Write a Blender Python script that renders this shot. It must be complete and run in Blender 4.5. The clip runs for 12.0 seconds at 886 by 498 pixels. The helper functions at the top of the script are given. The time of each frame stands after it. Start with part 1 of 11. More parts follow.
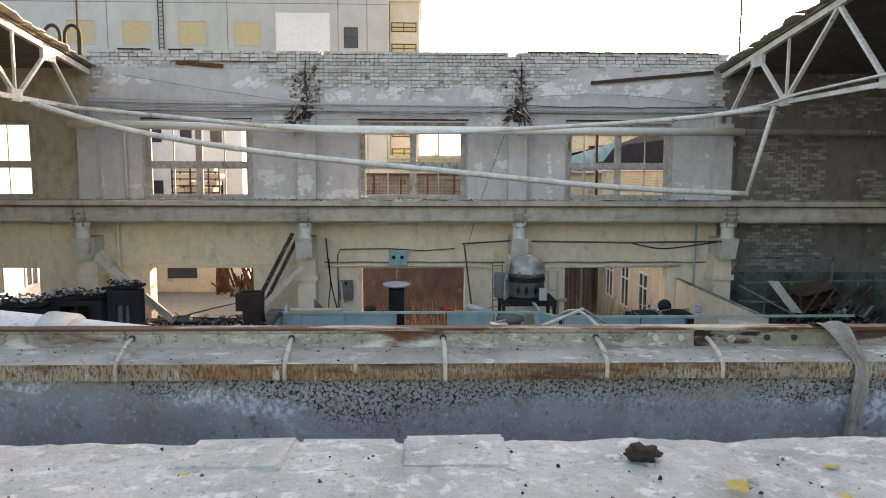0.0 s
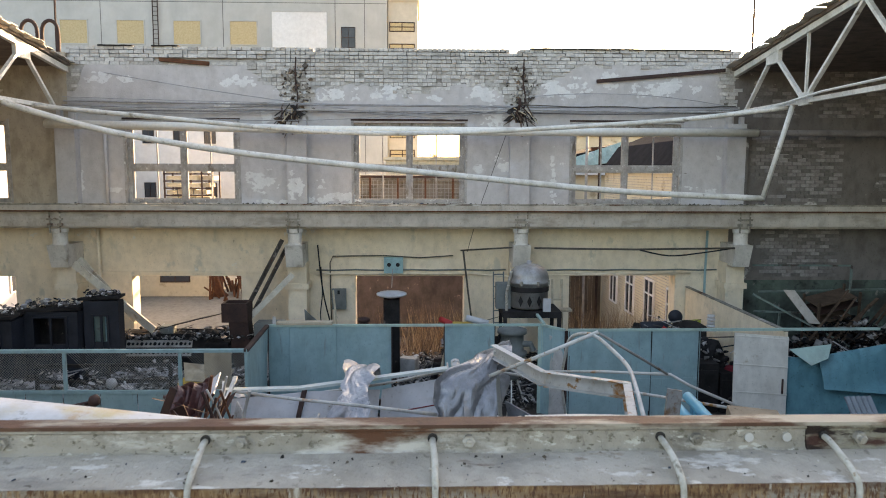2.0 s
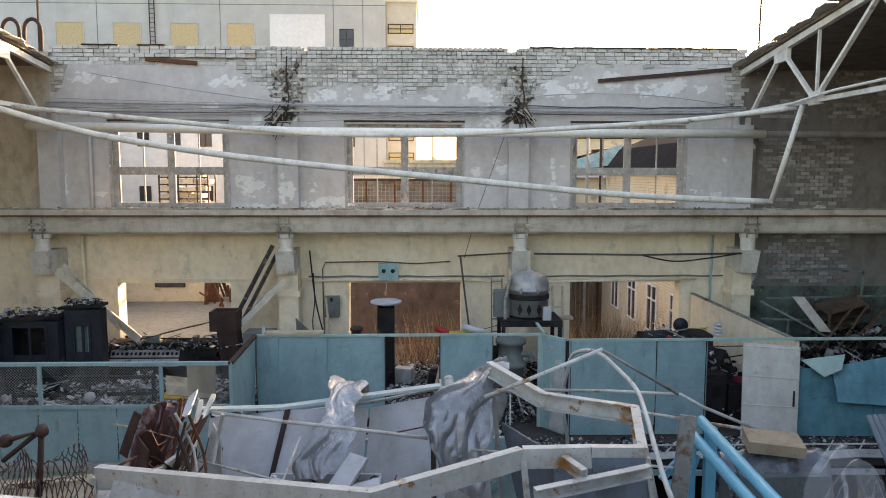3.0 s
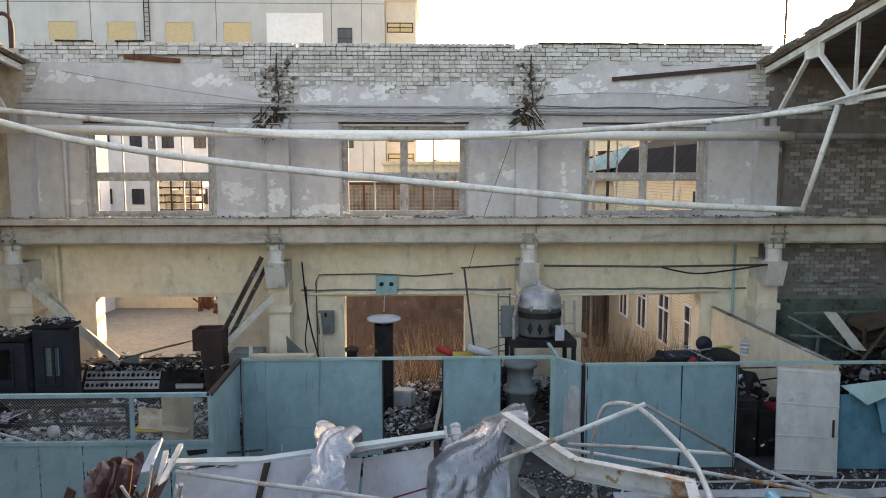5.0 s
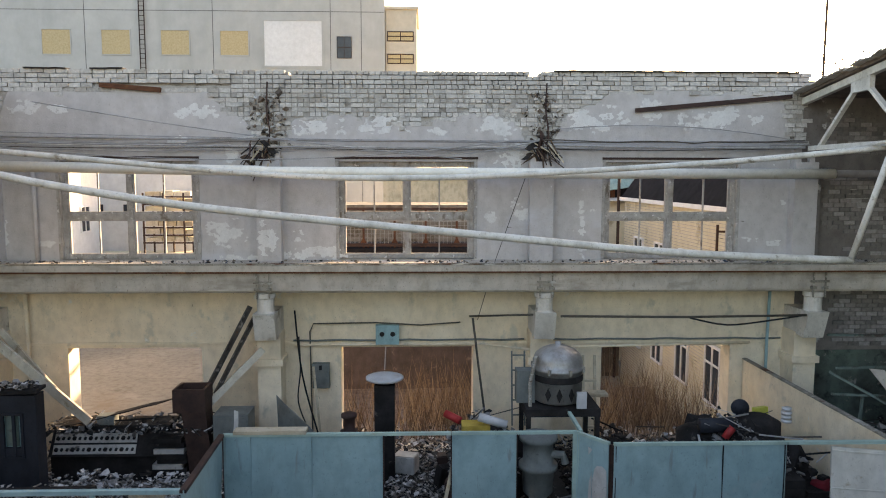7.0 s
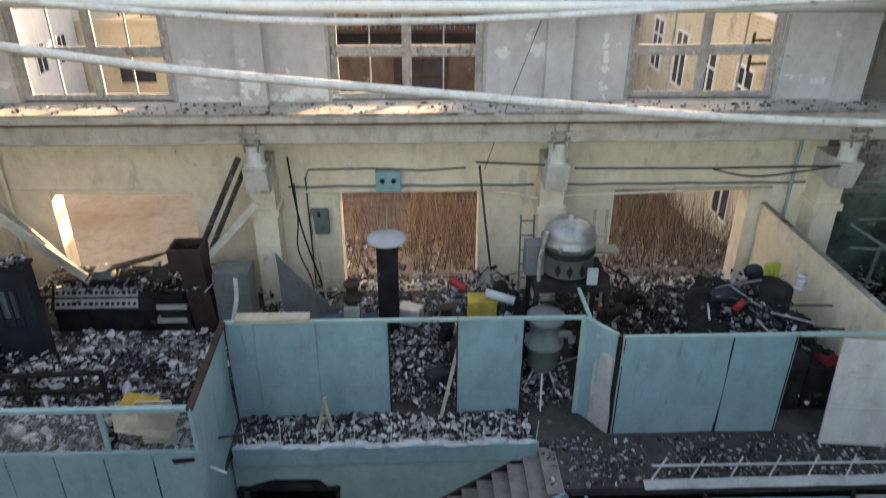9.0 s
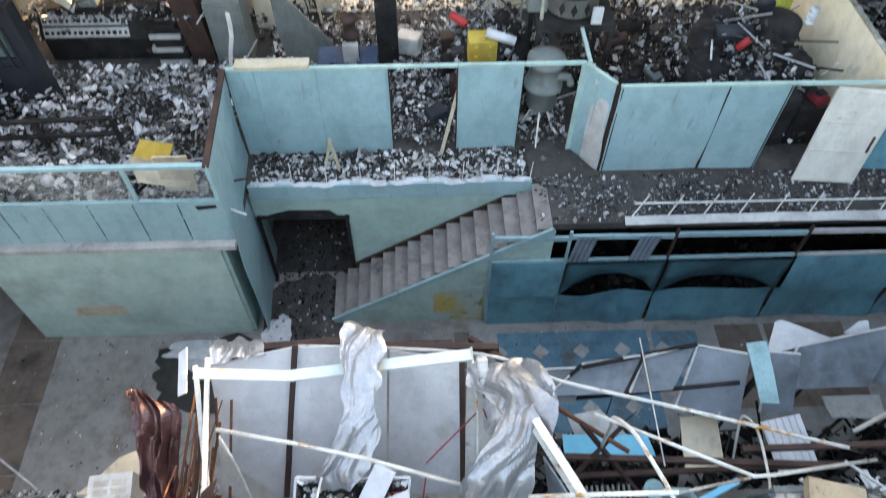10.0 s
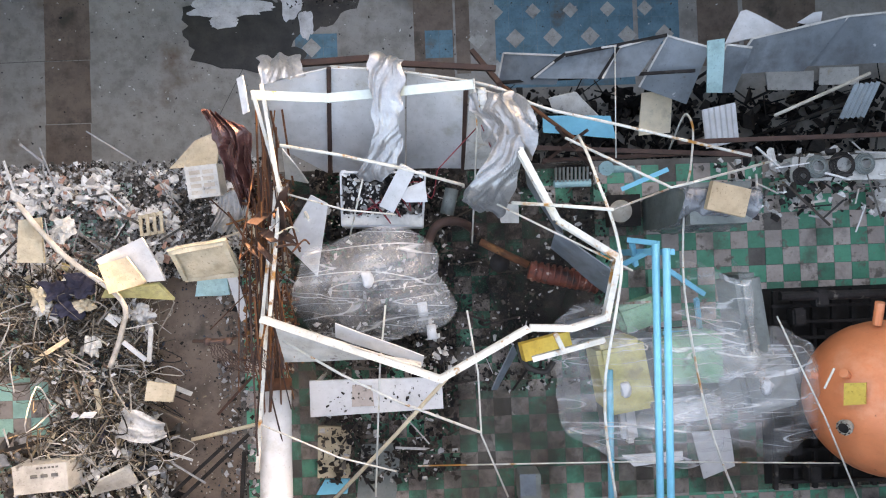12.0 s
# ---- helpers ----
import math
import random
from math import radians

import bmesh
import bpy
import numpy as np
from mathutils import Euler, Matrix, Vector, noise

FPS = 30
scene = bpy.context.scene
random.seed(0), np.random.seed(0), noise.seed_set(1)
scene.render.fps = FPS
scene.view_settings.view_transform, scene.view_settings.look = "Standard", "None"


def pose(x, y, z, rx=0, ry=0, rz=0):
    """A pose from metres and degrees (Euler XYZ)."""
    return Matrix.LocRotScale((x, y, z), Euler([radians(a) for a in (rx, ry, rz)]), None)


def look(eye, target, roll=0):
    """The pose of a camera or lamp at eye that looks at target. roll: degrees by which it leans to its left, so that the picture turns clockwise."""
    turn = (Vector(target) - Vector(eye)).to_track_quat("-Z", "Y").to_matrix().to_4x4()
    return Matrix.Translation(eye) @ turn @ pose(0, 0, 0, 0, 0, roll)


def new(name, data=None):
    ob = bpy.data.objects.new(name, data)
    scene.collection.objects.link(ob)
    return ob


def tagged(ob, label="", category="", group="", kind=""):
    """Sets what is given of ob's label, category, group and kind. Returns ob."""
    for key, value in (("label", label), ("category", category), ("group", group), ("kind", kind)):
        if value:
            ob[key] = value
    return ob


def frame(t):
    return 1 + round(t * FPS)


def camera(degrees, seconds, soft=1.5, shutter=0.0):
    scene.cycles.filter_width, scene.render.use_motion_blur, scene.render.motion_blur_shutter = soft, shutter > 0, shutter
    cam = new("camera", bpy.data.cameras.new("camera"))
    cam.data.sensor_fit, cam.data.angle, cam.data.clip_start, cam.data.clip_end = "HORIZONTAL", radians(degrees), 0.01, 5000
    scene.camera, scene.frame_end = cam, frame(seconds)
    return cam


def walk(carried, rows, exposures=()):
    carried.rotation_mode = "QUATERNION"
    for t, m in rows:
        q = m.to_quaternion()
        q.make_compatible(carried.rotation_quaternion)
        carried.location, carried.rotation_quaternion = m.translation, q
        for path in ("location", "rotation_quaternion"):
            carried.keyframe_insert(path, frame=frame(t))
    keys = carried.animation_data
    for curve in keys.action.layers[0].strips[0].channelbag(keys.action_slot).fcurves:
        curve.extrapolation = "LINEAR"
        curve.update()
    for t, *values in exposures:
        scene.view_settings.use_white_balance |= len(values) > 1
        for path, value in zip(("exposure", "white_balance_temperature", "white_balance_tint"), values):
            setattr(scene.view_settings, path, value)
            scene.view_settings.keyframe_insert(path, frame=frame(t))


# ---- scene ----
cam = camera(63.7, 12.0, soft=1.0, shutter=0.3)
PATH = [
    (0, (-0.537, -0.524, 8.168), (-0.479, 1.463, 7.947), 0.2),
    (0.5, (-0.526, -0.291, 8.162), (-0.467, 1.696, 7.942), 0.2),
    (1, (-0.504, -0.037, 8.166), (-0.444, 1.95, 7.948), 0.2),
    (1.5, (-0.508, 0.228, 8.18), (-0.447, 2.216, 7.962), 0.2),
    (2, (-0.48, 0.509, 8.216), (-0.419, 2.497, 7.998), 0.2),
    (2.5, (-0.449, 0.793, 8.249), (-0.384, 2.78, 8.029), 0.1),
    (3, (-0.358, 1.165, 8.218), (-0.298, 3.153, 8.008), 0.1),
    (5, (-0.376, 2.517, 8.354), (-0.316, 4.505, 8.144), 0.0),
    (5.5, (-0.387, 2.907, 8.429), (-0.328, 4.895, 8.222), 0.1),
    (6, (-0.406, 3.314, 8.88), (-0.348, 5.302, 8.673), 0.1),
    (6.5, (-0.46, 3.713, 8.993), (-0.398, 5.702, 8.791), 0.1),
    (7.3, (-0.50, 4.43, 9.30), (-0.438, 6.418, 9.10), 0.1),
    (7.9, (-0.54, 5.02, 9.70), (-0.475, 7.008, 9.48), 0.1),
    (8.3, (-0.571, 5.386, 10.224), (-0.506, 7.357, 9.89), 0.1),
    (8.5, (-0.591, 5.512, 10.523), (-0.525, 7.453, 10.043), 0.2),
    (9, (-0.561, 5.906, 11.284), (-0.5, 7.68, 10.363), 0.2),
    (9.5, (-0.503, 6.208, 11.996), (-0.454, 7.713, 10.679), 0.1),
    (10, (-0.609, 6.461, 12.531), (-0.556, 7.637, 10.915), 0.6),
    (10.5, (-0.667, 6.82, 13.14), (-0.623, 7.594, 11.296), 1.2),
    (11, (-0.75, 7.139, 13.855), (-0.714, 7.47, 11.883), 4.6),
    (11.5, (-0.794, 7.526, 14.563), (-0.756, 7.538, 12.564), 70.4),
    (12, (-0.851, 7.76, 15.281), (-0.805, 7.784, 13.282), 60.3),
]
walk(cam, [(t, look(eye, target, roll)) for t, eye, target, roll in PATH], exposures=((0.0, 2.27, 9200, 21), (1.5, 2.42, 9200, 21), (5.5, 2.49, 9200, 22), (6.5, 2.40, 9200, 22), (8.3, 1.95, 9300, 21), (9.0, 2.63, 9300, 20), (9.5, 3.4, 9400, 20), (10.0, 3.8, 9700, 17), (10.5, 3.86, 10000, 17), (11.0, 3.8, 10200, 19), (12.0, 3.75, 10600, 22)))
# ---- world and light ----
SUN_UP, SUN_TURN = 12.5, 38.0
world = bpy.data.worlds.new("world")
world.use_nodes = True
scene.world = world
wn = world.node_tree
wn.nodes.clear()
sky = wn.nodes.new("ShaderNodeTexSky")
sky.sky_type, sky.sun_disc = "NISHITA", False
sky.sun_elevation, sky.sun_rotation = radians(SUN_UP), radians(SUN_TURN)
sky.air_density, sky.dust_density, sky.ozone_density = 1.0, 2.2, 2.0
bg = wn.nodes.new("ShaderNodeBackground")
bg.inputs["Strength"].default_value = 0.15
wout = wn.nodes.new("ShaderNodeOutputWorld")
wn.links.new(sky.outputs[0], bg.inputs[0])
wn.links.new(bg.outputs[0], wout.inputs[0])
sun_data = bpy.data.lights.new("sun", "SUN")
sun_data.energy, sun_data.angle, sun_data.color = 4.0, radians(0.6), (1.0, 0.84, 0.62)
sun = new("sun", sun_data)
sun_way = Vector((math.sin(radians(SUN_TURN)) * math.cos(radians(SUN_UP)), math.cos(radians(SUN_TURN)) * math.cos(radians(SUN_UP)), math.sin(radians(SUN_UP))))
sun.matrix_world = look(sun_way * 200, (0, 0, 0))


# ---- mesh helpers ----
rnd = random.Random(7)


def mesh_of(name, bm, smooth=False):
    me = bpy.data.meshes.new(name)
    bm.normal_update()
    if smooth:
        for f in bm.faces:
            f.smooth = True
    bm.to_mesh(me)
    bm.free()
    return me


def part(name, bm, material, parent=None, label="", smooth=False):
    ob = new(name, mesh_of(name, bm, smooth))
    ob.data.materials.append(material)
    ob.parent = parent
    return tagged(ob, label)


def thing(name, label, category, at=(0, 0, 0), group="", kind=""):
    ob = new(name)
    ob.empty_display_size = 0.1
    ob.location = at
    bpy.context.view_layer.update()
    return tagged(ob, label, category, group, kind)


def solo(name, bm, material, label, category, group="", kind="", smooth=False):
    return tagged(part(name, bm, material, None, "", smooth), label, category, group, kind)


def hold(parent, *obs):
    """Parents obs that were built in world places."""
    for o in obs:
        o.parent = parent
        o.matrix_parent_inverse = Matrix.Translation(-Vector(parent.location))


def B():
    return bmesh.new()


def box(bm, x0, x1, y0, y1, z0, z1, m=None):
    vs = [bm.verts.new((x, y, z)) for x in (x0, x1) for y in (y0, y1) for z in (z0, z1)]
    for q in ((0, 1, 3, 2), (4, 6, 7, 5), (0, 4, 5, 1), (2, 3, 7, 6), (0, 2, 6, 4), (1, 5, 7, 3)):
        bm.faces.new([vs[i] for i in q])
    if m is not None:
        for v in vs:
            v.co = m @ v.co
    return vs


def frame_of(d):
    d = Vector(d).normalized()
    up = Vector((0, 0, 1)) if abs(d.z) < 0.95 else Vector((0, 1, 0))
    side = d.cross(up).normalized()
    return side, side.cross(d).normalized()


def bar(bm, p, q, w=0.05, h=0.05, turn=0.0):
    """A squared bar from p to q."""
    p, q = Vector(p), Vector(q)
    s, u = frame_of(q - p)
    if turn:
        a = radians(turn)
        s, u = s * math.cos(a) + u * math.sin(a), u * math.cos(a) - s * math.sin(a)
    vs = []
    for c in (p, q):
        for i, j in ((-1, -1), (1, -1), (1, 1), (-1, 1)):
            vs.append(bm.verts.new(c + s * (i * w / 2) + u * (j * h / 2)))
    for f in ((3, 2, 1, 0), (4, 5, 6, 7), (0, 1, 5, 4), (1, 2, 6, 5), (2, 3, 7, 6), (3, 0, 4, 7)):
        bm.faces.new([vs[i] for i in f])
    return vs


def channel(bm, p, q, w=0.12, h=0.16, t=0.02, turn=0.0):
    """A folded U section from p to q: a web and two flanges."""
    p, q = Vector(p), Vector(q)
    s, u = frame_of(q - p)
    if turn:
        a = radians(turn)
        s, u = s * math.cos(a) + u * math.sin(a), u * math.cos(a) - s * math.sin(a)
    bar(bm, p, q, t, h, turn)
    for k in (-1, 1):
        o = u * (k * (h / 2 - t / 2)) + s * (w / 2 + t / 2)
        bar(bm, p + o, q + o, w, t, turn)


def tube(bm, pts, r=0.03, seg=8, caps=True):
    """A round pipe through pts; r is one radius or one for each point."""
    pts = [Vector(p) for p in pts]
    n = len(pts)
    rs = r if isinstance(r, (list, tuple)) else [r] * n
    rings, side = [], None
    for i in range(n):
        d = (pts[min(i + 1, n - 1)] - pts[max(i - 1, 0)]).normalized()
        if side is None:
            side = frame_of(d)[0]
        side = (side - d * side.dot(d)).normalized()
        up = d.cross(side)
        rings.append([bm.verts.new(pts[i] + (side * math.cos(a) + up * math.sin(a)) * rs[i]) for a in (2 * math.pi * k / seg for k in range(seg))])
    for a, b in zip(rings, rings[1:]):
        for k in range(seg):
            bm.faces.new((a[k], a[(k + 1) % seg], b[(k + 1) % seg], b[k]))
    if caps:
        bm.faces.new(rings[0][::-1])
        bm.faces.new(rings[-1])


def smooth_line(pts, n=6):
    """Catmull-Rom points through pts."""
    pts = [Vector(p) for p in pts]
    out = []
    for i in range(len(pts) - 1):
        a, b, c, d = pts[max(i - 1, 0)], pts[i], pts[i + 1], pts[min(i + 2, len(pts) - 1)]
        for k in range(n):
            t = k / n
            out.append(0.5 * (2 * b + (c - a) * t + (2 * a - 5 * b + 4 * c - d) * t * t + (3 * b - a - 3 * c + d) * t ** 3))
    return out + [pts[-1]]


def lathe(bm, cx, cy, profile, seg=24):
    """A turned form about the upright axis at cx, cy, from (radius, z) pairs."""
    rings = [[bm.verts.new((cx + r * math.cos(2 * math.pi * k / seg), cy + r * math.sin(2 * math.pi * k / seg), z)) for k in range(seg)] for r, z in profile]
    for a, b in zip(rings, rings[1:]):
        for k in range(seg):
            bm.faces.new((a[k], a[(k + 1) % seg], b[(k + 1) % seg], b[k]))
    bm.faces.new(rings[0][::-1])
    bm.faces.new(rings[-1])


def plate(bm, a, b, c, d, t=0.02, nx=1, ny=1, dent=0.0, freq=1.5, seed=0.0):
    """A sheet with corners a b c d and a thickness; dent: how far it is buckled."""
    a, b, c, d = (Vector(v) for v in (a, b, c, d))
    nrm = (b - a).cross(d - a).normalized()
    top, low = {}, {}
    for i in range(nx + 1):
        for j in range(ny + 1):
            u, v = i / nx, j / ny
            p = (a * (1 - u) + b * u) * (1 - v) + (d * (1 - u) + c * u) * v
            if dent:
                p = p + nrm * (dent * noise.noise(p * freq + Vector((seed, seed * 2, 0))))
            top[i, j] = bm.verts.new(p + nrm * t / 2)
            low[i, j] = bm.verts.new(p - nrm * t / 2)
    for i in range(nx):
        for j in range(ny):
            bm.faces.new((top[i, j], top[i + 1, j], top[i + 1, j + 1], top[i, j + 1]))
            bm.faces.new((low[i, j + 1], low[i + 1, j + 1], low[i + 1, j], low[i, j]))
    for i in range(nx):
        bm.faces.new((top[i + 1, 0], top[i, 0], low[i, 0], low[i + 1, 0]))
        bm.faces.new((top[i, ny], top[i + 1, ny], low[i + 1, ny], low[i, ny]))
    for j in range(ny):
        bm.faces.new((top[0, j], top[0, j + 1], low[0, j + 1], low[0, j]))
        bm.faces.new((top[nx, j + 1], top[nx, j], low[nx, j], low[nx, j + 1]))


def cloth(bm, rows, fold=0.08, freq=3.0, n=10, m=14, seed=0.0, fine=0.35):
    """A folded sheet through rails: rows of (left, right). Folds run along it, freq of them across."""
    m, n = m * 3, n * 4
    lefts, rights = smooth_line([r[0] for r in rows], m), smooth_line([r[1] for r in rows], m)
    grid, run = [], 0.0
    for i, (l, r) in enumerate(zip(lefts, rights)):
        j = min(i + 1, len(lefts) - 1)
        g = max(j - 1, 0)
        along = (lefts[j] + rights[j]) / 2 - (lefts[g] + rights[g]) / 2
        run += along.length
        nrm = (r - l).cross(along)
        nrm = nrm.normalized() if nrm.length > 1e-9 else Vector((0, 0, 1))
        line = []
        for k in range(n + 1):
            u = k / n
            sway = 0.35 * noise.noise(Vector((run * 1.3, u * 1.5, seed + 3)))
            a = 0.55 - 1.9 * abs(noise.noise(Vector(((u + sway) * freq, run * 0.55, seed))))
            a += fine * (0.5 - 1.8 * abs(noise.noise(Vector(((u - sway) * freq * 2.3, run * 1.1, seed + 11)))))
            a += 0.16 * (0.4 - 1.5 * abs(noise.noise(Vector((u * freq * 2.0 + run * 4, run * 6, seed + 5)))))
            side = 0.35 * noise.noise(Vector((u * 2, run * 2.2, seed + 8)))
            line.append(bm.verts.new(l.lerp(r, u) + nrm * (a * fold) + (r - l) * (side * 0.14)))
        grid.append(line)
    for a, b in zip(grid, grid[1:]):
        for k in range(n):
            bm.faces.new((a[k], a[k + 1], b[k + 1], b[k]))


def crumple(bm, rows, deep, seed, m=12, n=24):
    """A crumpled sheet through rails: rows of (left, right). Sharp creases run every way, a few long folds along it."""
    lefts, rights = smooth_line([r[0] for r in rows], m), smooth_line([r[1] for r in rows], m)
    grid, run = [], 0.0
    for i, (l, r) in enumerate(zip(lefts, rights)):
        j = min(i + 1, len(lefts) - 1)
        g = max(j - 1, 0)
        along = (lefts[j] + rights[j]) / 2 - (lefts[g] + rights[g]) / 2
        run += along.length
        nrm = (r - l).cross(along)
        nrm = nrm.normalized() if nrm.length > 1e-9 else Vector((0, 0, 1))
        width = (r - l).length
        line = []
        for k in range(n + 1):
            u = k / n
            p = Vector((u * width, run, seed))
            w = p + Vector((noise.noise(p * 3.1), noise.noise(p * 3.1 + Vector((9, 0, 0))), 0)) * 0.10
            a = 0.5 - 2.0 * abs(noise.noise(Vector((w.x * 4.2 + w.y * 0.6, w.y * 1.0, seed))))
            a += 0.26 * (0.5 - 2.0 * abs(noise.noise(Vector((w.x * 9.0 + w.y * 2.0, w.y * 2.6 - w.x * 1.5, seed + 4)))))
            a += 0.07 * (0.5 - 2.0 * abs(noise.noise(Vector((w.x * 15.0 - w.y * 5.0, w.y * 8.0, seed + 7)))))
            edge = 0.06 * noise.noise(Vector((run * 5, 2 * round(u), seed + 2))) * abs(2 * u - 1) ** 3
            line.append(bm.verts.new(l.lerp(r, u) + nrm * (a * deep) + (r - l).normalized() * edge))
        grid.append(line)
    for a, b in zip(grid, grid[1:]):
        for k in range(n):
            bm.faces.new((a[k], a[k + 1], b[k + 1], b[k]))
    bmesh.ops.triangulate(bm, faces=bm.faces[:])


def film(bm, cx, cy, z, rx, ry, turn, fold, peak, seed, n=100):
    """Clear film thrown over things: a sheet with a wavy edge and long uneven folds."""
    made = {}
    for i in range(n + 1):
        for j in range(n + 1):
            u, w = i / n * 2 - 1, j / n * 2 - 1
            du, dw = u * math.sqrt(1 - w * w / 2.4), w * math.sqrt(1 - u * u / 2.4)
            a = math.atan2(dw, du)
            edge = 1.0 + 0.3 * noise.noise(Vector((math.cos(a) * 1.5, math.sin(a) * 1.5, seed + 20))) + 0.05 * noise.noise(Vector((math.cos(a) * 4, math.sin(a) * 4, seed + 21)))
            x, y = cx + du * rx * edge, cy + dw * ry * edge
            b = turn + 0.9 * noise.noise(Vector((x * 0.45, y * 0.45, seed)))
            p, q = x * math.cos(b) + y * math.sin(b), y * math.cos(b) - x * math.sin(b)
            f1 = 1 - 2.2 * abs(noise.noise(Vector((p * 0.35, q * 1.5, seed + 2))))
            f2 = 1 - 2.2 * abs(noise.noise(Vector((p * 0.5 + 3, q * 3.6, seed + 5))))
            h = 0.6 * f1 + 0.28 * f2 * f2 * f2 + 0.3 * noise.noise(Vector((x * 1.3, y * 1.3, seed + 12)))
            rr = min(1.2, math.hypot(du, dw))
            made[i, j] = Vector((x, y, z + peak * (1 - rr ** 3) + fold * h))
    vs = {k: bm.verts.new(v) for k, v in made.items()}
    for i in range(n):
        for j in range(n):
            key = ((i, j), (i + 1, j), (i + 1, j + 1), (i, j + 1))
            bm.faces.new([vs[k] for k in key])


def corrugated(bm, a, b, c, d, n=9, depth=0.04, t=0.006):
    """One folded sheet from edge a-b to edge d-c, with n ribs across a-b."""
    a, b, c, d = (Vector(v) for v in (a, b, c, d))
    up = (b - a).cross(d - a).normalized()
    line = [(a.lerp(b, k / (2 * n)) + up * depth * (k % 2), d.lerp(c, k / (2 * n)) + up * depth * (k % 2)) for k in range(2 * n + 1)]
    tops = [(bm.verts.new(p + up * t), bm.verts.new(q + up * t)) for p, q in line]
    lows = [(bm.verts.new(p), bm.verts.new(q)) for p, q in line]
    for k in range(2 * n):
        bm.faces.new((tops[k][0], tops[k + 1][0], tops[k + 1][1], tops[k][1]))
        bm.faces.new((lows[k][1], lows[k + 1][1], lows[k + 1][0], lows[k][0]))
        bm.faces.new((lows[k][0], lows[k + 1][0], tops[k + 1][0], tops[k][0]))
        bm.faces.new((tops[k][1], tops[k + 1][1], lows[k + 1][1], lows[k][1]))
    bm.faces.new((lows[0][1], lows[0][0], tops[0][0], tops[0][1]))
    bm.faces.new((tops[-1][1], tops[-1][0], lows[-1][0], lows[-1][1]))


def lump(bm, c, sx, sy, sz, seed=0, rough=0.3, sub=3):
    """A rounded uneven lump."""
    got = bmesh.ops.create_icosphere(bm, subdivisions=sub, radius=1.0)["verts"]
    for v in got:
        n = v.co.copy()
        k = 1 + rough * noise.noise(n * 1.6 + Vector((seed, 0, 0))) + 0.5 * rough * noise.noise(n * 4.5 + Vector((0, seed, 0)))
        v.co = Vector((c[0] + n.x * sx * k, c[1] + n.y * sy * k, c[2] + n.z * sz * k))


def casing(bm, sx, sy, sz, m, bev=0.05):
    """A box with rounded edges, centred, placed by the matrix m."""
    g = B()
    box(g, -sx / 2, sx / 2, -sy / 2, sy / 2, -sz / 2, sz / 2)
    bmesh.ops.bevel(g, geom=g.edges[:], offset=bev, segments=2, affect="EDGES")
    seen = {v: bm.verts.new(m @ v.co) for v in g.verts}
    for f in g.faces:
        bm.faces.new([seen[v] for v in f.verts])
    g.free()


def holed(bm, x0, x1, z0, z1, y0, y1, holes):
    """A wall along x with openings (xa, xb, za, zb) that go through it."""
    xs = sorted({x0, x1, *(h[0] for h in holes), *(h[1] for h in holes)})
    zs = sorted({z0, z1, *(h[2] for h in holes), *(h[3] for h in holes)})
    xs, zs = [x for x in xs if x0 <= x <= x1], [z for z in zs if z0 <= z <= z1]
    solid = [[not any(h[0] <= (a + b) / 2 <= h[1] and h[2] <= (c + d) / 2 <= h[3] for h in holes) for c, d in zip(zs, zs[1:])] for a, b in zip(xs, xs[1:])]
    nx, nz = len(solid), len(solid[0])
    got = lambda i, j: 0 <= i < nx and 0 <= j < nz and solid[i][j]
    made = {}

    def v(i, j, k):
        if (i, j, k) not in made:
            made[i, j, k] = bm.verts.new((xs[i], (y0, y1)[k], zs[j]))
        return made[i, j, k]
    for i in range(nx):
        for j in range(nz):
            if not solid[i][j]:
                continue
            bm.faces.new((v(i, j, 0), v(i + 1, j, 0), v(i + 1, j + 1, 0), v(i, j + 1, 0)))
            bm.faces.new((v(i, j + 1, 1), v(i + 1, j + 1, 1), v(i + 1, j, 1), v(i, j, 1)))
            if not got(i - 1, j):
                bm.faces.new((v(i, j, 1), v(i, j, 0), v(i, j + 1, 0), v(i, j + 1, 1)))
            if not got(i + 1, j):
                bm.faces.new((v(i + 1, j, 0), v(i + 1, j, 1), v(i + 1, j + 1, 1), v(i + 1, j + 1, 0)))
            if not got(i, j - 1):
                bm.faces.new((v(i, j, 0), v(i, j, 1), v(i + 1, j, 1), v(i + 1, j, 0)))
            if not got(i, j + 1):
                bm.faces.new((v(i, j + 1, 0), v(i + 1, j + 1, 0), v(i + 1, j + 1, 1), v(i, j + 1, 1)))


def shard(bm, c, size, r, flat=0.35):
    """One broken lump or flake."""
    m = Matrix.Translation(c) @ Euler((r.uniform(-0.7, 0.7), r.uniform(-0.7, 0.7), r.uniform(0, 6.3))).to_matrix().to_4x4()
    a, b, h = size * r.uniform(0.5, 1.2), size * r.uniform(0.35, 0.9), size * r.uniform(0.08, 1.0) * flat
    vs = []
    for z, k in ((-h / 2, 1.0), (h / 2, r.uniform(0.5, 1.0))):
        for x, y in ((-a, -b), (a, -b), (a, b), (-a, b)):
            vs.append(bm.verts.new(m @ Vector((x * k * r.uniform(0.25, 1.25) / 2, y * k * r.uniform(0.25, 1.25) / 2, z + h * r.uniform(-0.2, 0.2)))))
    for f in ((3, 2, 1, 0), (4, 5, 6, 7), (0, 1, 5, 4), (1, 2, 6, 5), (2, 3, 7, 6), (3, 0, 4, 7)):
        bm.faces.new([vs[i] for i in f])


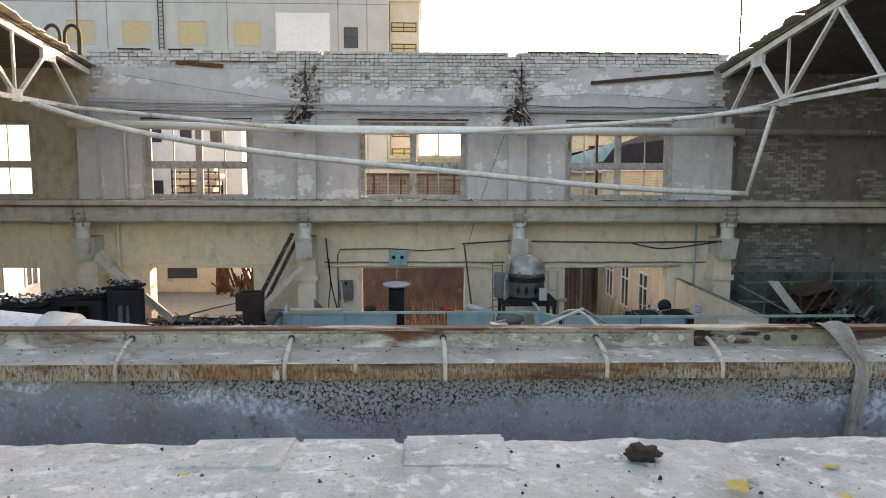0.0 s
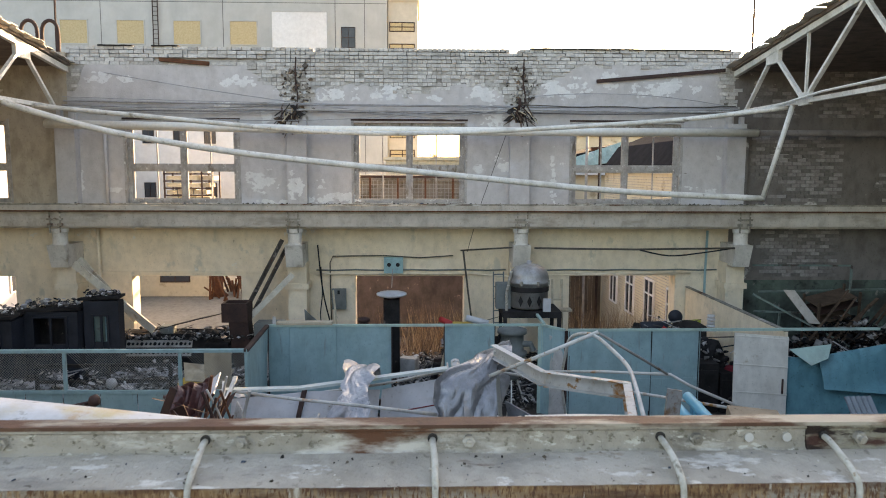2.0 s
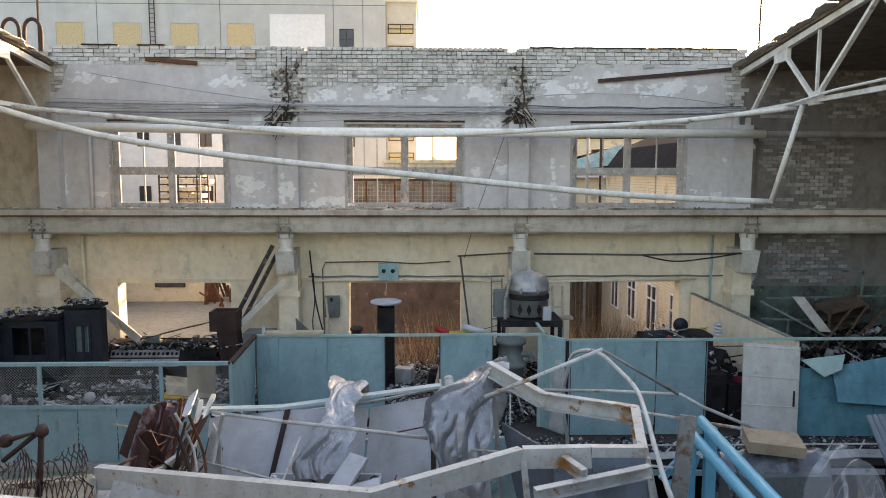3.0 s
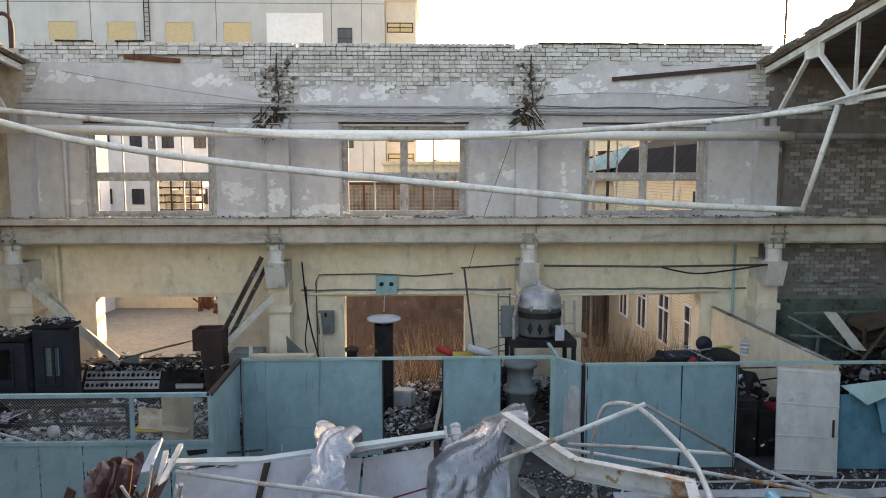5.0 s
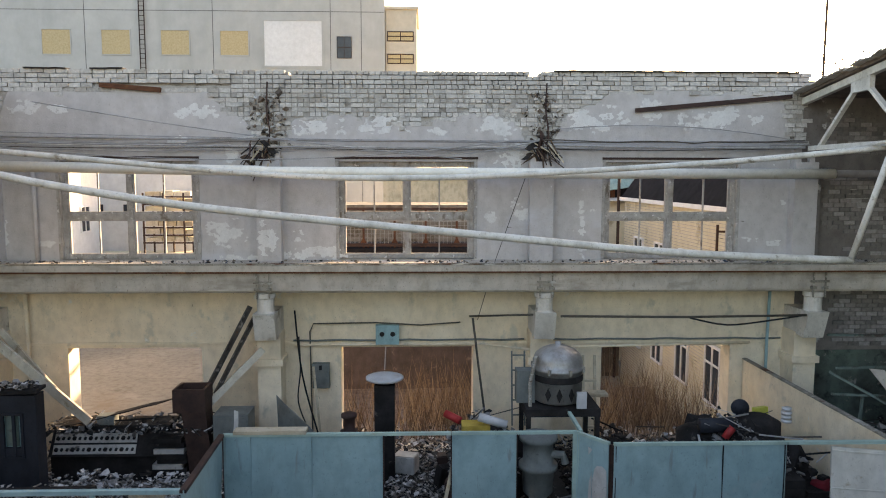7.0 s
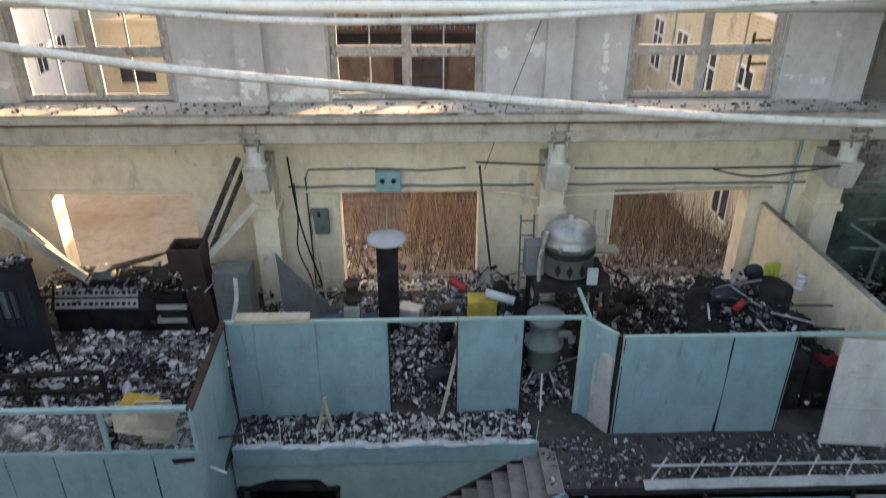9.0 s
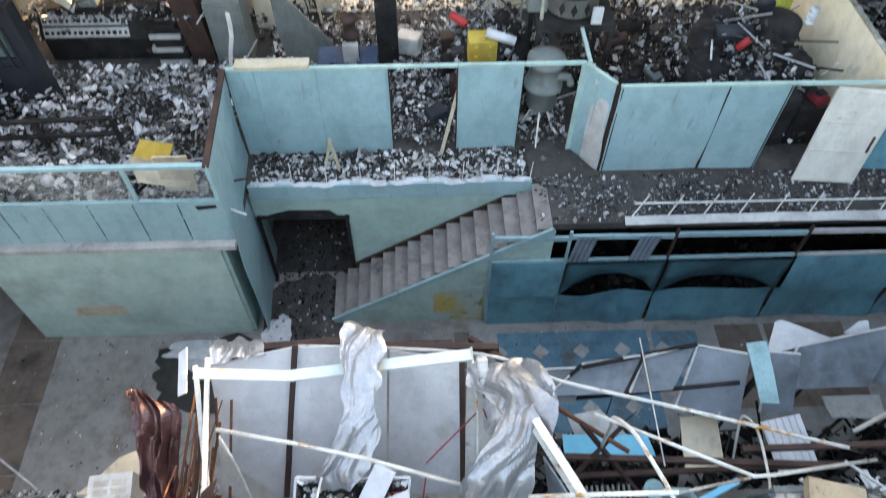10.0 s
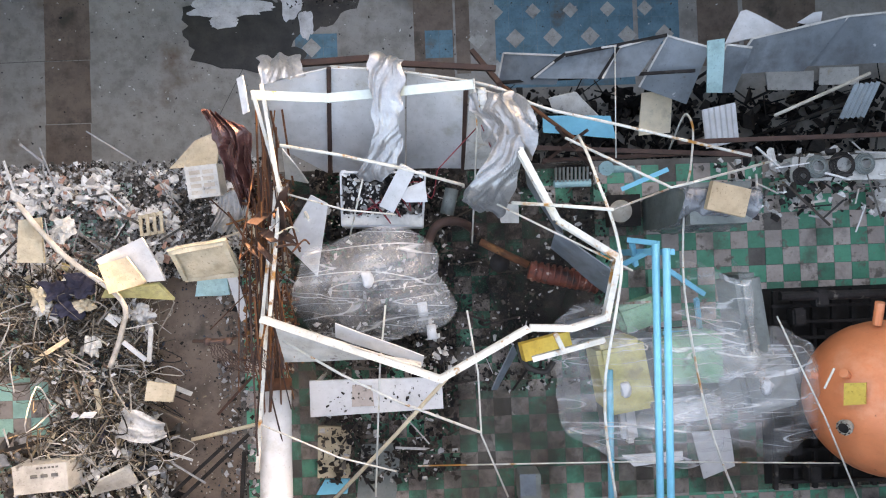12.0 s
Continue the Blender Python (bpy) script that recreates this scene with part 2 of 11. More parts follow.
def heap(name, material, area, count, sizes, height, label, category="rubble", seed=1, flat=0.35, sticks=0, cluster=None):
    """Loose rubble over x0 x1 y0 y1 z; height(x, y) is how far it is piled."""
    r = random.Random(seed)
    x0, x1, y0, y1, z = area
    bm = B()
    for _ in range(count):
        x, y = r.uniform(x0, x1), r.uniform(y0, y1)
        h = height(x, y) if callable(height) else height
        if h < 0 or cluster is not None and noise.noise(Vector((x * 1.6, y * 1.6, seed))) + 0.4 * noise.noise(Vector((x * 5, y * 5, seed))) < cluster:
            continue
        s = sizes[0] + (sizes[1] - sizes[0]) * r.random() ** 2.2
        shard(bm, (x, y, z + s * 0.1 + h * r.random() ** 0.6), s, r, flat)
    for _ in range(sticks):
        x, y, a, l = r.uniform(x0, x1), r.uniform(y0, y1), r.uniform(0, 6.3), r.uniform(0.2, 0.9)
        h = height(x, y) if callable(height) else height
        if h < 0:
            continue
        zz = z + h + 0.03
        bar(bm, (x, y, zz), (x + l * math.cos(a), y + l * math.sin(a), zz + r.uniform(-0.05, 0.2)), r.uniform(0.012, 0.04), r.uniform(0.01, 0.03))
    return solo(name, bm, material, label, category, kind="stuff")


# ---- materials ----
def mat(name, a, b, scale=2.0, rough=0.8, metal=0.0, bump=0.15, bscale=45.0, spots=(), vary=0.0, island=None, alpha=None, alpha_stretch=(1.6, 0.6, 1), stretch=(1, 1, 1), spec=0.3, grime=0.45):
    """Two tones by a slow noise, spots of (colour, scale, level, edge, stretch), fine relief. vary: tone from piece to piece."""
    m = bpy.data.materials.new(name)
    m.use_nodes = True
    nt = m.node_tree
    bs = nt.nodes["Principled BSDF"]
    geo = nt.nodes.new("ShaderNodeNewGeometry")

    def tex(sc, st=(1, 1, 1), detail=6.0):
        mp = nt.nodes.new("ShaderNodeMapping")
        mp.inputs["Scale"].default_value = st
        nt.links.new(geo.outputs["Position"], mp.inputs[0])
        nz = nt.nodes.new("ShaderNodeTexNoise")
        nz.inputs["Scale"].default_value, nz.inputs["Detail"].default_value = sc, detail
        nz.inputs["Roughness"].default_value = 0.62
        nt.links.new(mp.outputs[0], nz.inputs["Vector"])
        return nz.outputs["Fac"]

    def ramp(src, stops, mode="LINEAR"):
        rp = nt.nodes.new("ShaderNodeValToRGB")
        rp.color_ramp.interpolation = mode
        el = rp.color_ramp.elements
        while len(el) < len(stops):
            el.new(0.5)
        for e, (p, c) in zip(el, stops):
            e.position, e.color = p, (*c, 1)
        nt.links.new(src, rp.inputs[0])
        return rp.outputs[0]

    def mix(f, x, y, mode="MIX"):
        mx = nt.nodes.new("ShaderNodeMix")
        mx.data_type, mx.blend_type = "RGBA", mode
        for s, v in ((0, f), (6, x), (7, y)):
            if isinstance(v, (int, float)):
                mx.inputs[s].default_value = v
            elif isinstance(v, tuple):
                mx.inputs[s].default_value = (*v, 1)
            else:
                nt.links.new(v, mx.inputs[s])
        return mx.outputs[2]

    if island:
        step = 1.0 / len(island)
        col = ramp(geo.outputs["Random Per Island"], [(i * step, c) for i, c in enumerate(island)], "CONSTANT")
        col = mix(0.5, col, ramp(tex(scale * 6), [(0.35, (0.35, 0.35, 0.35)), (0.7, (1, 1, 1))]), "MULTIPLY")
    else:
        col = ramp(tex(scale, stretch), [(0.32, a), (0.68, b)])
        col = mix(0.35, col, ramp(tex(scale * 9, stretch), [(0.3, (0.62, 0.62, 0.62)), (0.7, (1.0, 1.0, 1.0))]), "MULTIPLY")
        half = mix(1.0, col, (0.42, 0.40, 0.37), "MULTIPLY")
        fg = ramp(tex(3.4, (1, 1, 0.55), 10.0), [(0.46, (0, 0, 0)), (0.66, (grime, grime, grime))])
        col = mix(fg, col, half)
        g2 = min(1.0, grime * 1.6)
        fg = ramp(tex(24.0, (1, 1, 0.8), 4.0), [(0.60, (0, 0, 0)), (0.70, (g2, g2, g2))])
        col = mix(fg, col, half)
    relief = tex(bscale)
    for s in spots:
        c, sc, level, edge = s[:4]
        f = ramp(tex(sc, s[4] if len(s) > 4 else (1, 1, 1), 8.0), [(level - edge, (0, 0, 0)), (level + edge, (1, 1, 1))])
        col = mix(f, col, c)
    if vary:
        info = nt.nodes.new("ShaderNodeObjectInfo")
        col = mix(1.0, col, ramp(info.outputs["Random"], [(0.0, (1 - vary, 1 - vary, 1 - vary)), (1.0, (1, 1, 1))]), "MULTIPLY")
    nt.links.new(col, bs.inputs["Base Color"])
    bs.inputs["Roughness"].default_value, bs.inputs["Metallic"].default_value = rough, metal
    bs.inputs["Specular IOR Level"].default_value = spec
    if alpha:
        lo, hi = alpha
        nt.links.new(ramp(tex(2.2, alpha_stretch, 9.0), [(0.36, (lo, lo, lo)), (0.62, (hi, hi, hi))]), bs.inputs["Alpha"])
    bp = nt.nodes.new("ShaderNodeBump")
    bp.inputs["Strength"].default_value, bp.inputs["Distance"].default_value = bump, 0.02
    nt.links.new(relief, bp.inputs["Height"])
    nt.links.new(bp.outputs[0], bs.inputs["Normal"])
    return m


RUST = (0.16, 0.062, 0.022)
DARK = (0.022, 0.02, 0.019)
m_plaster_up = mat("grey_peeling_paint", (0.49, 0.47, 0.465), (0.585, 0.565, 0.56), 0.7, 0.85, spots=[((0.53, 0.53, 0.55), 0.6, 0.60, 0.05, (0.7, 1, 1.3)), ((0.68, 0.675, 0.66), 4.0, 0.70, 0.01), ((0.66, 0.65, 0.63), 15.0, 0.715, 0.01), ((0.24, 0.22, 0.20), 20.0, 0.70, 0.015), ((0.27, 0.25, 0.23), 1.7, 0.70, 0.05, (1, 1, 0.25)), ((0.20, 0.185, 0.17), 7.0, 0.72, 0.01, (0.35, 1, 1.6)), ((0.15, 0.14, 0.13), 40.0, 0.70, 0.015)], bump=0.35, bscale=26, grime=0.2)
m_peel = mat("white_underpaint", (0.66, 0.665, 0.66), (0.76, 0.76, 0.745), 2.0, 0.9, spots=[((0.50, 0.49, 0.48), 9.0, 0.62, 0.03), ((0.30, 0.28, 0.26), 30.0, 0.70, 0.02)], bump=0.3, bscale=30, grime=0.15)
m_sash = mat("weathered_white_sash", (0.34, 0.325, 0.31), (0.50, 0.48, 0.455), 6.0, 0.85, spots=[((0.20, 0.17, 0.14), 5.0, 0.62, 0.04, (1, 1, 0.4)), ((0.62, 0.61, 0.59), 9.0, 0.64, 0.02)], bump=0.4)
m_bracket = mat("pale_painted_concrete", (0.60, 0.57, 0.51), (0.72, 0.69, 0.63), 2.0, 0.88, spots=[((0.36, 0.32, 0.26), 3.0, 0.62, 0.05), ((0.15, 0.13, 0.11), 14.0, 0.70, 0.02)], bump=0.4, grime=0.35)
m_felt = mat("black_felt_edge", (0.02, 0.019, 0.018), (0.05, 0.045, 0.042), 5.0, 0.95, bump=0.5)
m_plaster_low = mat("cream_plaster", (0.82, 0.685, 0.50), (0.87, 0.76, 0.595), 0.6, 0.85, spots=[((0.56, 0.51, 0.40), 2.2, 0.63, 0.04, (1, 1, 0.7)), ((0.72, 0.70, 0.645), 1.3, 0.66, 0.015), ((0.30, 0.26, 0.19), 1.5, 0.72, 0.06, (1, 1, 0.3)), ((0.25, 0.215, 0.16), 9.0, 0.71, 0.012, (1.4, 1, 0.5)), ((0.30, 0.26, 0.2), 30.0, 0.69, 0.02)], bump=0.35, bscale=24, grime=0.22)
# base tone takes in the shade under the roof; spots are dirt and peeling
m_shade_wall = mat("dirty_shaded_wall", (0.165, 0.147, 0.138), (0.25, 0.226, 0.212), 0.5, 0.9, spots=[((0.55, 0.53, 0.51), 1.2, 0.63, 0.02), ((0.09, 0.08, 0.07), 0.9, 0.66, 0.08)], bump=0.3)
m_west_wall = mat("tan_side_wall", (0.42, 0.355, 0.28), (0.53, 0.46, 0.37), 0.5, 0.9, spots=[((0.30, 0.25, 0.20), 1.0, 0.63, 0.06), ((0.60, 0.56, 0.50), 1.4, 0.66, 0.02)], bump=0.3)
m_ochre_teal = mat("ochre_stained_paint", (0.33, 0.45, 0.43), (0.44, 0.55, 0.52), 0.8, 0.65, spots=[((0.46, 0.36, 0.13), 1.3, 0.50, 0.08), ((0.26, 0.19, 0.08), 3.0, 0.62, 0.05)], grime=0.2)
m_brick = mat("white_silicate_brick", (0.52, 0.505, 0.48), (0.70, 0.685, 0.655), 3.0, 0.9, spots=[((0.36, 0.33, 0.29), 2.0, 0.60, 0.08)], vary=0.22, bump=0.5)
m_brick_rest = mat("white_brick_rest", (0, 0, 0), (1, 1, 1), 3.0, 0.9, island=[(0.62, 0.605, 0.575), (0.54, 0.525, 0.50), (0.68, 0.665, 0.635), (0.47, 0.45, 0.42), (0.59, 0.575, 0.55)], bump=0.5)
m_mortar = mat("mortar", (0.36, 0.345, 0.32), (0.50, 0.485, 0.455), 3.0, 0.95, spots=[((0.12, 0.11, 0.095), 2.5, 0.62, 0.06)], bump=0.5, bscale=30)
m_concrete = mat("old_concrete", (0.46, 0.415, 0.36), (0.58, 0.54, 0.485), 0.8, 0.9, spots=[((0.26, 0.23, 0.19), 1.1, 0.62, 0.08, (0.5, 1, 2)), ((0.16, 0.14, 0.12), 6.0, 0.70, 0.03)], bump=0.35)
m_floor = mat("dirty_concrete_floor", (0.26, 0.25, 0.235), (0.36, 0.345, 0.325), 0.6, 0.85, spots=[((0.17, 0.16, 0.15), 0.5, 0.62, 0.06), ((0.30, 0.30, 0.30), 14.0, 0.73, 0.02), ((0.15, 0.10, 0.075), 0.7, 0.66, 0.08)], bump=0.2)
m_brown_floor = mat("brown_floor_slab", (0.16, 0.12, 0.10), (0.22, 0.17, 0.14), 0.9, 0.85, spots=[((0.07, 0.06, 0.05), 1.5, 0.62, 0.08)])
# charred upper floor; the passage floor takes it to look unlit
m_dark_floor = mat("charred_dark_floor", (0.045, 0.042, 0.04), (0.10, 0.09, 0.082), 1.2, 0.85, spots=[((0.20, 0.19, 0.18), 7.0, 0.66, 0.04)])
m_puddle = mat("wet_black_stain", (0.030, 0.029, 0.027), (0.055, 0.052, 0.048), 2.0, 0.35, bump=0.1)
m_dust = mat("white_dust", (0.52, 0.53, 0.55), (0.68, 0.69, 0.70), 4.0, 0.95, bump=0.6, bscale=25)
m_blue_tile = mat("blue_floor_tile", (0.085, 0.225, 0.30), (0.125, 0.295, 0.375), 2.0, 0.6, spots=[((0.12, 0.12, 0.115), 1.1, 0.63, 0.06)], vary=0.25)
m_grey_tile = mat("grey_floor_tile", (0.42, 0.41, 0.39), (0.54, 0.53, 0.50), 2.0, 0.65, spots=[((0.12, 0.115, 0.11), 1.6, 0.63, 0.06)], vary=0.25)
m_green_tile = mat("green_floor_tile", (0.042, 0.28, 0.185), (0.066, 0.37, 0.25), 2.0, 0.5, spots=[((0.16, 0.15, 0.13), 5.0, 0.62, 0.05), ((0.07, 0.066, 0.058), 0.8, 0.62, 0.08), ((0.045, 0.04, 0.035), 2.6, 0.66, 0.03)], vary=0.3, grime=0.15)
m_pink_tile = mat("pinkish_floor_tile", (0.41, 0.355, 0.325), (0.53, 0.465, 0.43), 2.0, 0.55, spots=[((0.17, 0.15, 0.13), 5.0, 0.60, 0.05), ((0.08, 0.073, 0.065), 0.8, 0.62, 0.08), ((0.055, 0.047, 0.04), 2.6, 0.66, 0.03)], vary=0.3, grime=0.15)
m_mint_tile = mat("pale_mint_tile", (0.30, 0.60, 0.52), (0.38, 0.68, 0.60), 2.0, 0.5, spots=[((0.1, 0.1, 0.09), 1.0, 0.66, 0.05)], vary=0.2)
m_bed = mat("tile_bed", (0.10, 0.092, 0.085), (0.16, 0.15, 0.14), 1.5, 0.95)
m_teal = mat("pale_blue_paint", (0.235, 0.40, 0.425), (0.295, 0.47, 0.49), 0.7, 0.55, spots=[((0.20, 0.27, 0.27), 5.0, 0.66, 0.05, (1.5, 1.5, 0.25)), ((0.07, 0.08, 0.08), 22.0, 0.72, 0.015), ((0.35, 0.40, 0.40), 0.9, 0.70, 0.1), ((0.10, 0.16, 0.17), 2.5, 0.72, 0.04, (1, 1, 0.4)), (RUST, 3.0, 0.77, 0.02)], bump=0.1, grime=0.25)
m_teal_dirty = mat("dirty_green_blue_paint", (0.30, 0.46, 0.42), (0.41, 0.58, 0.53), 0.8, 0.65, spots=[((0.22, 0.27, 0.25), 1.0, 0.62, 0.1), ((0.35, 0.26, 0.12), 0.8, 0.70, 0.05)], grime=0.2, bump=0.15)
m_deep_blue = mat("deep_blue_sheet", (0.08, 0.28, 0.345), (0.125, 0.365, 0.43), 0.8, 0.5, spots=[((0.05, 0.10, 0.13), 0.9, 0.63, 0.1), ((0.02, 0.025, 0.03), 2.2, 0.74, 0.03)], bump=0.12)
m_pipe = mat("white_pipe_paint", (0.66, 0.65, 0.60), (0.78, 0.77, 0.725), 2.0, 0.5, spots=[((0.28, 0.25, 0.20), 5.0, 0.66, 0.05), (RUST, 2.2, 0.73, 0.03)], bump=0.1)
m_frame = mat("white_steel_with_rust", (0.47, 0.475, 0.445), (0.585, 0.59, 0.555), 2.0, 0.5, spots=[((0.30, 0.15, 0.055), 7.0, 0.64, 0.03), ((0.40, 0.36, 0.26), 3.0, 0.66, 0.06), ((0.34, 0.15, 0.04), 1.6, 0.62, 0.03), ((0.20, 0.10, 0.04), 3.5, 0.68, 0.02)], bump=0.1)
m_rust = mat("rusted_steel", (0.085, 0.035, 0.02), (0.16, 0.065, 0.034), 4.0, 0.9, spots=[((0.25, 0.11, 0.045), 3.0, 0.66, 0.05), ((0.05, 0.03, 0.022), 6.0, 0.66, 0.05)], bump=0.4)
m_bright_rust = mat("orange_rusted_steel", (0.15, 0.058, 0.025), (0.27, 0.11, 0.045), 6.0, 0.9, spots=[((0.40, 0.20, 0.07), 8.0, 0.62, 0.04), ((0.06, 0.03, 0.02), 5.0, 0.64, 0.04)], bump=0.4)
m_mint_strip = mat("pale_mint_strip", (0.46, 0.53, 0.515), (0.55, 0.62, 0.60), 1.5, 0.5, spots=[((0.62, 0.56, 0.30), 0.9, 0.56, 0.05), ((0.55, 0.36, 0.08), 2.0, 0.66, 0.02), ((0.25, 0.13, 0.06), 7.0, 0.70, 0.02)], bump=0.1, grime=0.15)
m_maroon = mat("maroon_sheet", (0.07, 0.026, 0.026), (0.13, 0.05, 0.046), 3.0, 0.38, spots=[((0.22, 0.13, 0.10), 6.0, 0.66, 0.03)], bump=0.2, spec=0.6)
m_rail = mat("grimy_rail_steel", (0.26, 0.24, 0.20), (0.38, 0.355, 0.305), 2.6, 0.85, grime=0.7, spots=[((0.46, 0.45, 0.40), 38.0, 0.62, 0.03, (0.5, 1, 1)), ((0.13, 0.12, 0.09), 55.0, 0.60, 0.03, (0.6, 1, 1)), ((0.50, 0.485, 0.44), 5.0, 0.585, 0.04, (0.5, 1, 1.6)), ((0.12, 0.055, 0.032), 1.5, 0.60, 0.03, (0.6, 1, 2.5)), ((0.09, 0.065, 0.05), 9.0, 0.68, 0.02, (0.5, 1, 1.5))], bump=0.5)
m_rail_foot = mat("dusty_rail_foot", (0.38, 0.345, 0.29), (0.49, 0.455, 0.40), 3.0, 0.9, spots=[((0.60, 0.575, 0.53), 14.0, 0.60, 0.03, (0.5, 1, 1)), ((0.27, 0.25, 0.22), 7.0, 0.60, 0.05, (0.4, 1, 1)), ((0.10, 0.085, 0.07), 30.0, 0.68, 0.015, (0.5, 1, 1)), ((0.13, 0.06, 0.035), 3.0, 0.70, 0.02, (0.4, 1, 1))], bump=0.6, bscale=60)
m_rail_edge = mat("rusty_flange_edge", (0.29, 0.265, 0.215), (0.39, 0.365, 0.31), 3.0, 0.85, grime=0.7, spots=[((0.215, 0.125, 0.062), 1.6, 0.51, 0.05, (0.7, 1, 4)), ((0.30, 0.20, 0.11), 40.0, 0.54, 0.05, (1.6, 1, 0.4)), ((0.13, 0.06, 0.03), 70.0, 0.555, 0.04, (1.5, 1, 0.4)), ((0.07, 0.032, 0.022), 2.9, 0.565, 0.06, (0.6, 1, 3)), ((0.10, 0.05, 0.03), 60.0, 0.60, 0.04, (1, 1, 0.5)), ((0.46, 0.43, 0.36), 26.0, 0.645, 0.03, (1, 1, 0.3))], bump=0.5)
m_steam = mat("cream_pipe_paint", (0.85, 0.82, 0.73), (0.90, 0.88, 0.80), 1.5, 0.5, spots=[((0.55, 0.50, 0.40), 3.0, 0.70, 0.04), ((0.30, 0.25, 0.19), 9.0, 0.74, 0.02)], bump=0.1, grime=0.15)
m_rail_rusty = mat("rust_eaten_rail_steel", (0.23, 0.215, 0.165), (0.33, 0.31, 0.25), 2.6, 0.9, grime=0.7, spots=[((0.26, 0.24, 0.11), 6.0, 0.57, 0.05), ((0.075, 0.036, 0.028), 5.5, 0.515, 0.03, (0.35, 1, 1.5)), ((0.03, 0.02, 0.017), 8.0, 0.60, 0.02, (0.3, 1, 1.6)), ((0.46, 0.44, 0.40), 11.0, 0.64, 0.02, (0.5, 1, 1))], bump=0.8)
m_rail_top = mat("brown_rail_head", (0.07, 0.035, 0.024), (0.14, 0.07, 0.042), 2.0, 0.7, spots=[((0.34, 0.31, 0.25), 3.0, 0.60, 0.03, (0.3, 1, 1)), ((0.40, 0.24, 0.10), 1.0, 0.66, 0.08, (0.4, 1, 1))], bump=0.2)
m_girder = mat("crazed_blue_grey_paint", (0.205, 0.222, 0.245), (0.27, 0.29, 0.315), 1.4, 0.6, spots=[((0.185, 0.195, 0.21), 9.0, 0.60, 0.05, (0.6, 1, 1.4)), ((0.30, 0.325, 0.35), 45.0, 0.62, 0.05), ((0.07, 0.068, 0.065), 26.0, 0.71, 0.02)], bump=0.4, bscale=30)
m_white = mat("white_enamel_sheet", (0.46, 0.475, 0.49), (0.58, 0.595, 0.61), 0.7, 0.45, spots=[((0.36, 0.345, 0.31), 2.0, 0.66, 0.06), (RUST, 4.0, 0.72, 0.02), ((0.22, 0.20, 0.17), 9.0, 0.70, 0.015)], bump=0.08, grime=0.22)
m_white_dirty = mat("soiled_white_sheet", (0.40, 0.40, 0.385), (0.60, 0.595, 0.57), 1.0, 0.55, spots=[((0.13, 0.12, 0.11), 3.5, 0.66, 0.04), ((0.35, 0.24, 0.14), 1.5, 0.72, 0.05)], bump=0.2)
m_grey_sheet = mat("grey_blue_sheet", (0.115, 0.15, 0.18), (0.19, 0.235, 0.275), 0.9, 0.5, spots=[((0.08, 0.095, 0.11), 1.0, 0.62, 0.1), ((0.42, 0.45, 0.48), 2.5, 0.72, 0.05)], bump=0.12)
# charred things; also inner walls coloured dark for their shade
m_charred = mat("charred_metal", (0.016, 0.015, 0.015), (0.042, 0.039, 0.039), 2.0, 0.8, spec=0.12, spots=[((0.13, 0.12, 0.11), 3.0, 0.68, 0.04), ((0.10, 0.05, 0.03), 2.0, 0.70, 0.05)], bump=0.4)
m_dark_blue = mat("scorched_navy_paint", (0.012, 0.015, 0.022), (0.028, 0.034, 0.046), 1.2, 0.6, spots=[((0.14, 0.14, 0.14), 4.0, 0.72, 0.03)], bump=0.2)
m_dark_rust = mat("dark_brown_steel", (0.035, 0.02, 0.018), (0.075, 0.04, 0.032), 2.5, 0.7, spots=[((0.15, 0.075, 0.04), 3.0, 0.70, 0.04)], bump=0.3)
m_steel = mat("bare_steel_tank", (0.34, 0.34, 0.33), (0.46, 0.455, 0.44), 2.5, 0.42, 0.6, spots=[((0.22, 0.20, 0.18), 2.0, 0.66, 0.1)], bump=0.08)
m_silver = mat("silver_foil_sheet", (0.27, 0.28, 0.295), (0.42, 0.435, 0.45), 2.0, 0.34, 0.55, bump=0.15, bscale=9, grime=0.2)
m_plastic = mat("clear_plastic_film", (0.80, 0.81, 0.82), (0.90, 0.905, 0.91), 3.0, 0.18, 0.0, bump=0.25, bscale=5, alpha=(0.04, 0.24), alpha_stretch=(0.5, 0.5, 0.5), spec=1.0, grime=0.1)
m_plastic_grey = mat("grey_plastic_film", (0.27, 0.28, 0.285), (0.43, 0.44, 0.445), 3.0, 0.3, 0.0, bump=0.2, bscale=9, alpha=(0.72, 0.97), spec=0.9)
m_cyan = mat("cyan_pipe_paint", (0.085, 0.42, 0.58), (0.11, 0.50, 0.66), 1.0, 0.4, bump=0.05, grime=0.06)
m_orange = mat("orange_tank_paint", (0.68, 0.20, 0.085), (0.76, 0.25, 0.12), 0.5, 0.4, spots=[((0.74, 0.33, 0.20), 0.8, 0.62, 0.08), ((0.30, 0.09, 0.04), 5.0, 0.72, 0.015), ((0.10, 0.05, 0.035), 18.0, 0.735, 0.01)], bump=0.06, grime=0.1)
m_red_hose = mat("red_ribbed_duct", (0.12, 0.032, 0.024), (0.22, 0.065, 0.045), 3.0, 0.55, spots=[((0.045, 0.03, 0.028), 4.0, 0.54, 0.05), ((0.40, 0.30, 0.27), 6.0, 0.64, 0.03)])
m_wood = mat("pale_weathered_board", (0.46, 0.39, 0.28), (0.58, 0.51, 0.39), 2.0, 0.8, stretch=(1, 1, 4), spots=[((0.24, 0.18, 0.12), 2.0, 0.68, 0.06)])
m_tan = mat("tan_upholstered_board", (0.47, 0.40, 0.29), (0.58, 0.50, 0.38), 1.5, 0.85, spots=[((0.30, 0.24, 0.16), 2.0, 0.66, 0.08)])
